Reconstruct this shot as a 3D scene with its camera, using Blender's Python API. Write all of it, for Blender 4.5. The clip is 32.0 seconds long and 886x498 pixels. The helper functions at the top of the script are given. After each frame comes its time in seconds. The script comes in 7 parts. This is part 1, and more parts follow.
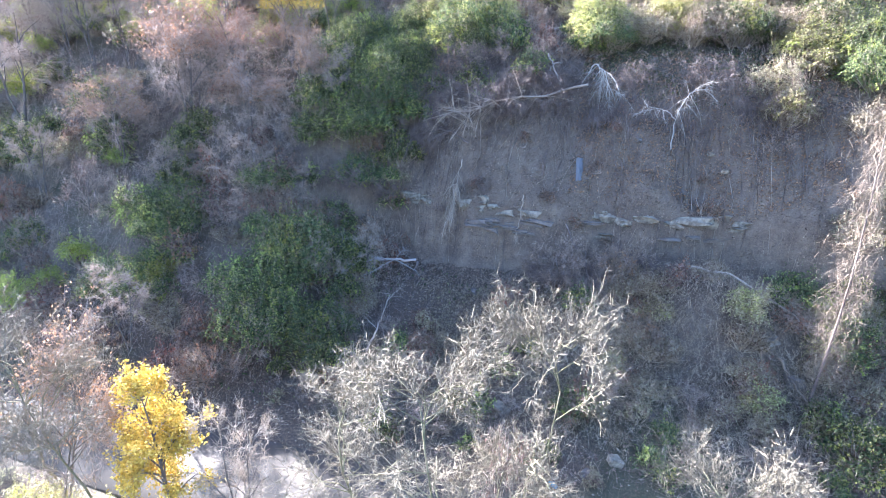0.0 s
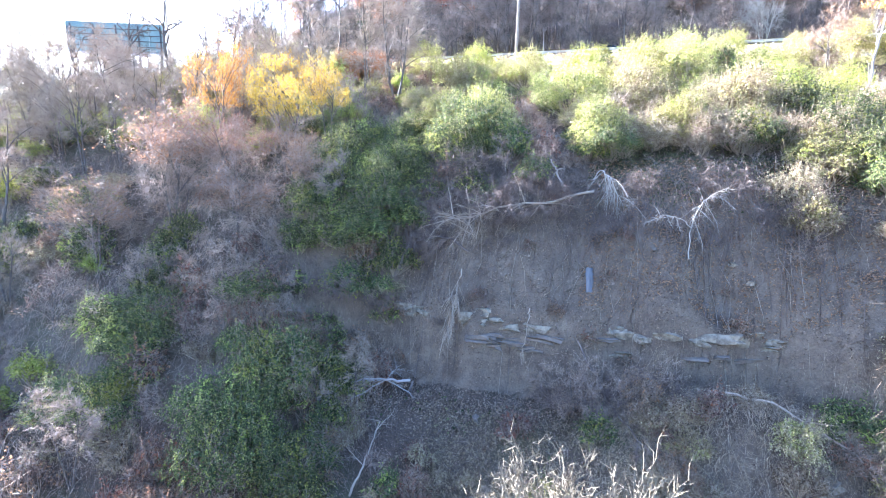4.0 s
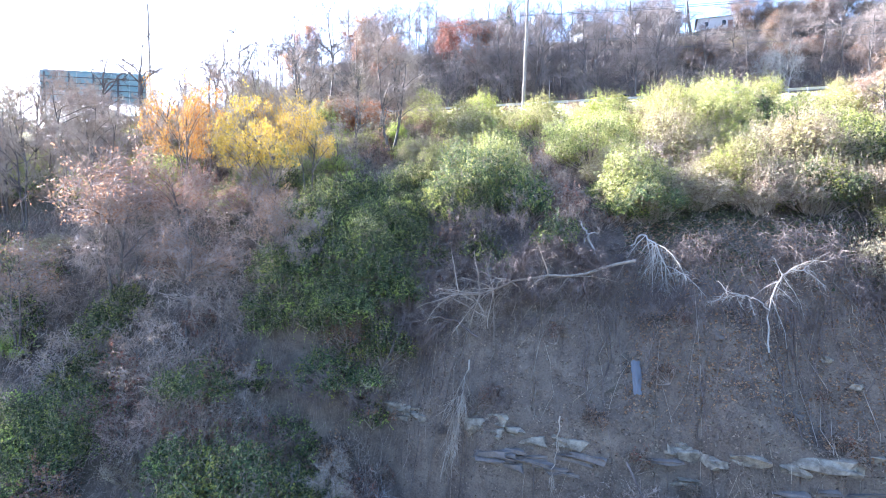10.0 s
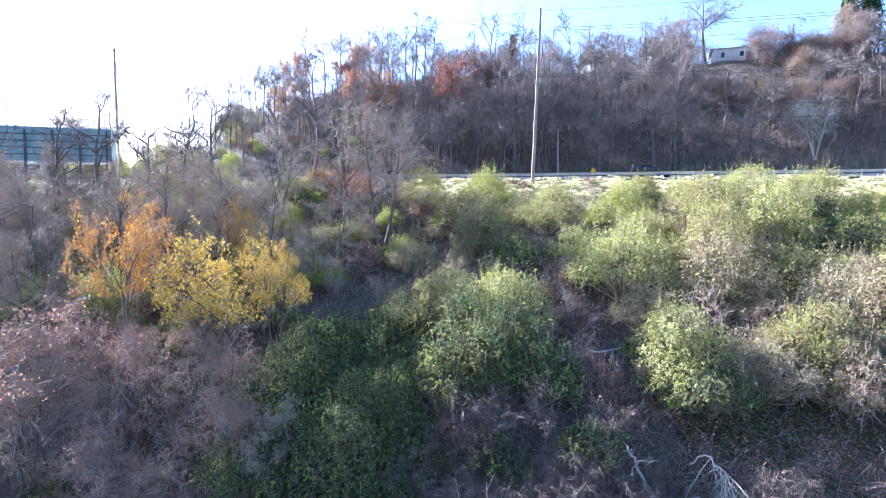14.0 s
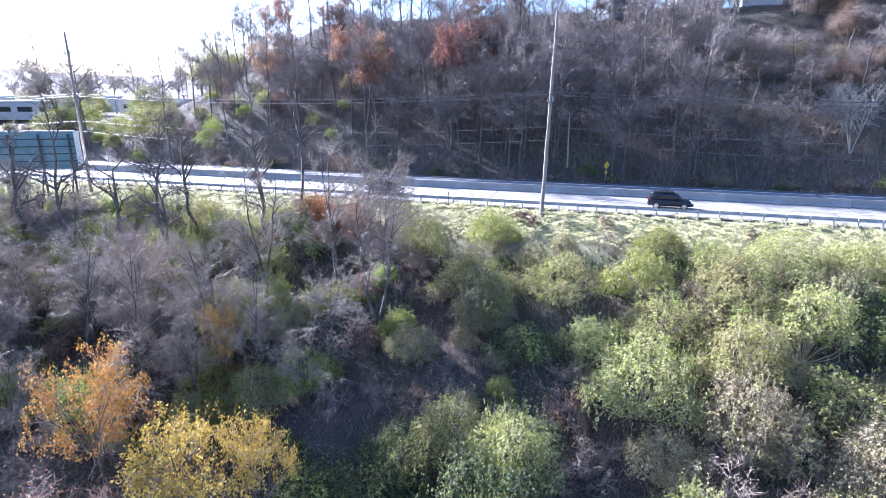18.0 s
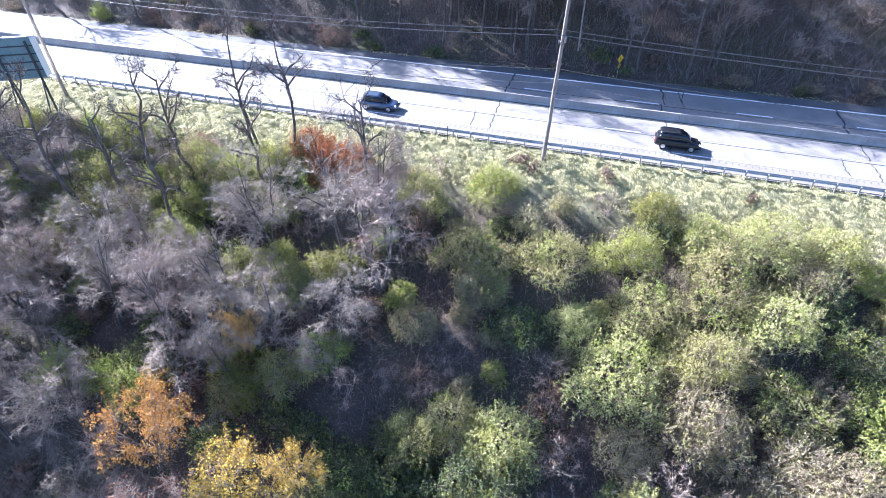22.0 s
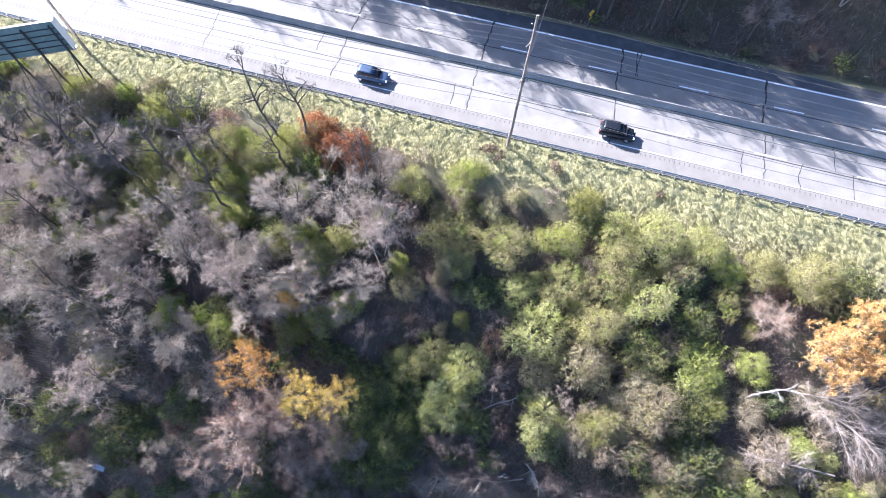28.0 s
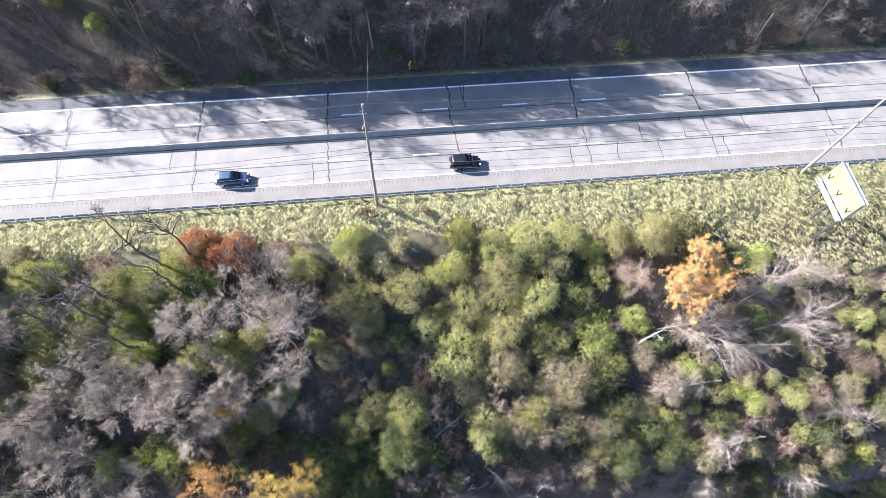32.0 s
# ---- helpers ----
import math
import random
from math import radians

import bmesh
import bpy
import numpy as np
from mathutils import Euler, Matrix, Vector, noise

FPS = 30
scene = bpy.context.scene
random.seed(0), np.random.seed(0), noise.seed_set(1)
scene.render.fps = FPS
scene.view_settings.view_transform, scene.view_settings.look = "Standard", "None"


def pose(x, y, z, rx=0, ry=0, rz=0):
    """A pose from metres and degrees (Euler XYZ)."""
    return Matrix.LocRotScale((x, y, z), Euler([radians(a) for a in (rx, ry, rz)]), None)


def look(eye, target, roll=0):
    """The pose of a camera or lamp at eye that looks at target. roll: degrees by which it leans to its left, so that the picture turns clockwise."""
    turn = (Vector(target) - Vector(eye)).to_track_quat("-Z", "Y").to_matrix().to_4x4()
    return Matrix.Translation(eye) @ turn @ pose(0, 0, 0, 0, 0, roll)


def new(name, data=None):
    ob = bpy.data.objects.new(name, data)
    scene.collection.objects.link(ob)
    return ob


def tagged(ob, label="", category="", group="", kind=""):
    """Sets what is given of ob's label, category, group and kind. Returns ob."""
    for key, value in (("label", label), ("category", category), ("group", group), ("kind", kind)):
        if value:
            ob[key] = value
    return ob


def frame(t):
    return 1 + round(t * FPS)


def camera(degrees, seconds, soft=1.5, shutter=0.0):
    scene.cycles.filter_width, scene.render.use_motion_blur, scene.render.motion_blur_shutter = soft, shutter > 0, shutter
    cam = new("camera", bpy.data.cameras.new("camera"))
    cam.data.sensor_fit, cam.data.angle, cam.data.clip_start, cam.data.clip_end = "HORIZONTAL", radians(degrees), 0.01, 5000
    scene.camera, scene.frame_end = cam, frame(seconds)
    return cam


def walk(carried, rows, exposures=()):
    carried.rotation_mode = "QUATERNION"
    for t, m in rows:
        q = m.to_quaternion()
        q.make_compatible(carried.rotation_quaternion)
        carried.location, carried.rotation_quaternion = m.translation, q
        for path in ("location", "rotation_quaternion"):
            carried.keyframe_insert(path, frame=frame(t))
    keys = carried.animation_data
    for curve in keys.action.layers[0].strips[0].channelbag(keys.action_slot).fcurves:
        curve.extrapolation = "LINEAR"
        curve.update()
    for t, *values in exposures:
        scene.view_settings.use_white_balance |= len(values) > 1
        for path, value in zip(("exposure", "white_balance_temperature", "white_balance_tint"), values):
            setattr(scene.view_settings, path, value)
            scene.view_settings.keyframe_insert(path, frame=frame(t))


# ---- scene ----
cam = camera(79.1, 32.0, soft=0.55)
METRES, EYE, TILT, LEAN, TURN = 101.0, -13.7, -20.5, 0.0, 17.5
ROWS = [
    (0.0, 0.0, 0.0, 0.0, 0.0, 0.0, -0.0),
    (0.5, -0.0003, 0.0065, 0.0023, -0.02, 1.46, -0.04),
    (1.0, -0.0004, 0.0124, 0.0045, -0.03, 2.86, -0.04),
    (1.5, -0.0009, 0.0179, 0.0064, -0.05, 4.27, -0.05),
    (2.0, -0.0009, 0.0226, 0.0079, -0.05, 5.71, -0.1),
    (2.5, -0.0009, 0.0267, 0.0093, -0.09, 7.01, -0.09),
    (3.0, -0.0005, 0.0305, 0.0105, -0.1, 8.24, -0.12),
    (3.5, -0.0001, 0.034, 0.0113, -0.14, 9.51, -0.11),
    (4.0, 0.0004, 0.0372, 0.0123, -0.18, 10.71, -0.12),
    (4.5, 0.0008, 0.0404, 0.0133, -0.16, 11.95, -0.13),
    (6.5, 0.0022, 0.0591, 0.0193, -0.14, 12.94, -0.17),
    (7.0, 0.0017, 0.0657, 0.0216, -0.15, 12.96, -0.18),
    (7.5, 0.0014, 0.0731, 0.0258, -0.09, 14.67, -0.18),
    (8.0, 0.0002, 0.0811, 0.0272, -0.19, 16.49, -0.26),
    (8.5, -0.0004, 0.0895, 0.0304, -0.19, 16.48, -0.27),
    (9.0, -0.0009, 0.0984, 0.0337, -0.2, 16.5, -0.26),
    (9.5, -0.0014, 0.1076, 0.038, -0.36, 16.49, -0.2),
    (10.0, -0.0018, 0.1159, 0.0454, -0.37, 16.48, -0.19),
    (10.5, -0.0021, 0.1232, 0.0549, -0.38, 16.45, -0.16),
    (11.0, -0.0024, 0.1312, 0.0657, -0.38, 16.44, -0.19),
    (11.5, -0.0025, 0.138, 0.0801, -0.4, 16.38, -0.17),
    (12.0, -0.0028, 0.1449, 0.0957, -0.47, 16.35, -0.17),
    (12.5, -0.003, 0.1511, 0.1128, -0.5, 16.31, -0.18),
    (13.0, -0.0033, 0.156, 0.1308, -0.54, 16.26, -0.18),
    (13.5, -0.0035, 0.1592, 0.1506, -0.6, 16.21, -0.17),
    (14.0, -0.0039, 0.162, 0.1699, -0.66, 16.15, -0.15),
    (14.5, -0.004, 0.1643, 0.1888, -0.67, 16.13, -0.13),
    (16.5, -0.0032, 0.1738, 0.2666, -0.52, 6.79, 0.21),
    (17.0, -0.0038, 0.1748, 0.2864, -0.62, 6.72, 0.18),
    (17.5, -0.0041, 0.1758, 0.3074, -0.62, 6.55, 0.16),
    (18.0, -0.0048, 0.1773, 0.3277, -0.68, 5.01, 0.12),
    (18.5, -0.0057, 0.179, 0.3472, -0.7, 0.22, 0.14),
    (19.0, -0.0058, 0.181, 0.3701, -0.66, -1.91, 0.22),
    (19.5, -0.0069, 0.1817, 0.3913, -0.75, -1.95, 0.18),
    (20.0, -0.0066, 0.1824, 0.4135, -0.73, -1.97, 0.18),
    (20.5, -0.0071, 0.1831, 0.4341, -0.8, -3.79, 0.16),
    (21.0, -0.0064, 0.1845, 0.4558, -0.74, -9.14, 0.2),
    (21.5, -0.0052, 0.1856, 0.478, -0.71, -14.42, 0.27),
    (22.0, -0.0046, 0.1861, 0.501, -0.81, -19.09, 0.27),
    (22.5, -0.0032, 0.1853, 0.5256, -0.84, -24.65, 0.36),
    (23.0, -0.002, 0.1865, 0.5524, -0.87, -29.23, 0.39),
    (23.5, -0.0008, 0.1849, 0.5775, -0.91, -29.32, 0.38),
    (24.0, 0.0009, 0.1825, 0.6028, -0.97, -29.3, 0.35),
    (24.5, 0.0027, 0.1788, 0.6263, -0.96, -35.0, 0.37),
    (26.5, 0.0088, 0.172, 0.724, -1.04, -45.52, 0.28),
    (27.0, 0.0103, 0.1693, 0.7495, -1.06, -45.48, 0.27),
    (27.5, 0.0118, 0.1662, 0.7746, -1.11, -45.44, 0.25),
    (28.0, 0.0133, 0.1625, 0.7993, -1.13, -45.39, 0.25),
    (28.5, 0.0146, 0.159, 0.8243, -1.13, -45.33, 0.21),
    (29.0, 0.016, 0.1553, 0.849, -1.16, -45.3, 0.18),
    (29.5, 0.017, 0.1515, 0.8724, -1.15, -45.24, 0.17),
    (30.0, 0.0182, 0.1508, 0.883, -1.19, -45.16, 0.15),
    (30.5, 0.0211, 0.1523, 0.8854, -1.22, -45.14, 0.12),
    (31.0, 0.0251, 0.1526, 0.8866, -5.24, -45.1, 1.4),
    (31.5, 0.0315, 0.154, 0.8878, -14.62, -45.6, 4.58),
    (32.0, 0.0387, 0.154, 0.8878, -21.6, -46.32, 6.98),
]
walk(cam, [(t, pose(0, 0, EYE, TILT, LEAN, TURN) @ pose(METRES * x, METRES * y, METRES * z, 90 + pitch, roll, yaw)) for t, x, y, z, yaw, pitch, roll in ROWS],
     exposures=[(0.0, 4.1, 5150, 18), (4.5, 4.3, 5170, 18), (9.0, 4.0, 5170, 18), (12.0, 3.6, 5100, 19), (14.0, 3.08, 4930, 21), (19.0, 2.78, 4800, 23), (24.0, 2.75, 4980, 21), (28.0, 2.58, 5150, 20), (32.0, 2.42, 5380, 18)])

# ---- daylight: low late-autumn sun along the highway, seen against the light ----
SUN_EL, SUN_AZ = 28.0, 64.0  # degrees; azimuth to the left of +y
sun_dir = Vector((-math.sin(radians(SUN_AZ)) * math.cos(radians(SUN_EL)), math.cos(radians(SUN_AZ)) * math.cos(radians(SUN_EL)), math.sin(radians(SUN_EL))))
world = bpy.data.worlds.new("sky")
scene.world = world
world.use_nodes = True
wn = world.node_tree.nodes
sky = wn.new("ShaderNodeTexSky")
sky.sky_type, sky.sun_disc = "NISHITA", False
sky.sun_elevation, sky.sun_rotation = radians(SUN_EL), radians(-SUN_AZ)
sky.air_density, sky.dust_density, sky.ozone_density = 1.2, 1.8, 3.0
world.node_tree.links.new(sky.outputs[0], wn["Background"].inputs[0])
wn["Background"].inputs[1].default_value = 0.051
lamp = bpy.data.lights.new("sun", "SUN")
lamp.energy, lamp.angle, lamp.color = 5.0, radians(0.55), (1.0, 0.90, 0.76)
new("sun", lamp).matrix_world = look((0, 0, 0), -sun_dir)


# ---- materials ----
def nodes_of(name):
    m = bpy.data.materials.new(name)
    m.use_nodes = True
    nt = m.node_tree
    return m, nt, nt.nodes["Principled BSDF"]


def noise_node(nt, scale, detail=4.0, coords="Object", rough=0.55):
    tc = nt.nodes.new("ShaderNodeTexCoord")
    n = nt.nodes.new("ShaderNodeTexNoise")
    n.inputs["Scale"].default_value, n.inputs["Detail"].default_value, n.inputs["Roughness"].default_value = scale, detail, rough
    nt.links.new(tc.outputs[coords], n.inputs["Vector"])
    return n


def ramp(nt, source, stops):
    r = nt.nodes.new("ShaderNodeValToRGB")
    while len(r.color_ramp.elements) < len(stops):
        r.color_ramp.elements.new(0.5)
    for e, (p, c) in zip(r.color_ramp.elements, stops):
        e.position, e.color = p, (*c, 1)
    nt.links.new(source, r.inputs[0])
    return r


def mixed(nt, fac, a, b, mode="MIX"):
    m = nt.nodes.new("ShaderNodeMix")
    m.data_type, m.blend_type = "RGBA", mode
    for sock, v in ((m.inputs["Factor"], fac), (m.inputs["A"], a), (m.inputs["B"], b)):
        if isinstance(v, (int, float)):
            sock.default_value = v
        elif isinstance(v, tuple):
            sock.default_value = (*v, 1)
        else:
            nt.links.new(v, sock)
    return m.outputs["Result"]


def bumped(nt, bsdf, height, strength, distance):
    b = nt.nodes.new("ShaderNodeBump")
    b.inputs["Strength"].default_value, b.inputs["Distance"].default_value = strength, distance
    nt.links.new(height, b.inputs["Height"])
    nt.links.new(b.outputs[0], bsdf.inputs["Normal"])


def surface(name, dark, light, scale=3.0, fine=40.0, rough=0.8, metal=0.0, bump=0.3, depth=0.02, grain=0.35):
    """Two scales of variation: broad stains from dark to light, and a fine grain with relief."""
    m, nt, b = nodes_of(name)
    n1, n2 = noise_node(nt, scale), noise_node(nt, fine, 6.0)
    c = ramp(nt, n1.outputs[0], [(0.3, dark), (0.7, light)])
    g = ramp(nt, n2.outputs[0], [(0.25, (0.55, 0.55, 0.55)), (0.75, (1.25, 1.25, 1.25))])
    nt.links.new(mixed(nt, grain, c.outputs[0], mixed(nt, 1.0, c.outputs[0], g.outputs[0], "MULTIPLY")), b.inputs["Base Color"])
    b.inputs["Roughness"].default_value, b.inputs["Metallic"].default_value = rough, metal
    bumped(nt, b, n2.outputs[0], bump, depth)
    return m


def leaf_material(name, stops, through_light=0.45, rough=0.75, vary=0.10):
    """Foliage: each leaf its own shade, each bush a slightly different tint, light shining through."""
    m, nt, b = nodes_of(name)
    geo, info = nt.nodes.new("ShaderNodeNewGeometry"), nt.nodes.new("ShaderNodeObjectInfo")
    c = ramp(nt, geo.outputs["Random Per Island"], stops)
    hsv = nt.nodes.new("ShaderNodeHueSaturation")
    mr = nt.nodes.new("ShaderNodeMapRange")
    mr.inputs["To Min"].default_value, mr.inputs["To Max"].default_value = 0.5 - vary * 0.2, 0.5 + vary * 0.2
    mv = nt.nodes.new("ShaderNodeMapRange")
    mv.inputs["To Min"].default_value, mv.inputs["To Max"].default_value = 1.0 - 2.5 * vary, 1.0 + 2.5 * vary
    nt.links.new(info.outputs["Random"], mr.inputs[0])
    nt.links.new(info.outputs["Random"], mv.inputs[0])
    nt.links.new(mr.outputs[0], hsv.inputs["Hue"])
    nt.links.new(mv.outputs[0], hsv.inputs["Value"])
    nt.links.new(c.outputs[0], hsv.inputs["Color"])
    nt.links.new(hsv.outputs[0], b.inputs["Base Color"])
    b.inputs["Roughness"].default_value = rough
    b.inputs["Specular IOR Level"].default_value = 0.06
    tr, mix = nt.nodes.new("ShaderNodeBsdfTranslucent"), nt.nodes.new("ShaderNodeMixShader")
    nt.links.new(hsv.outputs[0], tr.inputs[0])
    mix.inputs[0].default_value = through_light
    nt.links.new(b.outputs[0], mix.inputs[1])
    nt.links.new(tr.outputs[0], mix.inputs[2])
    nt.links.new(mix.outputs[0], nt.nodes["Material Output"].inputs[0])
    return m


def plain(name, color, rough=0.5, metal=0.0):
    return surface(name, tuple(0.85 * c for c in color), color, 1.5, 30.0, rough, metal, 0.08, 0.005, 0.15)


def ground_material():
    """Leaf litter on the gentle parts, bare shale and clay where the slope is steep, thin grass by the roads."""
    m, nt, b = nodes_of("hillside_ground")
    geo = nt.nodes.new("ShaderNodeNewGeometry")
    sep = nt.nodes.new("ShaderNodeSeparateXYZ")
    nt.links.new(geo.outputs["True Normal"], sep.inputs[0])
    big, mid, fine = noise_node(nt, 0.12), noise_node(nt, 1.4, 8.0, rough=0.7), noise_node(nt, 9.0, 8.0, rough=0.7)
    litter = ramp(nt, fine.outputs[0], [(0.3, (0.026, 0.02, 0.014)), (0.5, (0.075, 0.054, 0.038)), (0.68, (0.17, 0.12, 0.08))])
    soil = ramp(nt, mid.outputs[0], [(0.3, (0.06, 0.044, 0.032)), (0.5, (0.148, 0.111, 0.079)), (0.72, (0.245, 0.193, 0.14))])
    tc, mp, streak = nt.nodes.new("ShaderNodeTexCoord"), nt.nodes.new("ShaderNodeMapping"), nt.nodes.new("ShaderNodeTexNoise")
    mp.inputs["Scale"].default_value = (2.6, 0.5, 0.35)
    streak.inputs["Scale"].default_value, streak.inputs["Detail"].default_value = 1.0, 6.0
    nt.links.new(tc.outputs["Object"], mp.inputs[0])
    nt.links.new(mp.outputs[0], streak.inputs["Vector"])
    washed = mixed(nt, 0.14, soil.outputs[0], ramp(nt, streak.outputs[0], [(0.35, (0.055, 0.041, 0.03)), (0.5, (0.133, 0.1, 0.072)), (0.65, (0.275, 0.212, 0.148))]).outputs[0])
    patchy = noise_node(nt, 0.45, 6.0, rough=0.65)
    washed = mixed(nt, 0.75, washed, mixed(nt, 1.0, washed, ramp(nt, patchy.outputs[0], [(0.35, (0.42, 0.38, 0.36)), (0.5, (0.95, 0.93, 0.9)), (0.66, (1.35, 1.36, 1.3))]).outputs[0], "MULTIPLY"))
    soil2 = mixed(nt, 0.45, washed, ramp(nt, fine.outputs[0], [(0.3, (0.035, 0.027, 0.021)), (0.7, (0.275, 0.217, 0.162))]).outputs[0])
    moss = mixed(nt, 0.6, litter.outputs[0], (0.055, 0.065, 0.025))
    flat = mixed(nt, ramp(nt, big.outputs[0], [(0.45, (0, 0, 0)), (0.65, (1, 1, 1))]).outputs[0], litter.outputs[0], moss)
    place = nt.nodes.new("ShaderNodeSeparateXYZ")
    nt.links.new(geo.outputs["Position"], place.inputs[0])
    near_road = nt.nodes.new("ShaderNodeMapRange")
    near_road.inputs["From Min"].default_value, near_road.inputs["From Max"].default_value = 75.0, 80.0
    nt.links.new(place.outputs[1], near_road.inputs[0])
    past = nt.nodes.new("ShaderNodeMapRange")
    past.inputs["From Min"].default_value, past.inputs["From Max"].default_value = 105.8, 104.6
    nt.links.new(place.outputs[1], past.inputs[0])
    both = nt.nodes.new("ShaderNodeMath")
    both.operation = "MULTIPLY"
    nt.links.new(near_road.outputs[0], both.inputs[0])
    nt.links.new(past.outputs[0], both.inputs[1])
    turf = ramp(nt, fine.outputs[0], [(0.3, (0.14, 0.14, 0.06)), (0.7, (0.38, 0.355, 0.19))])
    flat = mixed(nt, both.outputs[0], flat, turf.outputs[0])
    steep = ramp(nt, sep.outputs[2], [(0.62, (1, 1, 1)), (0.80, (0, 0, 0))])
    nt.links.new(mixed(nt, steep.outputs[0], flat, soil2), b.inputs["Base Color"])
    b.inputs["Roughness"].default_value = 0.95
    bumped(nt, b, fine.outputs[0], 0.8, 0.12)
    return m


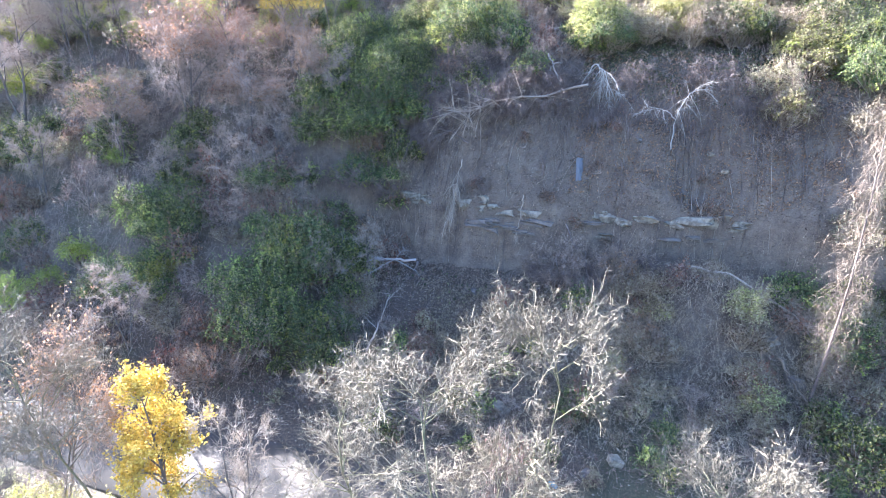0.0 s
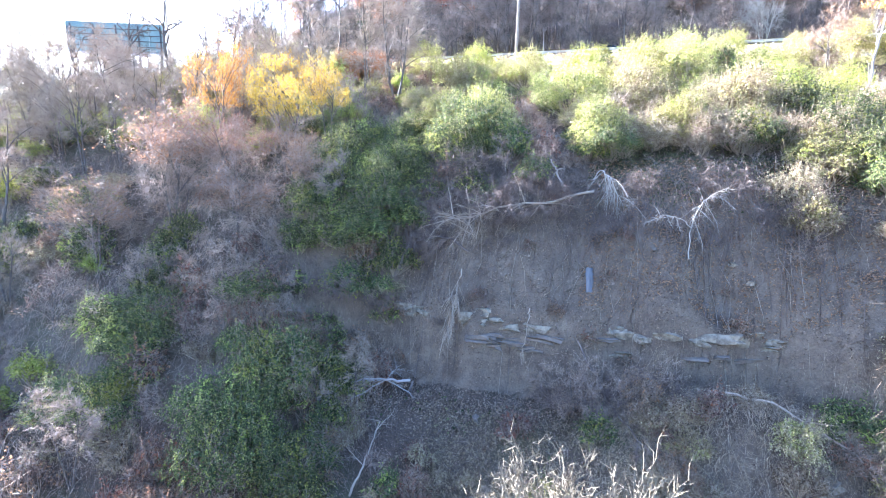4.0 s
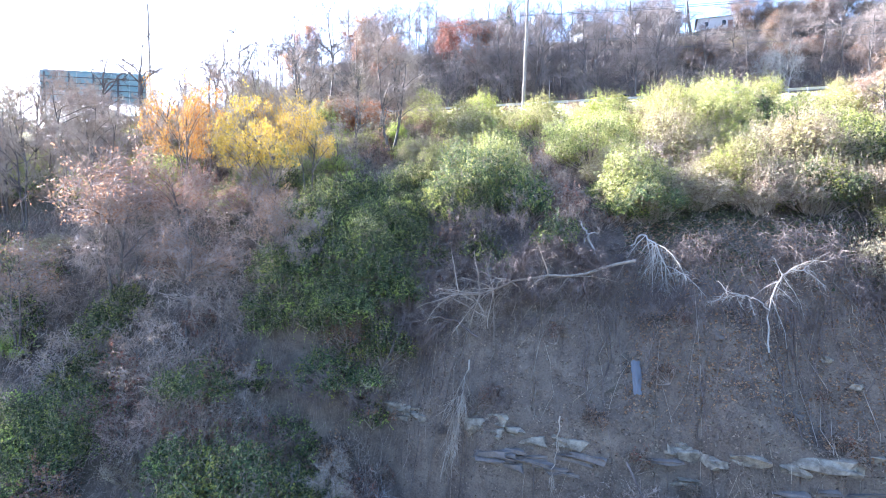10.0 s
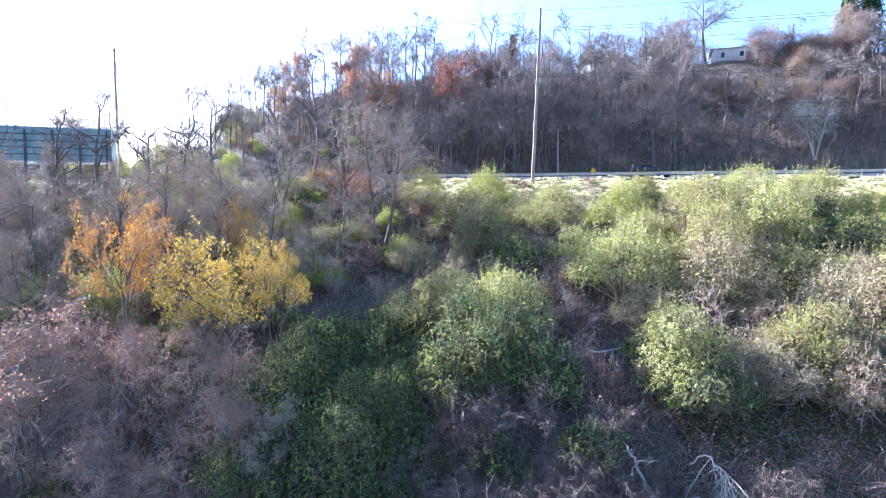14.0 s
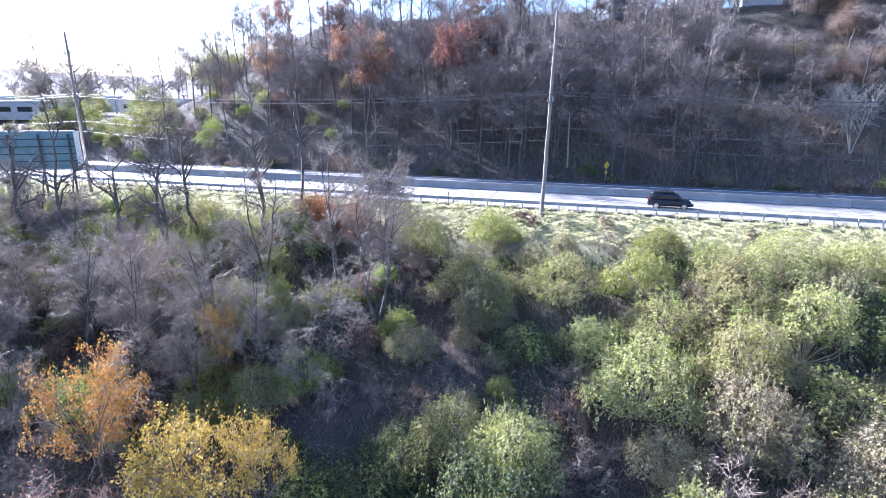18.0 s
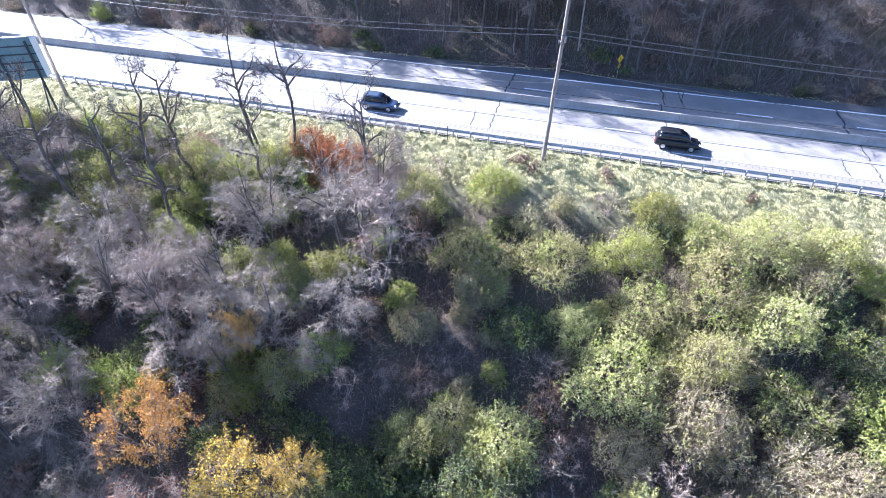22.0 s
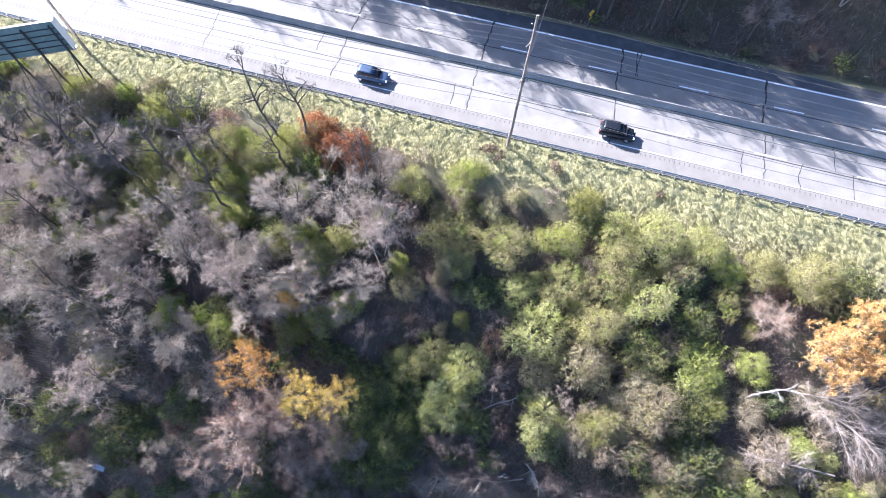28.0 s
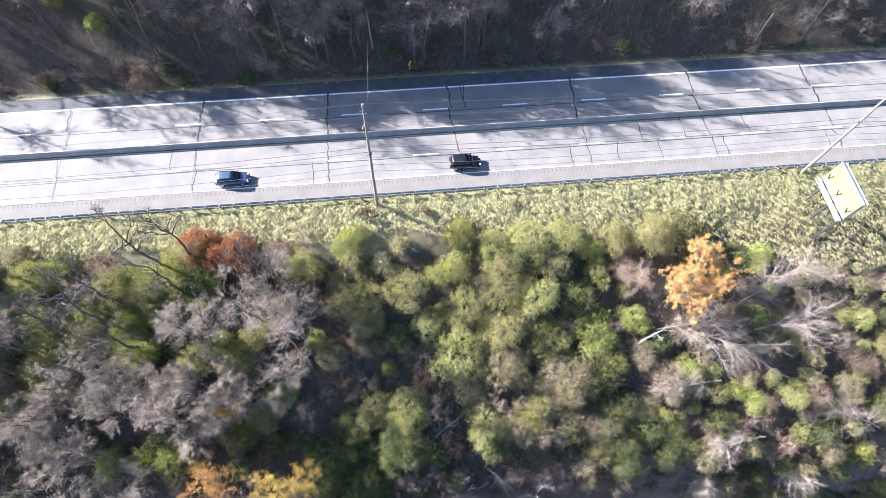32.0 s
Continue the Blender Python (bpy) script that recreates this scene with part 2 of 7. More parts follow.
M = {
    "ground": ground_material(),
    "concrete": surface("road_concrete", (0.165, 0.154, 0.14), (0.222, 0.209, 0.19), 0.35, 25.0, 0.85, bump=0.1, depth=0.004, grain=0.3),
    "shoulder": surface("shoulder_asphalt", (0.15, 0.137, 0.12), (0.19, 0.175, 0.154), 0.5, 30.0, 0.9, bump=0.2, depth=0.006),
    "dark_asphalt": surface("dark_asphalt", (0.055, 0.055, 0.058), (0.10, 0.10, 0.10), 0.6, 30.0, 0.9, bump=0.2, depth=0.006),
    "lower_asphalt": surface("lower_road_asphalt", (0.04, 0.033, 0.025), (0.08, 0.066, 0.051), 0.4, 25.0, 0.9, bump=0.2, depth=0.006),
    "groove": plain("milled_asphalt", (0.115, 0.104, 0.09), 0.95),
    "tar": plain("crack_sealer", (0.03, 0.03, 0.03), 0.7),
    "white_line": surface("white_road_paint", (0.74, 0.74, 0.73), (0.88, 0.88, 0.87), 1.0, 18.0, 0.6, bump=0.05, depth=0.002, grain=0.4),
    "yellow_line": surface("yellow_road_paint", (0.42, 0.36, 0.20), (0.60, 0.48, 0.22), 1.0, 18.0, 0.6, bump=0.05, depth=0.002, grain=0.4),
    "barrier": surface("barrier_concrete", (0.23, 0.22, 0.207), (0.34, 0.33, 0.312), 0.7, 18.0, 0.9, bump=0.2, depth=0.01),
    "galvanised": surface("galvanised_steel", (0.32, 0.33, 0.34), (0.46, 0.47, 0.48), 1.2, 30.0, 0.45, 0.7, 0.06, 0.003, 0.2),
    "rust": surface("rusty_steel", (0.10, 0.055, 0.035), (0.20, 0.11, 0.07), 2.0, 25.0, 0.8, 0.3),
    "pole_wood": surface("weathered_pole_wood", (0.20, 0.165, 0.13), (0.36, 0.31, 0.26), 0.8, 30.0, 0.9, bump=0.4, depth=0.01),
    "grey_wood": surface("silver_grey_wood", (0.24, 0.22, 0.20), (0.40, 0.375, 0.345), 0.8, 25.0, 0.9, bump=0.4, depth=0.01),
    "porcelain": plain("grey_porcelain", (0.45, 0.46, 0.47), 0.25),
    "wire": plain("weathered_cable", (0.10, 0.10, 0.105), 0.5),
    "bark": surface("dark_bark", (0.065, 0.054, 0.046), (0.165, 0.142, 0.12), 2.0, 20.0, 0.95, bump=0.6, depth=0.03),
    "twig": surface("grey_twig", (0.215, 0.172, 0.126), (0.42, 0.352, 0.27), 0.7, 10.0, 0.85, bump=0.2, depth=0.01),
    "pink_twig": surface("reddish_twig", (0.20, 0.152, 0.118), (0.41, 0.33, 0.262), 0.7, 10.0, 0.85, bump=0.2, depth=0.01),
    "straw_twig": surface("pinkish_straw_twig", (0.24, 0.19, 0.155), (0.41, 0.345, 0.285), 0.7, 10.0, 0.9, bump=0.2, depth=0.01),
    "hill_twig": surface("dull_brown_twig", (0.14, 0.113, 0.096), (0.32, 0.267, 0.23), 0.7, 10.0, 0.9, bump=0.2, depth=0.01),
    "cream_twig": surface("cream_lichened_twig", (0.11, 0.092, 0.06), (0.235, 0.2, 0.14), 1.5, 14.0, 0.9, bump=0.3, depth=0.01),
    "vine": surface("brown_dry_vine", (0.12, 0.088, 0.06), (0.25, 0.19, 0.13), 0.9, 10.0, 0.9, bump=0.2, depth=0.01),
    "root": surface("brown_root", (0.075, 0.055, 0.045), (0.23, 0.18, 0.15), 0.9, 10.0, 0.9, bump=0.2, depth=0.01),
    "tan_twig": surface("tan_dry_vine", (0.28, 0.22, 0.15), (0.48, 0.40, 0.28), 0.8, 10.0, 0.9, bump=0.2, depth=0.01),
    "bone": surface("bleached_dead_wood", (0.32, 0.29, 0.24), (0.5, 0.455, 0.38), 1.2, 14.0, 0.85, bump=0.3, depth=0.01),
    "pale_bark": surface("bleached_bark", (0.26, 0.235, 0.195), (0.44, 0.40, 0.34), 1.2, 14.0, 0.85, bump=0.3, depth=0.01),
    "mossy_bark": surface("mossy_pale_bark", (0.10, 0.10, 0.045), (0.24, 0.21, 0.13), 1.5, 14.0, 0.9, bump=0.3, depth=0.01),
    "rock": surface("pale_sandstone", (0.09, 0.07, 0.048), (0.33, 0.285, 0.21), 2.6, 16.0, 0.9, bump=0.6, depth=0.05),
    "dark_rock": surface("brown_shale", (0.10, 0.082, 0.068), (0.20, 0.165, 0.135), 1.4, 12.0, 0.95, bump=0.7, depth=0.05),
    "sign_yellow": plain("yellow_sign_sheet", (0.75, 0.48, 0.02), 0.45),
    "sign_black": plain("black_sign_ink", (0.02, 0.02, 0.02), 0.5),
    "teal_panel": surface("teal_painted_panel", (0.15, 0.235, 0.235), (0.23, 0.325, 0.325), 0.6, 14.0, 0.6, 0.2, 0.1, 0.004),
    "white_panel": surface("white_poster_face", (0.74, 0.74, 0.66), (0.82, 0.82, 0.76), 0.3, 6.0, 0.5, 0, 0.03, 0.002, 0.1),
    "cream_panel": surface("cream_poster_face", (0.29, 0.25, 0.085), (0.34, 0.30, 0.115), 0.3, 6.0, 0.6, 0, 0.03, 0.002, 0.1),
    "dark_steel": plain("dark_painted_steel", (0.07, 0.075, 0.08), 0.55, 0.4),
    "green_leaf": leaf_material("dark_green_leaf", [(0.0, (0.032, 0.046, 0.022)), (0.5, (0.085, 0.108, 0.05)), (0.9, (0.18, 0.195, 0.085)), (1.0, (0.31, 0.295, 0.14))], 0.36),
    "olive_leaf": leaf_material("olive_leaf", [(0.0, (0.10, 0.105, 0.038)), (0.4, (0.30, 0.295, 0.105)), (0.8, (0.42, 0.385, 0.16)), (1.0, (0.54, 0.475, 0.25))], 0.34),
    "lime_leaf": leaf_material("yellow_green_leaf", [(0.0, (0.14, 0.18, 0.04)), (0.5, (0.34, 0.37, 0.08)), (1.0, (0.49, 0.49, 0.14))], 0.38),
    "yellow_leaf": leaf_material("yellow_autumn_leaf", [(0.0, (0.33, 0.22, 0.045)), (0.5, (0.54, 0.375, 0.065)), (1.0, (0.63, 0.48, 0.13))], 0.12, vary=0.03),
    "orange_leaf": leaf_material("orange_autumn_leaf", [(0.0, (0.35, 0.15, 0.04)), (0.5, (0.55, 0.31, 0.065)), (1.0, (0.62, 0.44, 0.13))], 0.12, vary=0.03),
    "amber_leaf": leaf_material("amber_autumn_leaf", [(0.0, (0.35, 0.16, 0.05)), (0.5, (0.55, 0.33, 0.10)), (1.0, (0.64, 0.47, 0.20))], 0.12, vary=0.03),
    "rust_leaf": leaf_material("rust_brown_leaf", [(0.0, (0.15, 0.055, 0.026)), (0.5, (0.30, 0.11, 0.048)), (1.0, (0.44, 0.195, 0.09))], 0.35, vary=0.05),
    "copper_leaf": leaf_material("copper_autumn_leaf", [(0.0, (0.17, 0.082, 0.048)), (0.5, (0.29, 0.148, 0.09)), (1.0, (0.39, 0.23, 0.14))], 0.4),
    "brown_leaf": leaf_material("dead_brown_leaf", [(0.0, (0.09, 0.065, 0.048)), (0.5, (0.18, 0.13, 0.10)), (1.0, (0.30, 0.22, 0.165))], 0.3),
    # darker than brown_leaf, for the litter on the hill
    "litter_leaf": leaf_material("dark_leaf_litter", [(0.0, (0.04, 0.028, 0.022)), (0.6, (0.10, 0.07, 0.052)), (1.0, (0.19, 0.135, 0.10))], 0.2),
    "tan_leaf": leaf_material("tan_dry_leaf", [(0.0, (0.13, 0.105, 0.062)), (0.5, (0.28, 0.232, 0.14)), (1.0, (0.46, 0.395, 0.26))], 0.36),
    "grass": leaf_material("lodged_grass", [(0.0, (0.18, 0.175, 0.07)), (0.3, (0.40, 0.365, 0.165)), (0.7, (0.61, 0.54, 0.31)), (1.0, (0.76, 0.68, 0.46))], 0.4),
    "needle": leaf_material("conifer_needles", [(0.0, (0.012, 0.03, 0.014)), (1.0, (0.05, 0.085, 0.035))], 0.2),
}


# ---- mesh helpers ----
def mesh_np(name, verts, faces, material, smooth=False):
    """A mesh from arrays: verts (n, 3), faces (m, k) all with k corners."""
    me = bpy.data.meshes.new(name)
    verts, faces = np.asarray(verts, dtype=np.float32), np.asarray(faces, dtype=np.int32)
    k = faces.shape[1]
    me.vertices.add(len(verts))
    me.vertices.foreach_set("co", verts.ravel())
    me.loops.add(faces.size)
    me.loops.foreach_set("vertex_index", faces.ravel())
    me.polygons.add(len(faces))
    me.polygons.foreach_set("loop_start", np.arange(0, faces.size, k, dtype=np.int32))
    if smooth:
        me.polygons.foreach_set("use_smooth", np.ones(len(faces), dtype=bool))
    me.update(calc_edges=True)
    me.materials.append(material)
    return me


def part(name, me, parent, label="", m=None):
    """One mesh object under a thing or a part."""
    ob = new(name, me)
    ob.parent = parent
    if m is not None:
        ob.matrix_basis = m
    return tagged(ob, label) if label else ob


def thing(name, m, label, category, group="", kind=""):
    ob = new(name)
    ob.empty_display_size = 0.3
    ob.matrix_basis = m
    return tagged(ob, label, category, group, kind)


def bm_mesh(name, bm, material, smooth=False):
    me = bpy.data.meshes.new(name)
    bmesh.ops.recalc_face_normals(bm, faces=bm.faces)
    bm.to_mesh(me)
    bm.free()
    if smooth:
        me.polygons.foreach_set("use_smooth", np.ones(len(me.polygons), dtype=bool))
    me.materials.append(material)
    return me


def box_bm(sx, sy, sz, bevel=0.0, at=(0, 0, 0), bm=None):
    own = bm is None
    bm = bm or bmesh.new()
    made = bmesh.ops.create_cube(bm, size=1.0, matrix=Matrix.Translation(at) @ Matrix.Diagonal((sx, sy, sz, 1)))
    if bevel and own:
        bmesh.ops.bevel(bm, geom=bm.edges[:], offset=bevel, segments=1, affect="EDGES")
    return bm


def box(name, sx, sy, sz, material, bevel=0.0, at=(0, 0, 0)):
    return bm_mesh(name, box_bm(sx, sy, sz, bevel, at), material)


def tube(path, radii, sides):
    """Verts and quads of a tube along a path with a radius at each point."""
    path = np.asarray(path, float)
    n = len(path)
    d = np.gradient(path, axis=0)
    d /= np.linalg.norm(d, axis=1)[:, None] + 1e-9
    ref = np.where(np.abs(d[:, 2:3]) > 0.9, [[1.0, 0, 0]], [[0, 0, 1.0]])
    u = np.cross(d, ref)
    u /= np.linalg.norm(u, axis=1)[:, None] + 1e-9
    v = np.cross(d, u)
    a = np.arange(sides) / sides * 2 * np.pi
    ring = path[:, None] + np.asarray(radii)[:, None, None] * (np.cos(a)[None, :, None] * u[:, None] + np.sin(a)[None, :, None] * v[:, None])
    i, j = np.meshgrid(np.arange(n - 1), np.arange(sides), indexing="ij")
    f = np.stack([i * sides + j, i * sides + (j + 1) % sides, (i + 1) * sides + (j + 1) % sides, (i + 1) * sides + j], -1).reshape(-1, 4)
    return ring.reshape(-1, 3), f


def joined(pieces):
    vs, fs, at = [], [], 0
    for v, f in pieces:
        vs.append(v)
        fs.append(np.asarray(f) + at)
        at += len(v)
    return np.concatenate(vs), np.concatenate(fs)


def twig_strips(p0, p1, w, rng):
    """Slender three-cornered blades, one for each twig, from p0 (width w) to a point at p1."""
    d = p1 - p0
    r = rng.normal(size=d.shape)
    s = np.cross(d, r)
    s *= (w / 2 / (np.linalg.norm(s, axis=1) + 1e-9))[:, None]
    n = len(p0)
    v = np.stack([p0 - s, p0 + s, p1], 1).reshape(-1, 3)
    return v, np.arange(3 * n).reshape(-1, 3)


def leaf_quads(c, nrm, size, rng, stretch=1.5):
    """Leaves at c, facing about nrm: small pointed blades, each its own size and turn."""
    n = len(c)
    nrm = nrm / (np.linalg.norm(nrm, axis=1)[:, None] + 1e-9)
    u = np.cross(nrm, rng.normal(size=(n, 3)))
    u /= np.linalg.norm(u, axis=1)[:, None] + 1e-9
    v = np.cross(nrm, u)
    s = (size * rng.uniform(0.6, 1.3, n))[:, None]
    a, b = u * s * stretch * 0.6, v * s * 0.6
    vs = np.stack([c - a + b, c - a * 0.7 - b, c + a], 1).reshape(-1, 3)
    return vs, np.arange(3 * n).reshape(-1, 3)


# ---- the lie of the land ----
def smooth01(a, b, x):
    t = np.clip((np.asarray(x, float) - a) / (b - a), 0, 1)
    return t * t * (3 - 2 * t)


def wavy(x, y, s, seed=0.0):
    """Cheap rolling noise, about -1 to 1."""
    x, y = np.asarray(x, float) / s + seed * 7.3, np.asarray(y, float) / s - seed * 3.1
    return (np.sin(x * 1.7 + 1.3 * np.sin(y * 1.1)) + np.sin(y * 1.9 + 1.7 * np.sin(x * 0.9 + 2)) + 0.6 * np.sin(2.7 * x + 3.1 * y) + 0.4 * np.sin(5.3 * x - 4.1 * y)) / 3


BELOW = [(-3000, -60), (-200, -42), (0, -38), (14, -37.2), (16, -36.95), (22.5, -36.95), (24, -36.4)]
ABOVE = [(83.6, -0.12), (104.2, -0.12), (105.6, -0.45), (108.5, 0.6), (127, 13.5), (143, 25), (151, 28.5), (170, 30.5), (265, 35), (3000, 90)]
CLIFF = BELOW + [(30, -34.3), (36, -32.2), (39.6, -30.6), (40.9, -25.4), (44.4, -19.6), (47.5, -16), (53, -13.3), (64, -9), (74, -4.6), (79.5, -1.8), (82.4, -0.4)] + ABOVE
BANK = BELOW + [(30, -32), (34.5, -27.5), (40, -22.5), (48, -15.5), (53, -12.5), (64, -8.5), (74, -4.6), (79.5, -1.8), (82.4, -0.4)] + ABOVE
HILL_TOP = [(104, 0), (143, 25), (3000, 90)]


def height(x, y):
    x, y = np.asarray(x, float), np.asarray(y, float)
    face = smooth01(37, 40, y) * (1 - smooth01(46, 50, y))
    yy = y + face * (1.1 * wavy(x, y * 0.5, 3.4, 3.0) + 0.45 * wavy(x, y * 0.9, 1.5, 9.0))
    c, b = (np.interp(yy, *zip(*p)) for p in (CLIFF, BANK))
    w = smooth01(-27, -18, x) * (1 - 0.6 * smooth01(24, 40, x))
    z = w * c + (1 - w) * b
    # the hill across the highway falls away beyond the bend
    cut = np.maximum(z, 0) * (1 - 0.8 * smooth01(-70, -130, x)) * (y > 104)
    z = np.where((y > 104) & (z > 0), cut, z)
    z = z + smooth01(250, 700, np.hypot(x, y - 60)) * (28 + 26 * wavy(x, y, 240, 1.0))
    # slumped debris below the rock band
    z = z + 3.4 * np.exp(-((x - 7) / 8.0) ** 2 - ((y - 36.5) / 3.2) ** 2) + 1.0 * np.exp(-((x + 8) / 3.0) ** 2 - ((y - 36) / 3.0) ** 2)
    rough = smooth01(24, 30, y) * (1 - smooth01(76, 81, y)) + smooth01(108, 116, y)
    return z + rough * (0.55 * wavy(x, y, 5.0) + 0.28 * wavy(x, y, 1.9, 2.0)) + rough * face * w * 0.25 * wavy(x, y, 0.9, 5.0)


def on_ground(x, y, sink=0.0):
    return float(height(x, y)) - sink


def build_ground():
    xs = np.unique(np.concatenate([np.linspace(-3000, -200, 29), np.linspace(-200, -70, 66), np.linspace(-70, 60, 200), np.linspace(60, 160, 51), np.linspace(160, 3000, 29)]))
    ys = np.unique(np.concatenate([np.linspace(-3000, -40, 20), np.linspace(-40, 22, 32), np.linspace(22, 54, 90), np.linspace(54, 106, 70), np.linspace(106, 200, 60), np.linspace(200, 3000, 40)]))
    gx, gy = np.meshgrid(xs, ys, indexing="ij")
    v = np.stack([gx, gy, height(gx, gy)], -1).reshape(-1, 3)
    i, j = np.meshgrid(np.arange(len(xs) - 1), np.arange(len(ys) - 1), indexing="ij")
    n = len(ys)
    f = np.stack([i * n + j, (i + 1) * n + j, (i + 1) * n + j + 1, i * n + j + 1], -1).reshape(-1, 4)
    ob = new("ground", mesh_np("ground", v, f, M["ground"], True))
    tagged(ob, "wooded hillside of leaf litter and bare brown soil", "ground", kind="structure")


build_ground()

# ---- highway: y across, x along ----
RAIL_Y, SHOULDER_Y, DASH_NEAR, BARRIER_Y, DASH_FAR, EDGE_FAR, PAVE_END = 83.3, 86.0, 89.8, 93.8, 97.8, 101.9, 103.6
JOINT, JOINT_AT = 18.8, -21.8
X0, X1 = -172.2, 147.4  # the stretch built slab by slab


def strip(name, x0, x1, y0, y1, z, material, parent=None, label="", thick=0.03):
    ob = new(name, box(name, x1 - x0, y1 - y0, thick, material))
    ob.location = ((x0 + x1) / 2, (y0 + y1) / 2, z - thick / 2)
    if parent:
        ob.parent = parent
    if label:
        tagged(ob, label)
    return ob


road = tagged(new("road", box("road", 5200, 21.0, 0.1, M["dark_asphalt"], at=(0, 93.9, -0.06))), "four-lane concrete highway with dark tarred joints", "road", kind="structure")
lanes = [("slab", SHOULDER_Y + 0.02, DASH_NEAR), ("slab", DASH_NEAR + 0.02, 93.42), ("slab", 94.2, DASH_FAR), ("slab", DASH_FAR + 0.02, EDGE_FAR + 0.25)]
for name, y0, y1 in lanes:
    me = box("slab", JOINT - 0.02, y1 - y0, 0.16, M["concrete"], 0.01)
    for k in range(17):
        s = new("slab", me)
        s.parent = road
        s.location = (X0 + JOINT * (k + 0.5), (y0 + y1) / 2, -0.08 - 0.003 * (k % 3 == 1) + 0.06)
    for a, b in ((-2500, X0 - 0.02), (X1 + 0.02, 2500)):
        strip("far_slabs", a, b, y0, y1, 0.06 - 0.08 + 0.08, M["concrete"], road)
strip("shoulder", -2500, 2500, 83.62, SHOULDER_Y, 0.045, M["shoulder"], road, "grey asphalt shoulder with a milled rumble strip")
strip("outer_shoulder", -2500, 2500, EDGE_FAR + 0.26, PAVE_END + 0.4, 0.04, M["dark_asphalt"], road, "dark asphalt shoulder")
# lines of paint
for y, w, mat_name in ((SHOULDER_Y + 0.18, 0.13, "white_line"), (93.22, 0.12, "yellow_line"), (94.42, 0.12, "yellow_line"), (EDGE_FAR, 0.24, "white_line")):
    strip("edge_line", -900, 900, y - w / 2, y + w / 2, 0.066, M[mat_name], road, thick=0.008)
for y, at in ((DASH_NEAR, -21.7), (DASH_FAR, -19.7)):
    me = box("lane_dash", 3.8, 0.2, 0.01, M["white_line"])
    for k in range(-12, 13):
        d = new("lane_dash", me)
        d.parent = road
        d.location = (at + 1.9 + 12.19 * k, y, 0.064)
# dark paving seams beside the lane lines
for y in (DASH_NEAR - 0.35, DASH_FAR - 0.45):
    strip("seam", X0, X1, y - 0.06, y + 0.06, 0.0645, M["tar"], road, thick=0.006)


def crack(x, y0, y1, seed, width=0.09):
    """A wandering tarred crack across a lane."""
    rng = np.random.default_rng(seed)
    n = 9
    ys = np.linspace(y0, y1, n)
    xs = x + np.cumsum(rng.normal(0, 0.09, n))
    w = width * rng.uniform(0.5, 1.3, n)
    v = np.concatenate([np.stack([xs - w / 2, ys, np.full(n, 0.067)], 1), np.stack([xs + w / 2, ys, np.full(n, 0.067)], 1)])
    f = [(i, i + n, i + n + 1, i + 1) for i in range(n - 1)]
    v = np.concatenate([v, v - (0, 0, 0.01)])
    ob = new("crack", mesh_np("crack", v, f, M["tar"]))
    ob.parent = road


for k in range(17):
    x = X0 + JOINT * k
    for i, (_, y0, y1) in enumerate(lanes):
        crack(x + (0.3 if i < 2 else 0), y0, y1, 100 + 4 * k + i, 0.24 if i > 1 else 0.13)
for n, (x, lane) in enumerate([(-23.6, 0), (-0.9, 3), (20.5, 0), (24.6, 1), (26.8, 0), (30.9, 1), (13.6, 0), (36.5, 0), (-44.0, 1), (41.0, 1), (-1.2, 3), (52.0, 0)]):
    crack(x, lanes[lane][1], lanes[lane][2], 300 + n, 0.11)
# rumble strip grooves
base = np.array([(-0.06, -0.2, 0), (0.06, -0.2, 0), (0.06, 0.2, 0), (-0.06, 0.2, 0)])
gx = np.arange(-120, 110, 0.6)
v = (base[None] + np.stack([gx, np.full_like(gx, SHOULDER_Y - 0.42), np.full_like(gx, 0.05)], 1)[:, None]).reshape(-1, 3)
rumble = new("rumble_grooves", mesh_np("rumble_grooves", v, np.arange(len(v)).reshape(-1, 4), M["groove"]))
rumble.parent = road
tagged(rumble, "milled rumble grooves", kind="stuff")

# concrete median barrier, cast in lengths
prof = np.array([(-0.32, 0.06), (-0.32, 0.14), (-0.16, 0.36), (-0.09, 0.92), (-0.07, 0.95), (0.07, 0.95), (0.09, 0.92), (0.16, 0.36), (0.32, 0.14), (0.32, 0.06)])
BAR_LEN = 6.1


def barrier_mesh(length):
    n = len(prof)
    v = np.array([(x, p[0], p[1]) for x in (-length / 2 + 0.015, length / 2 - 0.015) for p in prof])
    bm = bmesh.new()
    bv = [bm.verts.new(c) for c in v]
    for i in range(n):
        bm.faces.new((bv[i], bv[(i + 1) % n], bv[n + (i + 1) % n], bv[n + i]))
    bm.faces.new(bv[:n][::-1])
    bm.faces.new(bv[n:])
    return bm_mesh("barrier_length", bm, M["barrier"])


barrier = thing("median_barrier", Matrix.Translation((0, BARRIER_Y, 0)), "long grey concrete median barrier along the highway", "barrier", kind="structure")
me = barrier_mesh(BAR_LEN)
for k in range(-28, 25):
    part("barrier_length", me, barrier, m=Matrix.Translation((BAR_LEN * k + 1.3, 0, 0)))
me = barrier_mesh(800)
for s, x in ((-1, BAR_LEN * -28 + 1.3 - BAR_LEN / 2 - 400), (1, BAR_LEN * 24 + 1.3 + BAR_LEN / 2 + 400)):
    part("barrier_length", me, barrier, m=Matrix.Translation((x, 0, 0)))

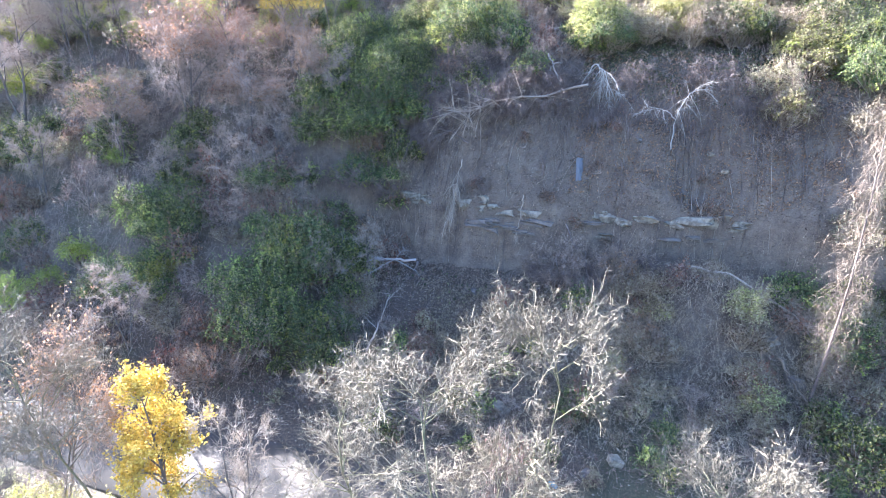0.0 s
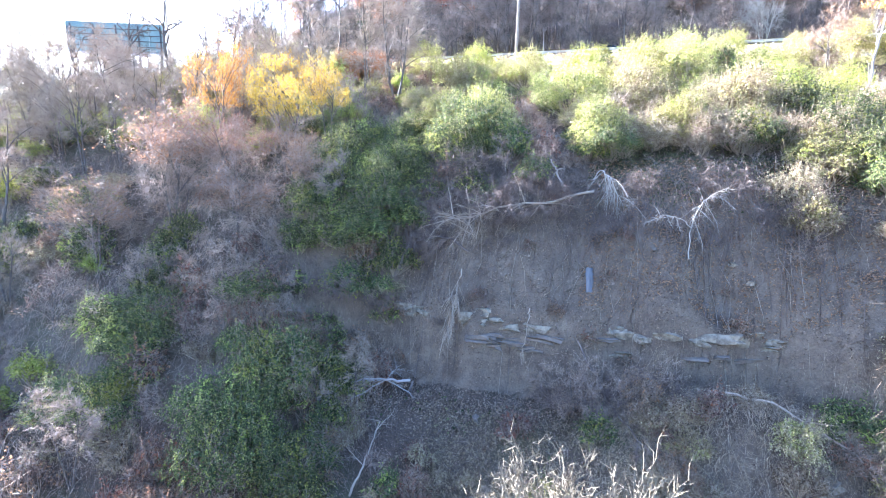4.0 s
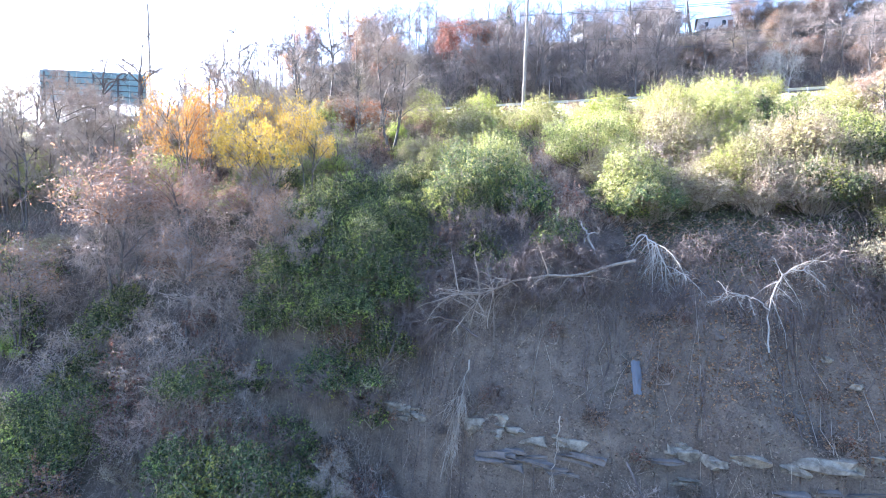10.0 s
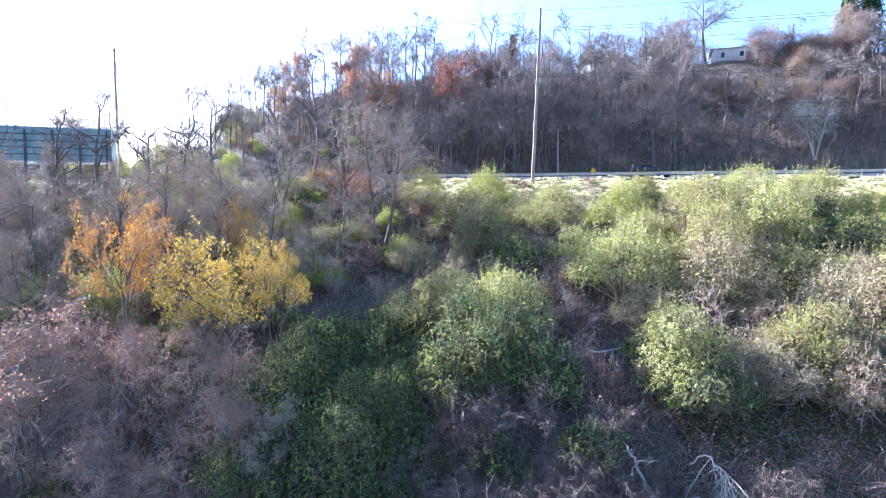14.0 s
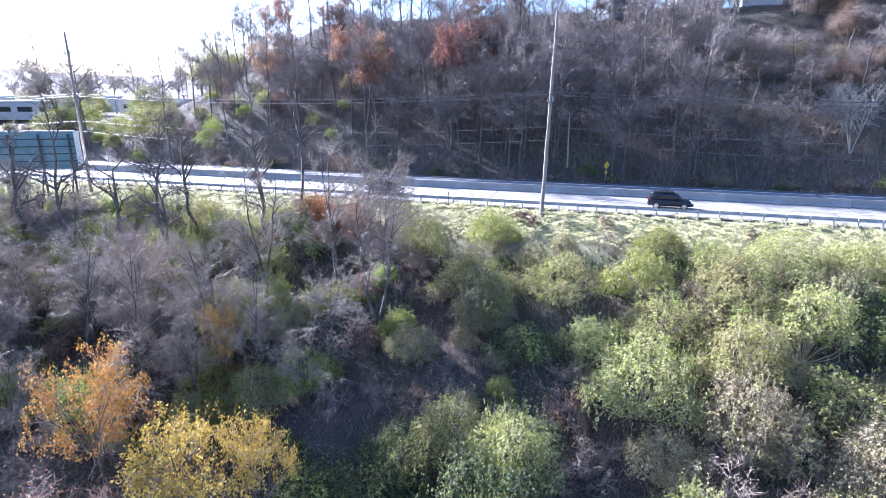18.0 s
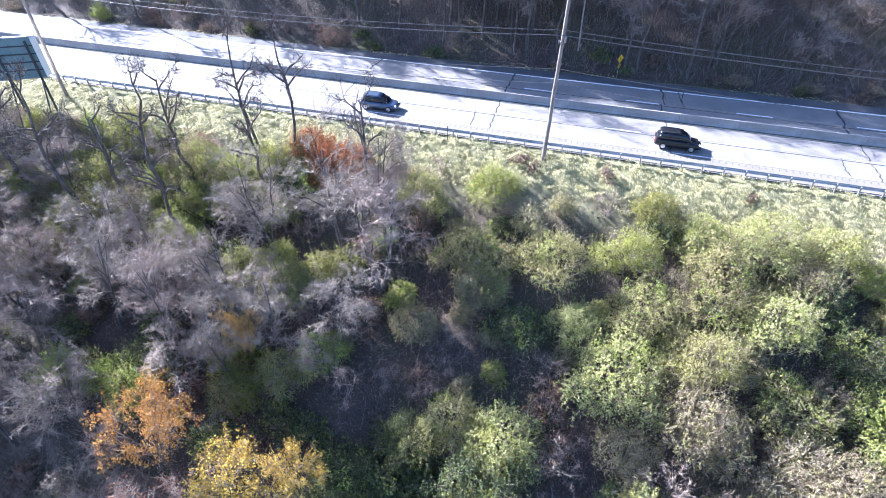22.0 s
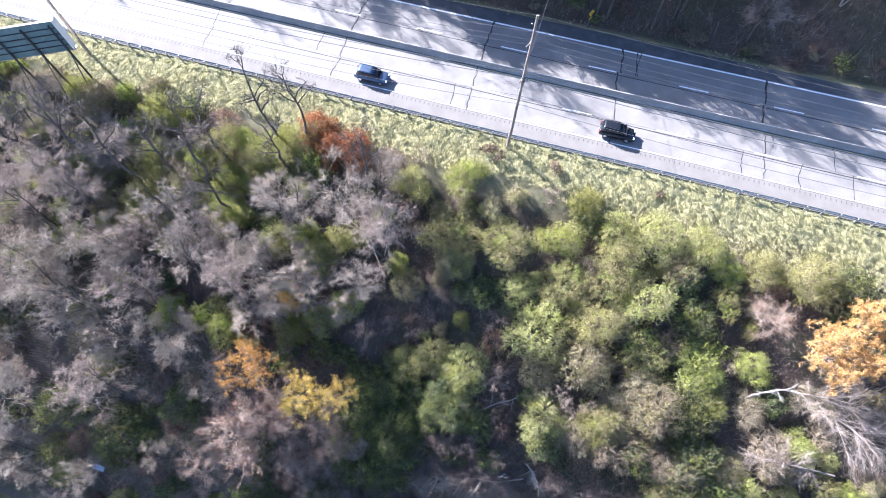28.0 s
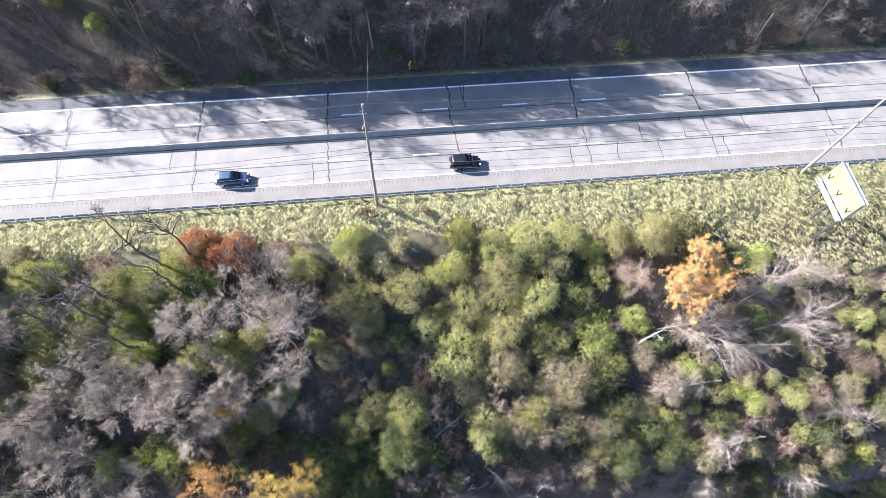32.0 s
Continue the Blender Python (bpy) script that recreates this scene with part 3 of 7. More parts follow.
# guard rail: W-beam on posts
rail = thing("guard_rail", Matrix.Translation((0, RAIL_Y, 0)), "galvanised steel guard rail on posts at the shoulder", "guard rail", kind="structure")
wp = np.array([(0.0, 0.46), (0.03, 0.49), (0.075, 0.52), (0.075, 0.56), (0.0, 0.61), (0.0, 0.63), (0.075, 0.68), (0.075, 0.72), (0.03, 0.75), (0.0, 0.78)])


def beam_mesh(x0, x1):
    n = len(wp)
    v = np.array([(x, p[0] + o, p[1]) for o in (0.06, 0.085) for x in (x0, x1) for p in wp])
    f = [(i, i + 1, n + i + 1, n + i) for i in range(n - 1)] + [(2 * n + i, 3 * n + i, 3 * n + i + 1, 2 * n + i + 1) for i in range(n - 1)]
    return mesh_np("beam", v, f, M["galvanised"])


BEAM = 7.62
me = beam_mesh(0.0, BEAM + 0.06)
for k in range(-17, 16):
    part("beam", me, rail, m=Matrix.Translation((BEAM * k, 0, 0)))
me = beam_mesh(0, 700)
part("beam", me, rail, m=Matrix.Translation((BEAM * -17 - 700, 0, 0)))
part("beam", me, rail, m=Matrix.Translation((BEAM * 16 + 0.06, 0, 0)))
post_me = box("post", 0.11, 0.15, 1.25, M["galvanised"], 0.008, (0, -0.02, 0.13))
for k in range(-68, 64):
    part("post", post_me, rail, m=Matrix.Translation((1.905 * k, -0.03, 0)))
for k in range(9):  # closely set posts beside the pole
    part("post", post_me, rail, m=Matrix.Translation((35.2 + 0.95 * k, -0.03, 0)))

# lower road at the foot of the slope
def lower_y(x):
    return 19.6 + 0.0016 * (np.asarray(x, float) + 10) ** 2 * (np.asarray(x) < -10) * np.exp(np.minimum(0, (np.asarray(x, float) + 120) / 60)) * 0.8


lx = np.linspace(-400, 300, 141)
ly = lower_y(lx)
v, f = [], []
for side in (-3.3, 3.3):
    for dz in (0.12, -0.4):
        v.append(np.stack([lx, ly + side, np.full_like(lx, -36.95) + dz], 1))
n = len(lx)
v = np.concatenate(v)
for i in range(n - 1):
    f += [(i, i + 1, 2 * n + i + 1, 2 * n + i), (n + i, n + i + 1, i + 1, i), (2 * n + i, 2 * n + i + 1, 3 * n + i + 1, 3 * n + i)]
tagged(new("lower_road", mesh_np("lower_road", v, f, M["lower_asphalt"])), "narrow grey asphalt road at the foot of the slope", "road", kind="structure")


# ---- utility poles and wires ----
def utility_pole(base, top, r, label, material="pole_wood", arms=(), name="utility_pole"):
    base, top = Vector(base), Vector(top)
    L = (top - base).length
    turn = (top - base).to_track_quat("Z", "Y").to_matrix().to_4x4()
    p = thing(name, Matrix.Translation(base) @ turn, label, "utility pole")
    k = np.linspace(-0.8, L, 9)
    vv, ff = tube(np.stack([0.02 * np.sin(k), 0.02 * np.cos(k), k], 1), np.linspace(r, r * 0.62, 9), 12)
    vv = np.concatenate([vv, [(0, 0, L)]])
    me = bpy.data.meshes.new("shaft")
    faces = [tuple(q) for q in ff.tolist()] + [(8 * 12 + i, 8 * 12 + (i + 1) % 12, len(vv) - 1) for i in range(12)]
    me.from_pydata(vv.tolist(), [], faces)
    me.materials.append(M[material])
    part("shaft", me, p)
    for z, length, ins in arms:
        if length:
            part("crossarm", box("crossarm", 0.11, length, 0.13, M["pole_wood"], 0.01), p, m=Matrix.Translation((r, 0, z)))
            for y in (-length / 2 + 0.12, length / 2 - 0.12):
                part("insulator", cone_mesh(), p, m=Matrix.Translation((r, y, z + 0.07)))
        else:
            part("insulator", cone_mesh(), p, m=Matrix.Translation((r + 0.1, 0, z)) @ pose(0, 0, 0, 0, 90, 0))
    return p


_cone = []


def cone_mesh():
    if not _cone:
        z = np.array([0, 0.02, 0.05, 0.07, 0.10, 0.12, 0.17, 0.20])
        vv, ff = tube(np.stack([z * 0, z * 0, z], 1), np.array([0.03, 0.06, 0.03, 0.055, 0.03, 0.05, 0.03, 0.01]), 8)
        _cone.append(mesh_np("insulator", vv, ff, M["porcelain"], True))
    return _cone[0]


ARMS = [(18.9, 0, 1), (16.6, 1.2, 1), (15.4, 0, 1), (11.6, 0.6, 1), (8.3, 0, 1)]
POLES = [((-134.5, 81.6, -1.0), (-134.3, 81.8, 19.0)), ((-74.4, 81.3, -0.9), (-75.0, 81.9, 19.2)), ((-15.0, 82.2, -0.7), (-14.6, 83.4, 19.3)), ((46.2, 82.5, -0.6), (47.0, 83.0, 18.6)), ((106.0, 82.3, -0.6), (106.2, 82.5, 19.0))]
for b, t in POLES:
    pole = utility_pole(b, t, 0.21, "tall weathered wooden utility pole leaning slightly beside the guard rail", arms=ARMS)
    pole["group"] = "poles along the highway"
    part("transformer_bracket", box("transformer_bracket", 0.10, 0.34, 0.5, M["galvanised"], 0.02), pole, m=Matrix.Translation((-0.25, 0, 11.9)))
utility_pole((-14.5, 109.6, 1.0), (-14.6, 108.6, 9.4), 0.13, "short silver-grey wooden pole at the edge of the woods", "grey_wood", arms=[(8.2, 0, 1)])
utility_pole((47.5, 107.5, 0.3), (45.5, 105.5, 7.6), 0.12, "leaning wooden pole with a guy wire by the far shoulder", "pole_wood", arms=[(7.0, 0, 1)])


def wire(a, b, sag, r=0.018, name="power_cable"):
    a, b = Vector(a), Vector(b)
    t = np.linspace(0, 1, 25)
    p = np.outer(1 - t, a) + np.outer(t, b)
    p[:, 2] -= 4 * sag * t * (1 - t)
    vv, ff = tube(p, np.full(25, r), 5)
    return tagged(new(name, mesh_np(name, vv, ff, M["wire"])), "thin dark overhead cable strung between utility poles", "cable", "overhead cables")


for (b0, t0), (b1, t1) in zip(POLES[:-1], POLES[1:]):
    for z, off, sag, r in ((18.9, 0.25, 0.6, 0.014), (16.7, -0.5, 0.7, 0.016), (16.7, 0.5, 0.7, 0.016), (15.4, 0.25, 0.8, 0.014), (11.7, 0.2, 0.8, 0.03), (11.4, -0.25, 0.9, 0.035), (8.3, 0.2, 1.0, 0.025), (7.0, 0.2, 1.1, 0.022)):
        ends = []
        for b, t in ((b0, t0), (b1, t1)):
            p = Vector(b).lerp(Vector(t), (z + 0.9) / 20)
            ends.append((p.x, p.y + off, p.z))
        wire(ends[0], ends[1], sag, r)
wire((-14.5, 83.2, 15.0), (-14.6, 108.7, 9.2), 0.5, 0.016)
wire((45.5, 105.6, 7.4), (58.0, 103.9, 0.1), 0.1, 0.012, "guy_wire")

# ---- plants ----
def bent(rng, a, b, n, rise, wobble):
    """A limb's path from a to b that bows upward by rise and wanders."""
    t = np.linspace(0, 1, n)[:, None]
    L = np.linalg.norm(b - a)
    p = a * (1 - t) + b * t
    p[:, 2] += rise * L * (np.sin(np.pi * t[:, 0]))
    w = np.cumsum(rng.normal(0, 1, (n, 3)), axis=0)
    w -= w[0] + (w[-1] - w[0]) * t
    return p + w * wobble * L / n * 0.42


def skeleton_of(rng, tall, R, kids, r0, stems, low, lean, wobble):
    """Limbs of a tree by level, filling an uneven rounded crown between low * tall and tall."""
    out = {0: [], 1: [], 2: [], 3: []}
    mid, half = tall * (1 + low) / 2, tall * (1 - low) / 2
    for s in range(stems):
        a = rng.uniform(0, 6.28)
        off = (0.45 * R if stems > 1 else lean * tall * 0.5) * np.array([math.cos(a), math.sin(a), 0])
        top = off + np.array([rng.normal(0, 0.06 * R), rng.normal(0, 0.06 * R), tall * rng.uniform(0.78, 0.9)])
        trunk = bent(rng, np.array([0, 0, -0.4]), top, 8, 0.0, wobble * 0.6)
        out[0].append((trunk, np.linspace(r0, r0 * 0.25, 8)))
        for k in range(kids[0]):
            u = rng.normal(size=3)
            u[2] = u[2] * 0.8 + 0.15
            u /= np.linalg.norm(u)
            tip = np.array([0, 0, mid]) + 0.6 * off + u * np.array([R, R, half]) * rng.uniform(0.55, 0.9)
            hz = np.hypot(tip[0] - top[0] * 0.5, tip[1] - top[1] * 0.5)
            z = np.clip(tip[2] - hz * rng.uniform(0.5, 1.1), tall * low * 0.6, tall * 0.84)
            tt = (z + 0.4) / (top[2] + 0.4) * 7
            start = np.array([np.interp(tt, np.arange(8), trunk[:, c]) for c in range(3)])
            r1 = r0 * (0.55 - 0.3 * z / tall)
            limb = bent(rng, start, tip, 4, 0.08, wobble)
            out[1].append((limb, np.linspace(r1, r1 * 0.4, 4)))
            for m in range(kids[1]):
                q = rng.uniform(0.25, 1.0) * 3
                s2 = np.array([np.interp(q, np.arange(4), limb[:, c]) for c in range(3)])
                d = (tip - start) / np.linalg.norm(tip - start) * 0.5 + rng.normal(0, 0.55, 3) + u * 0.35
                e2 = s2 + d / np.linalg.norm(d) * R * rng.uniform(0.25, 0.5)
                l2 = bent(rng, s2, e2, 3, 0.06, wobble)
                out[2].append((l2, np.linspace(r1 * 0.4, r1 * 0.18, 3)))
                for _ in range(kids[2]):
                    q3 = rng.uniform(0.2, 1.0) * 2
                    s3 = np.array([np.interp(q3, np.arange(3), l2[:, c]) for c in range(3)])
                    d3 = d * 0.6 + rng.normal(0, 0.6, 3)
                    e3 = s3 + d3 / np.linalg.norm(d3) * R * rng.uniform(0.14, 0.3)
                    out[3].append((bent(rng, s3, e3, 3, 0.05, wobble), np.linspace(r1 * 0.18, r1 * 0.08, 3)))
    return out


def twigs_from(rng, tips, count, length, w, droop=0.0, spread=0.9):
    """Fine twigs sprouting from the outer limbs."""
    paths = [tips[i] for i in rng.integers(0, len(tips), count)]
    t = rng.uniform(0.1, 1.0, count)
    p0 = np.array([pts[0] * 0 + np.array([np.interp(tt * (len(pts) - 1), np.arange(len(pts)), pts[:, c]) for c in range(3)]) for tt, (pts, _) in zip(t, paths)])
    d = np.array([pts[-1] - pts[0] for pts, _ in paths])
    d /= np.linalg.norm(d, axis=1)[:, None] + 1e-9
    d = d * (1 - spread * 0.5) + rng.normal(0, 0.55 * spread, d.shape)
    d[:, 2] -= droop
    d /= np.linalg.norm(d, axis=1)[:, None]
    L = length * rng.uniform(0.4, 1.2, count)
    return twig_strips(p0, p0 + d * L[:, None], np.full(count, w), rng), (p0, d, L)


def tri_quads(f):
    f = np.asarray(f)
    return np.concatenate([f[:, [0, 1, 2]], f[:, [0, 2, 3]]])


def bare_tree_meshes(seed, tall, crown_r, kids, twigs, twig_len, trunk_mat, twig_mat, stems=1, tw=0.03, droop=0.0, lean=0.15, r0=None, low=0.3, leaves=None, wobble=0.3):
    """(trunk mesh, crown mesh, leaf mesh or None) of a leafless or nearly leafless tree."""
    rng = np.random.default_rng(seed)
    out = skeleton_of(rng, tall, crown_r, kids, r0 or tall * 0.014, stems, low, lean, wobble)
    top = max(out)
    split = 0 if stems > 2 else 1
    trunk = joined([tube(p, r, 6 if lv == 0 else 4) for lv in out if lv <= split for p, r in out[lv]])
    fv, ff = joined([tube(p, r, 3) for lv in (1, 2) if lv > split for p, r in out[lv]])
    ff = tri_quads(ff)
    if 3 in out:
        q0, q1, q2 = (np.array([p[i] for p, _ in out[3]]) for i in range(3))
        side = np.cross(q2 - q0, rng.normal(size=q0.shape))
        side *= (np.array([max(r[0], 0.5 * tw) for _, r in out[3]]) / (np.linalg.norm(side, axis=1) + 1e-9))[:, None]
        rv = np.stack([q0 - side, q0 + side, q1 + side * 0.7, q1 - side * 0.7, q2], 1).reshape(-1, 3)
        b = np.arange(len(q0))[:, None] * 5 + len(fv)
        fv, ff = np.concatenate([fv, rv]), np.concatenate([ff, b + [0, 1, 2], b + [0, 2, 3], b + [3, 2, 4]])
    (tv, tf), (p0, d, L) = twigs_from(rng, out[top], twigs, twig_len, tw, droop)
    v, f = np.concatenate([fv, tv]), np.concatenate([ff, tf + len(fv)])
    leaf = None
    if leaves:
        n, size, mat_name, keep = leaves
        i = rng.integers(0, len(p0), n)
        c = p0[i] + d[i] * (L[i] * rng.uniform(0.2, 1.0, n))[:, None] + rng.normal(0, 0.12, (n, 3))
        c = c[c[:, 2] > np.quantile(c[:, 2], keep)]
        lv_, lf_ = leaf_quads(c, rng.normal(size=c.shape) + (0, 0, 0.6), size, rng, 1.2)
        leaf = mesh_np("leaves", lv_, lf_, M[mat_name])
    return mesh_np("trunk", *trunk, M[trunk_mat]), mesh_np("crown", v, f, M[twig_mat]), leaf


def bush_meshes(seed, r, h, n_leaf, size, leaf_mat, stem_mat, twigs=160, lobes=8, second=None, droop=0.0):
    """(stems mesh, foliage mesh, second foliage mesh or None): rounded lobes clothed in small leaves on arching shoots."""
    rng = np.random.default_rng(seed)
    a, far = rng.uniform(0, 6.28, lobes), np.sqrt(rng.random(lobes)) * 0.8
    far[0] = 0.1
    lc = np.stack([far * r * np.cos(a), far * r * np.sin(a), h * (0.62 - 0.5 * far ** 2) * rng.uniform(0.6, 1.15, lobes)], 1)
    lr = rng.uniform(0.2, 0.42, lobes) * r
    lr[0] = 0.5 * r
    axes = np.array([1, 1, 0.55 * h / r + 0.12])
    shoots = max(60, n_leaf // 13)

    def shell(n, inner, outer):
        """Places on the outside of the joined lobes: (place, way out, lobe, patch)."""
        k = rng.choice(lobes, n * 3, p=lr ** 2 / np.sum(lr ** 2))
        u = rng.normal(size=(n * 3, 3))
        u[:, 2] = np.abs(u[:, 2]) * 1.1 - 0.45
        u /= np.linalg.norm(u, axis=1)[:, None]
        knob = np.sin(6.1 * u[:, 0] + 2.0 * k) * np.sin(5.3 * u[:, 1] - k) + 0.6 * np.sin(9.0 * u[:, 2] + 4.0 * u[:, 0] + k)
        q = lc[k] + u * axes * (lr[k] * (1 + 0.24 * knob) * rng.uniform(inner, outer, n * 3))[:, None]
        deep = np.min(np.where(np.arange(lobes)[None] == k[:, None], 9.0, np.linalg.norm((q[:, None] - lc[None]) / axes, axis=2) / lr[None]), axis=1)
        ok = np.flatnonzero((deep > 0.8) & (q[:, 2] > 0.08) & ((knob > -0.55) | (rng.random(n * 3) < 0.35)))[:n]
        return q[ok], u[ok], k[ok], k[ok] * 8 + (u[ok] > 0.1) @ np.array([1, 2, 4])
    s0, u, k, patch = shell(shoots, 0.74, 0.98)
    shoots = len(s0)
    sd = u * 0.6 + rng.normal(0, 0.38, (shoots, 3)) + np.array([0, 0, 0.4 - 0.8 * droop])
    sd /= np.linalg.norm(sd, axis=1)[:, None]
    sl = (0.24 + 0.10 * r) * rng.uniform(0.4, 1.6, shoots)
    fall = rng.uniform(0.3, 1.1, shoots)
    rod = (rng.random(shoots) < 0.16) & (u[:, 2] > 0.2)  # straight young shoots that stand out of the top
    sd[rod] = sd[rod] * 0.35 + np.array([0, 0, 1.0])
    sl[rod] *= 1.7
    fall[rod] = 0.1

    def along(q, t):
        """A point on an arching shoot."""
        return s0[q] + sd[q] * (sl[q] * t)[:, None] - np.array([0, 0, 1.0]) * (fall[q] * sl[q] * t * t)[:, None]
    q = rng.integers(0, shoots, n_leaf)
    p = along(q, rng.random(n_leaf) ** 0.8) + rng.normal(0, 0.03, (n_leaf, 3))
    nrm = 0.9 * u[q] + rng.normal(0, 0.75, (n_leaf, 3)) + np.array([0, 0, 0.35])
    flip = (rng.random(lobes * 8) < (second[1] if second else 0.0))[patch[q]] ^ ((rng.random(n_leaf) < 0.14) if second else False)
    c0, cu, _, _ = shell(n_leaf // 9, 0.45, 0.72)
    lv, lf = leaf_quads(p[~flip], nrm[~flip], size, rng)
    cv, cf = leaf_quads(c0, cu + rng.normal(0, 0.3, cu.shape), size * 1.9, rng)
    fol = mesh_np("foliage", np.concatenate([lv, cv]), np.concatenate([lf, cf + len(lv)]), M[leaf_mat])
    sec = mesh_np("foliage", *leaf_quads(p[flip], nrm[flip], size, rng), M[second[0]]) if flip.any() else None
    st = []
    for i in range(lobes):
        own = np.flatnonzero(k == i)
        for j in (rng.choice(own, 3) if len(own) else ()):
            foot = np.array([rng.normal(0, 0.01), rng.normal(0, 0.01), -0.3])
            tip = s0[j]
            st.append(tube(np.array([foot, (foot + tip) / 2 + rng.normal(0, 0.08 * r, 3), tip]), (0.035, 0.025, 0.012), 3))
    st = joined(st)
    i = rng.integers(0, shoots, twigs)
    d = u[i] + rng.normal(0, 0.5, (twigs, 3)) + np.array([0, 0, 0.2 - droop])
    d /= np.linalg.norm(d, axis=1)[:, None]
    p0 = s0[i] - 0.15 * d * r
    tv, tf = twig_strips(p0, p0 + d * (r * rng.uniform(0.2, 0.42, twigs))[:, None], np.full(twigs, 0.02), rng)
    qa = np.arange(0, shoots, 2)
    for ta, tb in ((0.0, 0.55), (0.55, 1.0)):
        av, af = twig_strips(along(qa, np.full(len(qa), ta)), along(qa, np.full(len(qa), tb)), np.full(len(qa), 0.016), rng)
        tv, tf = np.concatenate([tv, av]), np.concatenate([tf, af + len(tv)])
    v, f = np.concatenate([st[0], tv]), np.concatenate([tri_quads(st[1]), tf + len(st[0])])
    return mesh_np("stems", v, f, M[stem_mat]), fol, sec


def plant(name, meshes, names, label, category, group=""):
    """A prototype as a function that sets one more of its kind at a place."""
    def put(x, y, s=1.0, rz=None, rng=random, z=None, sz=None, own_label=None, tilt=(0, 0)):
        zz = on_ground(x, y, 0.1) if z is None else z
        m = pose(x, y, zz, tilt[0], tilt[1], rng.uniform(0, 360) if rz is None else rz) @ Matrix.Diagonal((s, s, sz or s, 1))
        t = thing(name, m, own_label or label, category, group)
        for me, pn in zip(meshes, names):
            if me is not None:
                part(pn, me, t)
        return t
    return put


# ---- kinds of plants, each a handful of meshes shared by all of its kind ----
LEAF = ("branchwork", "foliage", "foliage")
BARE = ("trunk", "crown", "foliage")


def bush_kind(name, seed, label, group, leaf, stem, second=None, big=3, n_big=8200, size=0.088, twigs=260, tall=1.4, droop=0.0):
    """Sets a bush of radius r at a place: small ones and large ones have meshes of their own, so that leaves keep their size."""
    large = [plant(name, bush_meshes(seed + i, 3.1, 3.1 * tall * (1.0 + 0.12 * i), int(n_big * 2.0), size * 0.64, leaf, stem, int(twigs * 1.6), 17, second, droop), LEAF, label, "bush", group) for i in range(big)]
    small = [plant(name, bush_meshes(seed + 5 + i, 1.7, 1.7 * tall * (0.9 + 0.15 * i), int(n_big * 0.75), size * 0.6, leaf, stem, int(twigs * 0.7), 11, second, droop), LEAF, label, "bush", group) for i in range(2)]
    tiny = [plant(name, bush_meshes(seed + 8 + i, 1.0, tall * (0.9 + 0.15 * i), int(n_big * 0.28), size * 0.56, leaf, stem, int(twigs * 0.35), 7, second, droop), LEAF, label, "bush", group) for i in range(2)]

    def put(x, y, r, rng, **kw):
        pick, base = (large, 3.1) if r > 2.3 else (small, 1.7) if r > 1.3 else (tiny, 1.0)
        return rng.choice(pick)(x, y, r / base, rng=rng, sz=r / base * rng.uniform(0.85, 1.2), **kw)
    return put


def bare_kind(name, seed, label, group, category, count, base_r, tall, kids, twigs, twig_len, trunk, crown, **kw):
    protos = [plant(name, bare_tree_meshes(seed + i, tall * (0.9 + 0.1 * i), base_r, kids, twigs, twig_len, trunk, crown if isinstance(crown, str) else crown[i % len(crown)], **kw), BARE, label, category, group) for i in range(count)]

    def put(x, y, r, rng, high=None, **more):
        s = r / base_r
        return rng.choice(protos)(x, y, s, rng=rng, sz=high / tall if high else s * rng.uniform(0.85, 1.15), **more)
    return put


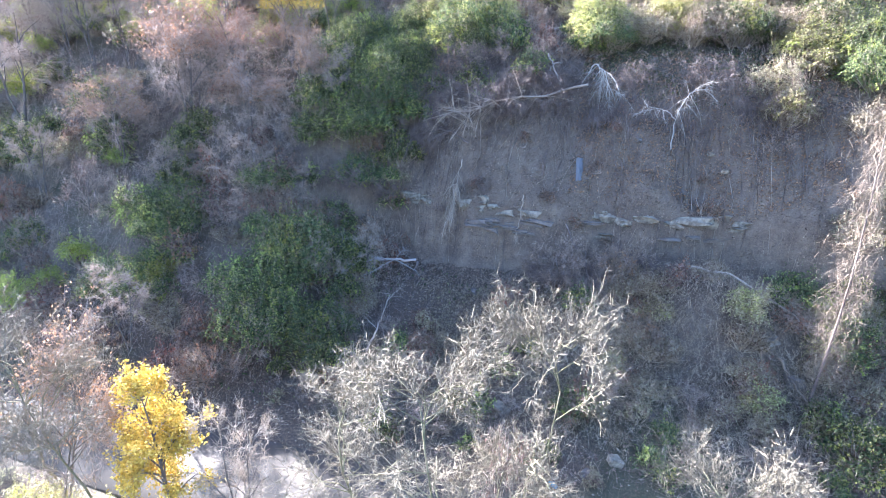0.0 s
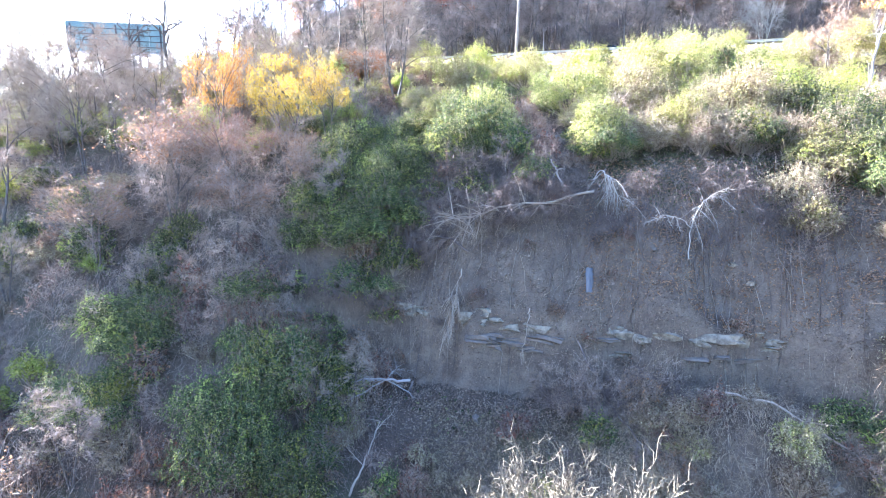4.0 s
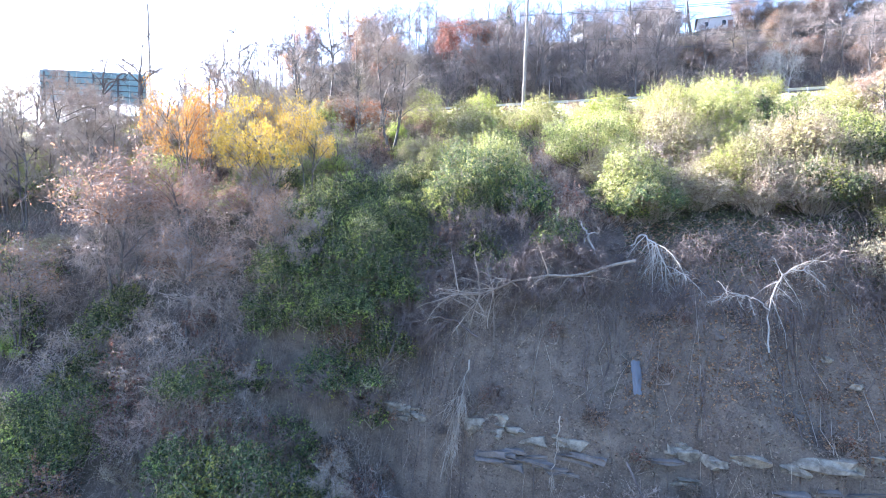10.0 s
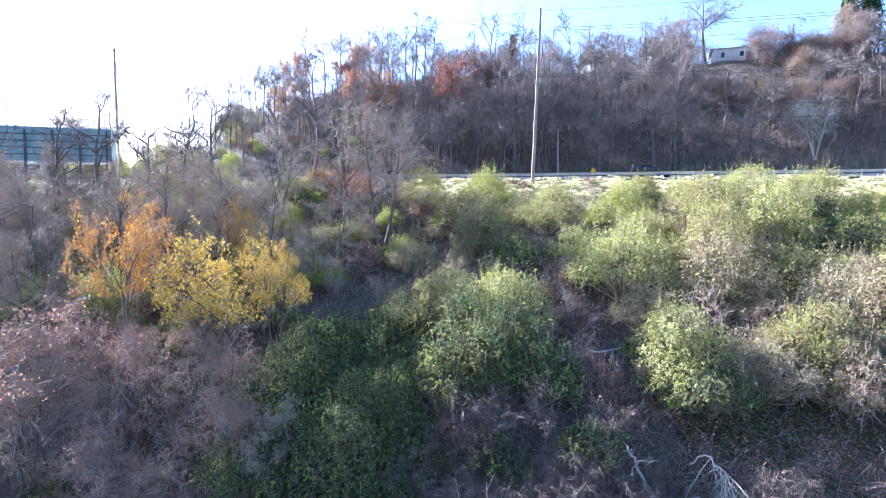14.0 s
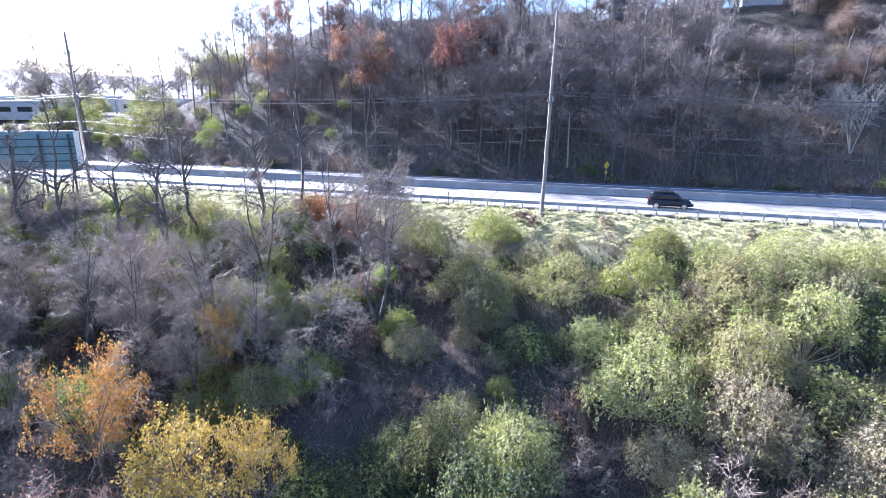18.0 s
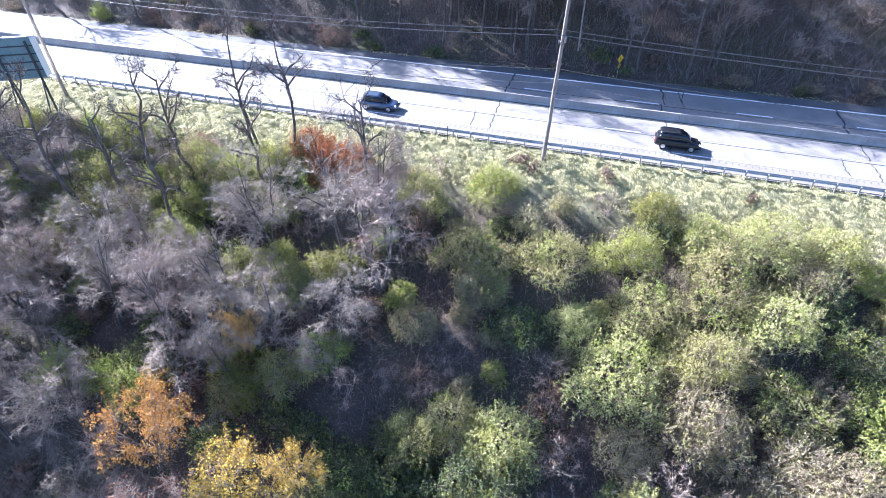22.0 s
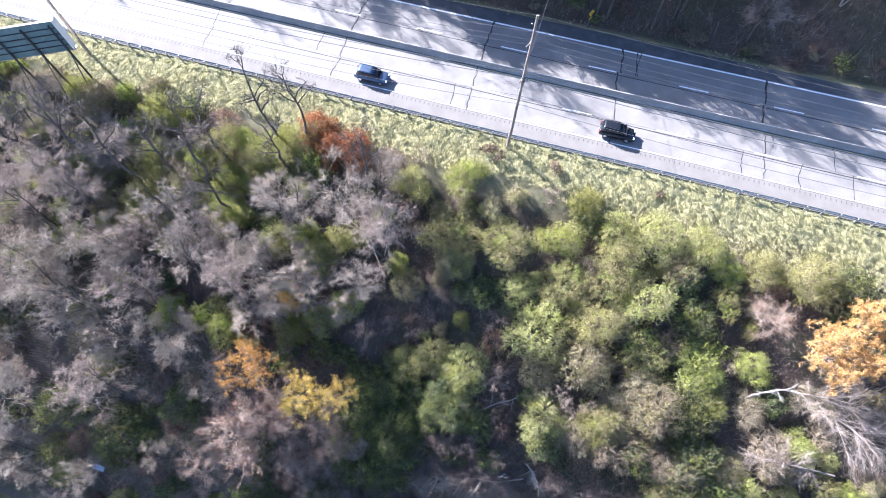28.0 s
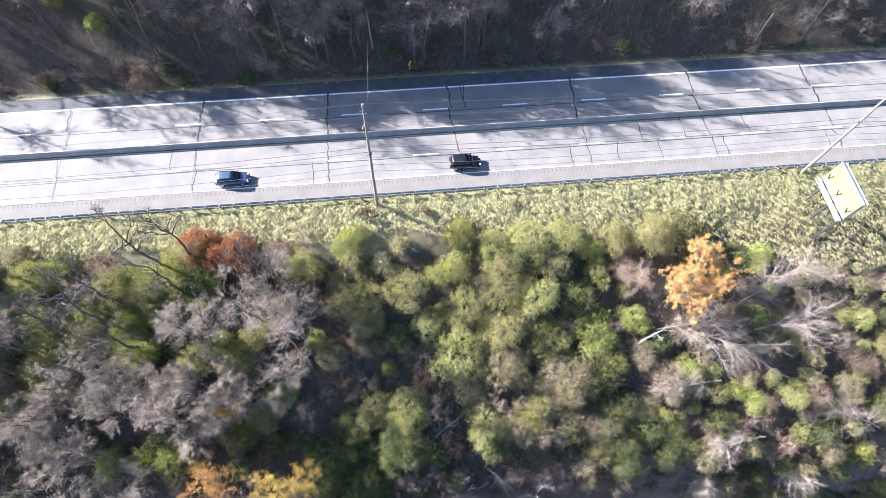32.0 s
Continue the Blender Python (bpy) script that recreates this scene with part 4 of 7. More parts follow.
KIND = {
    "green": bush_kind("green_bush", 10, "dense dark green honeysuckle bush on the slope", "green bushes on the slope", "green_leaf", "twig", ("lime_leaf", 0.18)),
    "lime": bush_kind("yellow_green_bush", 20, "bright yellow-green bush standing in the sun", "bright bushes on the slope", "lime_leaf", "twig", ("olive_leaf", 0.3), 2),
    "olive": bush_kind("olive_bush", 30, "olive-green autumn shrub with drying leaves", "olive bushes on the slope", "olive_leaf", "tan_twig", ("lime_leaf", 0.2), 3, 8600, 0.086, 420),
    "pale": bush_kind("pale_olive_bush", 40, "pale olive and tan shrub, half dried out", "pale bushes on the slope", "tan_leaf", "tan_twig", ("olive_leaf", 0.5), 3, 8000, 0.084, 520),
    "tan": bush_kind("tan_bush", 50, "tan half-bare shrub tangled with dry vines", "dry bushes on the slope", "tan_leaf", "tan_twig", ("brown_leaf", 0.35), 2, 4200, 0.085, 900, 1.1, 0.2),
    "rust": bush_kind("rust_bush", 60, "rust-brown bush with withered leaves", "rust-coloured bushes", "rust_leaf", "twig", None, 2, 8400, 0.10, 320, 1.6),
    "thicket": bare_kind("grey_tree", 70, "leafless grey tree with a dense crown of fine twigs", "grey trees on the slope", "tree", 5, 3.4, 11.0, (9, 6, 4), 5200, 0.66, "bark", ("twig", "twig", "pink_twig"), stems=2, tw=0.026, lean=0.12, r0=0.12, low=0.3),
    "pink": bare_kind("pinkish_tree", 76, "pinkish-grey leafless tree with a dense crown of fine twigs", "pinkish thickets", "tree", 2, 4.0, 11.0, (9, 6, 4), 3600, 1.0, "bark", "pink_twig", stems=2, tw=0.026, lean=0.2, r0=0.11, low=0.35, droop=0.2, leaves=(3800, 0.08, "copper_leaf", 0.2)),
    "brown": bare_kind("brown_thicket", 80, "brown thicket with a few dead leaves", "brown thickets on the slope", "shrub", 3, 2.6, 4.2, (5, 4, 3), 560, 0.6, "bark", "pink_twig", stems=3, tw=0.026, lean=0.22, r0=0.045, low=0.1, droop=0.1, leaves=(900, 0.075, "brown_leaf", 0.0)),
    "tall": bare_kind("bare_tree", 84, "tall leafless tree with a dark trunk and thin crown", "bare trees on the slope", "tree", 4, 3.4, 12.0, (7, 5, 3), 700, 1.0, "bark", "bark", stems=1, tw=0.034, lean=0.16, r0=0.28, low=0.42, wobble=0.9),
    "yellow": bare_kind("yellow_tree", 90, "bright yellow autumn tree still in leaf", "autumn trees", "tree", 2, 2.6, 8.0, (8, 5, 4), 500, 0.7, "bark", "twig", stems=2, tw=0.028, lean=0.12, r0=0.1, low=0.5, leaves=(6600, 0.08, "yellow_leaf", 0.12)),
    "gold": bare_kind("golden_tree", 92, "slender golden-yellow tree in full leaf beside the lower road", "autumn trees", "tree", 1, 1.5, 11.0, (18, 6, 4), 500, 0.5, "bark", "twig", stems=1, tw=0.02, lean=0.05, r0=0.1, low=0.08, leaves=(16000, 0.08, "yellow_leaf", 0.03), wobble=0.15),
    "orange": bare_kind("orange_tree", 94, "orange and golden autumn tree still in leaf", "autumn trees", "tree", 2, 3.6, 8.5, (9, 5, 4), 500, 0.8, "bark", "twig", stems=2, tw=0.028, lean=0.12, r0=0.11, low=0.45, leaves=(8200, 0.08, "orange_leaf", 0.12)),
    "amber": bare_kind("amber_tree", 96, "broad amber-yellow autumn tree still in leaf", "autumn trees", "tree", 1, 4.4, 8.5, (10, 6, 4), 700, 0.8, "bark", "twig", stems=2, tw=0.028, lean=0.12, r0=0.11, low=0.45, leaves=(30000, 0.086, "amber_leaf", 0.12)),
    "moss": bare_kind("pale_tree", 98, "bare tree with pale mossy limbs beside the lower road", "pale trees by the lower road", "tree", 3, 3.2, 15.0, (15, 9, 6), 4600, 0.46, "mossy_bark", "cream_twig", stems=1, tw=0.022, lean=0.1, r0=0.08, low=0.42, wobble=1.1),
    "wood": bare_kind("woodland_tree", 104, "tall leafless woodland tree on the hill across the highway", "trees on the hill", "tree", 5, 4.0, 15.0, (10, 5, 4), 1200, 1.4, "bark", "hill_twig", stems=1, tw=0.042, lean=0.07, r0=0.2, low=0.25),
    "white": bare_kind("bleached_tree", 112, "bleached leafless tree with pale spreading limbs", "bleached trees", "tree", 2, 4.2, 8.0, (9, 6, 5), 3200, 1.0, "straw_twig", "straw_twig", stems=3, tw=0.022, lean=0.2, r0=0.065),
    "bone": bare_kind("whitish_tree", 114, "spreading leafless tree with whitish limbs below the wooded hill", "bleached trees", "tree", 1, 4.2, 8.0, (9, 6, 5), 900, 1.0, "bone", "bone", stems=3, tw=0.03, lean=0.2, r0=0.11),
    "dead": bush_kind("withered_shrub", 120, "withered shrub with curled brown leaves on thin stems", "withered shrubs", "brown_leaf", "pink_twig", ("copper_leaf", 0.2), 2, 3600, 0.095, 800, 1.3, 0.15),
    "tangle": bare_kind("briar_tangle", 124, "drooping tangle of purplish-brown briars over the cliff lip", "briar tangles", "shrub", 2, 2.2, 2.6, (6, 5, 4), 1500, 0.8, "root", "root", stems=3, tw=0.02, lean=0.3, r0=0.035, low=0.0, droop=0.5, wobble=0.5),
    "copper": bare_kind("copper_tree", 116, "tall tree with thin copper-red autumn leaves on the hill", "copper trees on the hill", "tree", 2, 4.0, 14.0, (9, 5, 4), 900, 1.2, "bark", "pink_twig", stems=1, tw=0.035, lean=0.07, r0=0.18, leaves=(5200, 0.16, "copper_leaf", 0.2)),
}

# ---- the plants that stand out: x, y, radius ----
LIME = [(-59.6, 74.9, 3.1), (-45.7, 73.9, 3.0), (-5.5, 73.3, 2.8), (13.6, 64.0, 3.4), (14.2, 74.6, 2.2), (19.7, 64.9, 2.2), (26.5, 58.0, 2.1), (-78.5, 66.7, 1.8), (-3.8, 77.7, 2.3), (-18.8, 76.9, 2.7), (-47.0, 70.0, 1.8), (-24.5, 66.0, 1.7)]
GREEN = [(-40.7, 74.2, 2.9), (-3.3, 76.1, 2.0), (9.7, 71.9, 2.3), (12.3, 68.5, 2.9), (13.4, 59.1, 3.6), (15.6, 54.1, 3.3), (27.9, 76.0, 2.8), (35.9, 72.1, 2.3), (-13.8, 65.3, 2.6), (-44.8, 55.3, 2.5), (-19.9, 54.8, 2.5), (-1.5, 51.3, 2.9), (9.2, 52.4, 2.6), (-48.2, 42.0, 3.1), (-57.1, 37.2, 4.0), (-67.0, 37.0, 3.9)]
GREEN_LOW = [(-34.8, 33.0, 2.6), (-32.5, 33.8, 1.8), (-33.8, 29.4, 2.6), (-23.0, 29.5, 3.4), (-19.3, 30.6, 3.0), (-20.9, 42.8, 2.6), (-24.0, 44.4, 2.0), (-21.0, 51.4, 2.2), (-13.7, 51.9, 3.6), (-17.1, 47.4, 2.0), (-3.9, 32.2, 1.1), (-53.4, 37.9, 2.4), (-45.3, 39.0, 1.7), (-23.5, 34.6, 2.0), (-24.2, 39.7, 1.2), (15.4, 35.3, 2.0), (14.5, 28.6, 2.2), (16.9, 46.6, 2.4), (-18.5, 45.6, 2.4), (-19.9, 48.2, 2.6), (-22.6, 46.4, 2.2), (-16.6, 44.9, 1.7)]
OLIVE = [(-59.5, 69.6, 3.2), (-18.7, 69.7, 3.5), (-11.9, 71.0, 2.9), (-3.8, 68.5, 2.9), (1.8, 71.2, 3.3), (5.7, 75.8, 3.0), (5.6, 68.0, 3.3), (-5.5, 62.3, 3.6), (0.8, 64.0, 3.0), (15.0, 71.3, 2.0), (23.0, 75.3, 2.8), (-17.1, 56.2, 2.6), (-13.0, 55.8, 2.9), (-34.7, 63.3, 2.3), (-9.0, 66.5, 2.3), (0.7, 75.4, 2.5), (10.6, 76.0, 2.5), (17.9, 75.4, 2.2), (4.1, 54.3, 2.4), (7.3, 63.4, 3.2), (13.5, 50.5, 2.4)]
PALE = [(0.6, 59.7, 3.2), (11.7, 45.4, 1.8), (-4.1, 57.7, 2.5), (9.9, 57.6, 3.2), (5.9, 55.6, 2.9), (-17.6, 67.6, 2.4), (2.4, 59.9, 2.4), (8.8, 73.2, 2.4), (3.5, 66.0, 2.4), (-1.0, 70.8, 2.2)]
TAN = [(7.5, 58.8, 3.4), (23.0, 56.9, 3.6), (27.3, 63.0, 2.9), (10.3, 65.2, 2.2), (-27.8, 33.9, 1.2), (-30.2, 28.2, 2.0), (16.2, 40.3, 2.2), (14.0, 51.9, 2.2), (-11.9, 33.1, 1.2), (3.6, 30.6, 1.6), (20.0, 60.5, 2.6), (16.4, 44.2, 1.8)]
RUST = [(-39.2, 78.0, 2.9), (-34.6, 76.8, 3.4), (-37.0, 76.2, 2.4), (-36.9, 58.2, 1.8)]
BROWN = [(-29.0, 60.4, 2.6), (-31.6, 56.4, 2.4), (-26.0, 56.8, 2.0), (-50.7, 76.1, 2.2), (-8.3, 55.9, 2.3), (-53.5, 42.7, 2.9), (-25.2, 78.0, 1.6), (14.4, 75.9, 1.5), (-8.6, 52.6, 2.0), (-23.0, 36.9, 2.4), (-18.7, 39.0, 1.3), (-2.6, 38.6, 1.7), (11.1, 43.4, 1.5), (-10.6, 61.8, 2.0), (-12.0, 47.5, 1.8), (-9.4, 48.2, 1.7), (-6.2, 47.6, 1.6)]
GREY = [(-26.6, 66.2, 3.9), (-37.9, 60.4, 3.3), (-40.2, 68.7, 3.0), (-42.0, 56.5, 2.9), (-49.3, 57.3, 3.4), (-54.6, 52.6, 3.4), (-60.5, 49.7, 3.5), (-67.1, 51.3, 3.4), (-58.1, 40.8, 3.6), (-71.3, 35.8, 4.1), (-72.3, 29.5, 3.9), (-58.7, 57.9, 3.1), (-48.0, 49.5, 2.8), (-66.6, 56.5, 3.2), (-77.4, 68.5, 3.5), (-69.5, 68.8, 3.4), (-62.7, 68.3, 3.0), (-75.1, 63.3, 3.4), (-67.2, 63.0, 3.4), (-71.9, 59.0, 3.2), (-72.1, 43.4, 3.1), (-54.3, 47.2, 2.7), (-48.4, 62.9, 2.8), (-74.3, 53.9, 2.7), (-37.9, 66.5, 2.9), (-54.0, 63.4, 3.0), (-31.4, 68.6, 3.4)]
BRUSH = [(-27.4, 36.0, 2.6), (-32.9, 38.5, 2.7), (-36.3, 36.6, 2.4), (-43.9, 34.2, 3.0), (-43.3, 40.6, 3.2), (-26.3, 40.8, 2.7), (-34.3, 45.5, 3.0), (-39.0, 43.8, 3.2), (-47.2, 31.4, 2.5), (-28.9, 30.5, 2.2), (-29.7, 42.8, 2.5)]
PINK = [(-37.8, 41.4, 4.8), (-30.3, 40.0, 3.3), (-25.4, 43.6, 2.5), (-33.6, 44.6, 3.6), (-43.6, 38.6, 3.8), (-27.6, 45.2, 2.8)]
TALL = [(-56.6, 68.3, 3.4), (-49.5, 72.2, 3.2), (-44.3, 75.5, 2.8), (-39.1, 76.5, 2.6), (-30.9, 73.0, 3.0), (-60.8, 66.0, 3.4), (-68.9, 68.5, 3.6), (-76.0, 66.0, 3.4), (-85.0, 62.0, 3.6), (-47.0, 66.0, 3.0), (-52.5, 70.0, 3.2), (-41.5, 72.5, 2.8), (-92.0, 69.0, 3.8)]

rnd = random.Random(7)
taken = []
for kind, places in (("lime", LIME), ("green", GREEN), ("green", GREEN_LOW), ("olive", OLIVE), ("pale", PALE), ("tan", TAN), ("rust", RUST), ("brown", BROWN), ("thicket", GREY), ("brown", BRUSH), ("pink", PINK)):
    for x, y, r in places:
        KIND[kind](x, y, r * (1.1 if kind in ("olive", "pale", "lime") else 1.18 if kind == "thicket" else 1.0), rnd, **({"high": rnd.uniform(7.0, 9.5) if y > 62 and x < -38 else rnd.uniform(6.5, 8.5) if -36 < x < -24 and 52 < y < 64 else rnd.uniform(11.0, 13.5)} if kind == "thicket" else {}))
        taken.append((x, y, r))
for x, y, r in TALL:
    KIND["tall"](x, y, r, rnd, high=rnd.uniform(12.5, 15.5))
KIND["orange"](-37.0, 47.8, 3.2, rnd, high=13.8)
KIND["yellow"](-29.4, 46.8, 2.9, rnd, high=12.8)
KIND["yellow"](-26.0, 48.2, 1.9, rnd, high=10.5)
KIND["amber"](26.5, 68.2, 4.6, rnd, high=10.5)
KIND["thicket"](-29.0, 72.5, 3.0, rnd, high=12.5)
KIND["orange"](-35.2, 57.0, 1.6, rnd, high=9.0)
KIND["pink"](19.2, 69.2, 2.8, rnd, high=7.0)
taken += [(-38.0, 49.1, 3.3), (-29.5, 48.3, 3.0), (24.0, 68.0, 4.2), (30.1, 63.1, 3.5), (34.4, 59.4, 3.5)]

# ---- the rest of the slope's cover ----
def fill(tries, region, spacing, choose, limits=None):
    for _ in range(tries):
        x, y = rnd.uniform(*region[:2]), rnd.uniform(*region[2:])
        picked = choose(x, y)
        if not picked:
            continue
        kind, r = picked
        if any((x - a) ** 2 + (y - b) ** 2 < (spacing * (r + c)) ** 2 for a, b, c in taken):
            continue
        taken.append((x, y, r))
        KIND[kind](x, y, r, rnd)


def cover(x, y):
    if -25.5 < x < 27 and 33 < y < 47.5 or y > 77.5 - 0.14 * max(0, x + 8) or y < 25:
        return None
    if -25 < x < 24 and y < 34:
        return rnd.choice(("tan", "brown", "green", "brown")), rnd.uniform(0.7, 1.3)
    if -13 < x < -4 and 47 < y < 62 or -24 < x < -18 and 48 < y < 62:
        return rnd.choice(("green", "brown", "dead")), rnd.uniform(0.9, 1.5)
    if -3 < x < 24 and y < 51:
        return None
    if -24 < x < -3 and y < 52:
        return rnd.choice(("green", "green", "tangle")), rnd.uniform(1.2, 2.0)
    if x < -24:
        return rnd.choice(("thicket", "thicket", "brown", "brown", "dead", "green", "green", "lime", "tan")), rnd.uniform(1.5, 2.9)
    return rnd.choice(("olive", "olive", "olive", "pale", "pale", "pale", "lime", "green", "tan", "tan", "brown")), rnd.uniform(1.3, 2.7)


fill(2600, (-92, 62, 25, 79), 0.62, cover)
fill(150, (-150, -92, 25, 77), 0.85, lambda x, y: (rnd.choice(("thicket", "thicket", "brown", "green")), rnd.uniform(2.5, 4.0)))
fill(150, (62, 110, 25, 66), 0.85, lambda x, y: (rnd.choice(("olive", "tan", "green", "thicket", "pale")), rnd.uniform(2.5, 3.6)))

for i in range(52):
    x, y = rnd.uniform(-25, 26), rnd.uniform(24.5, 38)
    if -17 < x < -3 and 33.5 < y < 38 and rnd.random() < 0.7:
        continue
    KIND[rnd.choice(("dead", "brown", "tan", "green", "tan", "dead"))](x, y, rnd.uniform(0.7, 1.5), rnd)
for i in range(36):
    x, y = rnd.uniform(-60, -23), rnd.uniform(24, 47)
    KIND[rnd.choice(("brown", "dead", "green", "green", "dead", "tan"))](x, y, rnd.uniform(1.4, 2.4), rnd)
for i in range(22):
    x, y = rnd.uniform(-25, -5), rnd.uniform(46, 52)
    KIND[rnd.choice(("dead", "green", "tangle", "green"))](x, y, rnd.uniform(0.9, 1.8), rnd)
# the dark green thicket above the cliff's flank
for x, y, r in ((-23.8, 44.8, 2.3), (-20.2, 43.0, 2.7), (-19.9, 46.2, 2.6), (-17.5, 45.1, 2.1), (-22.3, 51.3, 2.7), (-21.3, 54.6, 2.4), (-14.0, 51.0, 3.0), (-12.2, 50.2, 2.4), (-16.0, 49.8, 2.4), (-23.0, 48.2, 2.4), (-19.0, 49.5, 2.4), (-18.0, 52.4, 2.2), (-9.6, 50.6, 2.2), (-20.5, 40.8, 2.0), (-25.5, 41.8, 1.8)):
    KIND["green"](x, y, r, rnd)
KIND["lime"](-17.0, 47.9, 1.4, rnd)
KIND["lime"](-23.6, 45.4, 1.3, rnd, z=on_ground(-23.6, 45.4) + 1.8)
for kind, x, y, r in (("olive", -30.5, 67.4, 2.2), ("dead", -29.2, 69.4, 2.0), ("lime", -27.6, 70.6, 1.8), ("olive", -33.0, 65.6, 2.2), ("dead", -27.4, 63.6, 2.0), ("brown", -31.8, 62.6, 2.4)):
    KIND[kind](x, y, r, rnd)
KIND["lime"](-13.0, 51.4, 1.2, rnd, z=on_ground(-13.0, 51.4) + 2.2)
# dry bushes that hang over the slide
for kind, x, y, r in (("olive", -2.4, 53.2, 3.3), ("green", -3.2, 51.6, 2.0), ("tan", -0.4, 51.9, 2.6), ("tan", 1.8, 52.4, 2.8), ("olive", 4.2, 53.6, 2.8), ("tan", 5.4, 51.8, 2.6), ("tan", 8.4, 52.4, 3.0), ("pale", 8.6, 56.4, 3.6), ("tan", 11.6, 52.8, 3.0), ("tan", 15.0, 52.0, 2.8), ("tan", 6.6, 55.2, 3.0), ("tan", 11.0, 46.8, 2.5), ("tan", 12.2, 45.6, 2.0), ("pale", 13.6, 48.6, 2.2), ("green", 16.4, 49.6, 2.6), ("green", 19.8, 51.2, 2.8)):
    KIND[kind](x, y, r, rnd)
# brush along the cliff edge, on its flanks and at its foot
for x, y in ((-16.0, 46.7), (-13.7, 45.8), (-12.0, 46.6), (-9.9, 46.0), (-8.0, 45.5), (-6.3, 46.3), (-4.4, 45.7), (-3.7, 46.6), (-14.1, 44.6), (-10.8, 44.8), (-8.6, 44.9), (-5.9, 44.8), (-16.4, 44.2), (-1.8, 45.6), (1.5, 46.8), (6.5, 46.6), (9.8, 46.2), (-18.5, 43.0), (-7.0, 47.6), (-11.5, 47.9), (-15.0, 48.2)):
    KIND["tangle"](x, y, rnd.uniform(1.7, 2.4), rnd, tilt=(rnd.uniform(10, 30), 0))
for x, y, r in ((-25.1, 47.7, 2.8), (-19.5, 45.0, 2.6), (-21.6, 42.5, 2.8), (-17.4, 42.6, 1.9), (-25.3, 43.7, 2.4), (-23.9, 51.3, 2.8), (-18.6, 48.6, 2.6), (-23.9, 30.8, 2.7), (-19.2, 34.6, 2.0), (-22.6, 33.0, 2.6), (-35.1, 33.8, 2.2), (-17.3, 28.3, 2.2), (-18.8, 37.6, 1.8)):
    KIND["green"](x, y, r, rnd)
for kind, x, y, r in (("green", -37.8, 33.8, 2.7), ("green", -33.8, 35.0, 2.5), ("green", -36.7, 29.8, 2.8), ("lime", -33.0, 30.5, 1.8), ("green", -24.8, 31.6, 3.4), ("green", -22.2, 34.6, 3.4), ("lime", -24.4, 34.0, 1.4), ("green", -45.4, 39.8, 2.2), ("lime", -44.2, 38.6, 1.5), ("tan", -29.1, 34.0, 1.6), ("green", -20.6, 36.6, 2.4)):
    KIND[kind](x, y, r, rnd)
for x, y in ((-28.3, 36.9), (-23.8, 36.8), (-21.7, 40.4), (-19.7, 40.2), (-21.8, 36.5), (-17.2, 40.3), (-27.4, 39.7), (-29.5, 34.7), (-26.4, 33.2), (-24.6, 40.1), (-17.4, 38.8), (-19.0, 41.1), (-33.1, 37.5), (-36.8, 38.4), (-22.4, 38.4), (-25.6, 36.0)):
    KIND[rnd.choice(("brown", "tangle", "dead"))](x, y, rnd.uniform(1.8, 2.6), rnd)
for i in range(30):
    KIND[rnd.choice(("dead", "tangle", "tangle", "brown"))](rnd.uniform(-20, -4), rnd.uniform(44.2, 46.6), rnd.uniform(0.9, 1.7), rnd, tilt=(rnd.uniform(15, 45), 0))
for i in range(44):
    KIND[rnd.choice(("dead", "green", "brown", "dead", "thicket", "tan"))](rnd.uniform(-26, -16.5), rnd.uniform(33, 47), rnd.uniform(1.0, 1.9), rnd)
for i in range(20):
    KIND[rnd.choice(("tan", "dead", "green", "tan"))](rnd.uniform(13, 25), rnd.uniform(36, 48), rnd.uniform(1.1, 2.0), rnd)
for i in range(16):
    KIND[rnd.choice(("dead", "tangle", "brown"))](rnd.uniform(-5, 3), rnd.uniform(37.5, 40.0), rnd.uniform(1.4, 2.1), rnd)
for i in range(40):
    KIND[rnd.choice(("tan", "tan", "dead", "tan", "pale"))](rnd.uniform(1, 18), rnd.uniform(29, 38.5), rnd.uniform(0.9, 1.7), rnd)

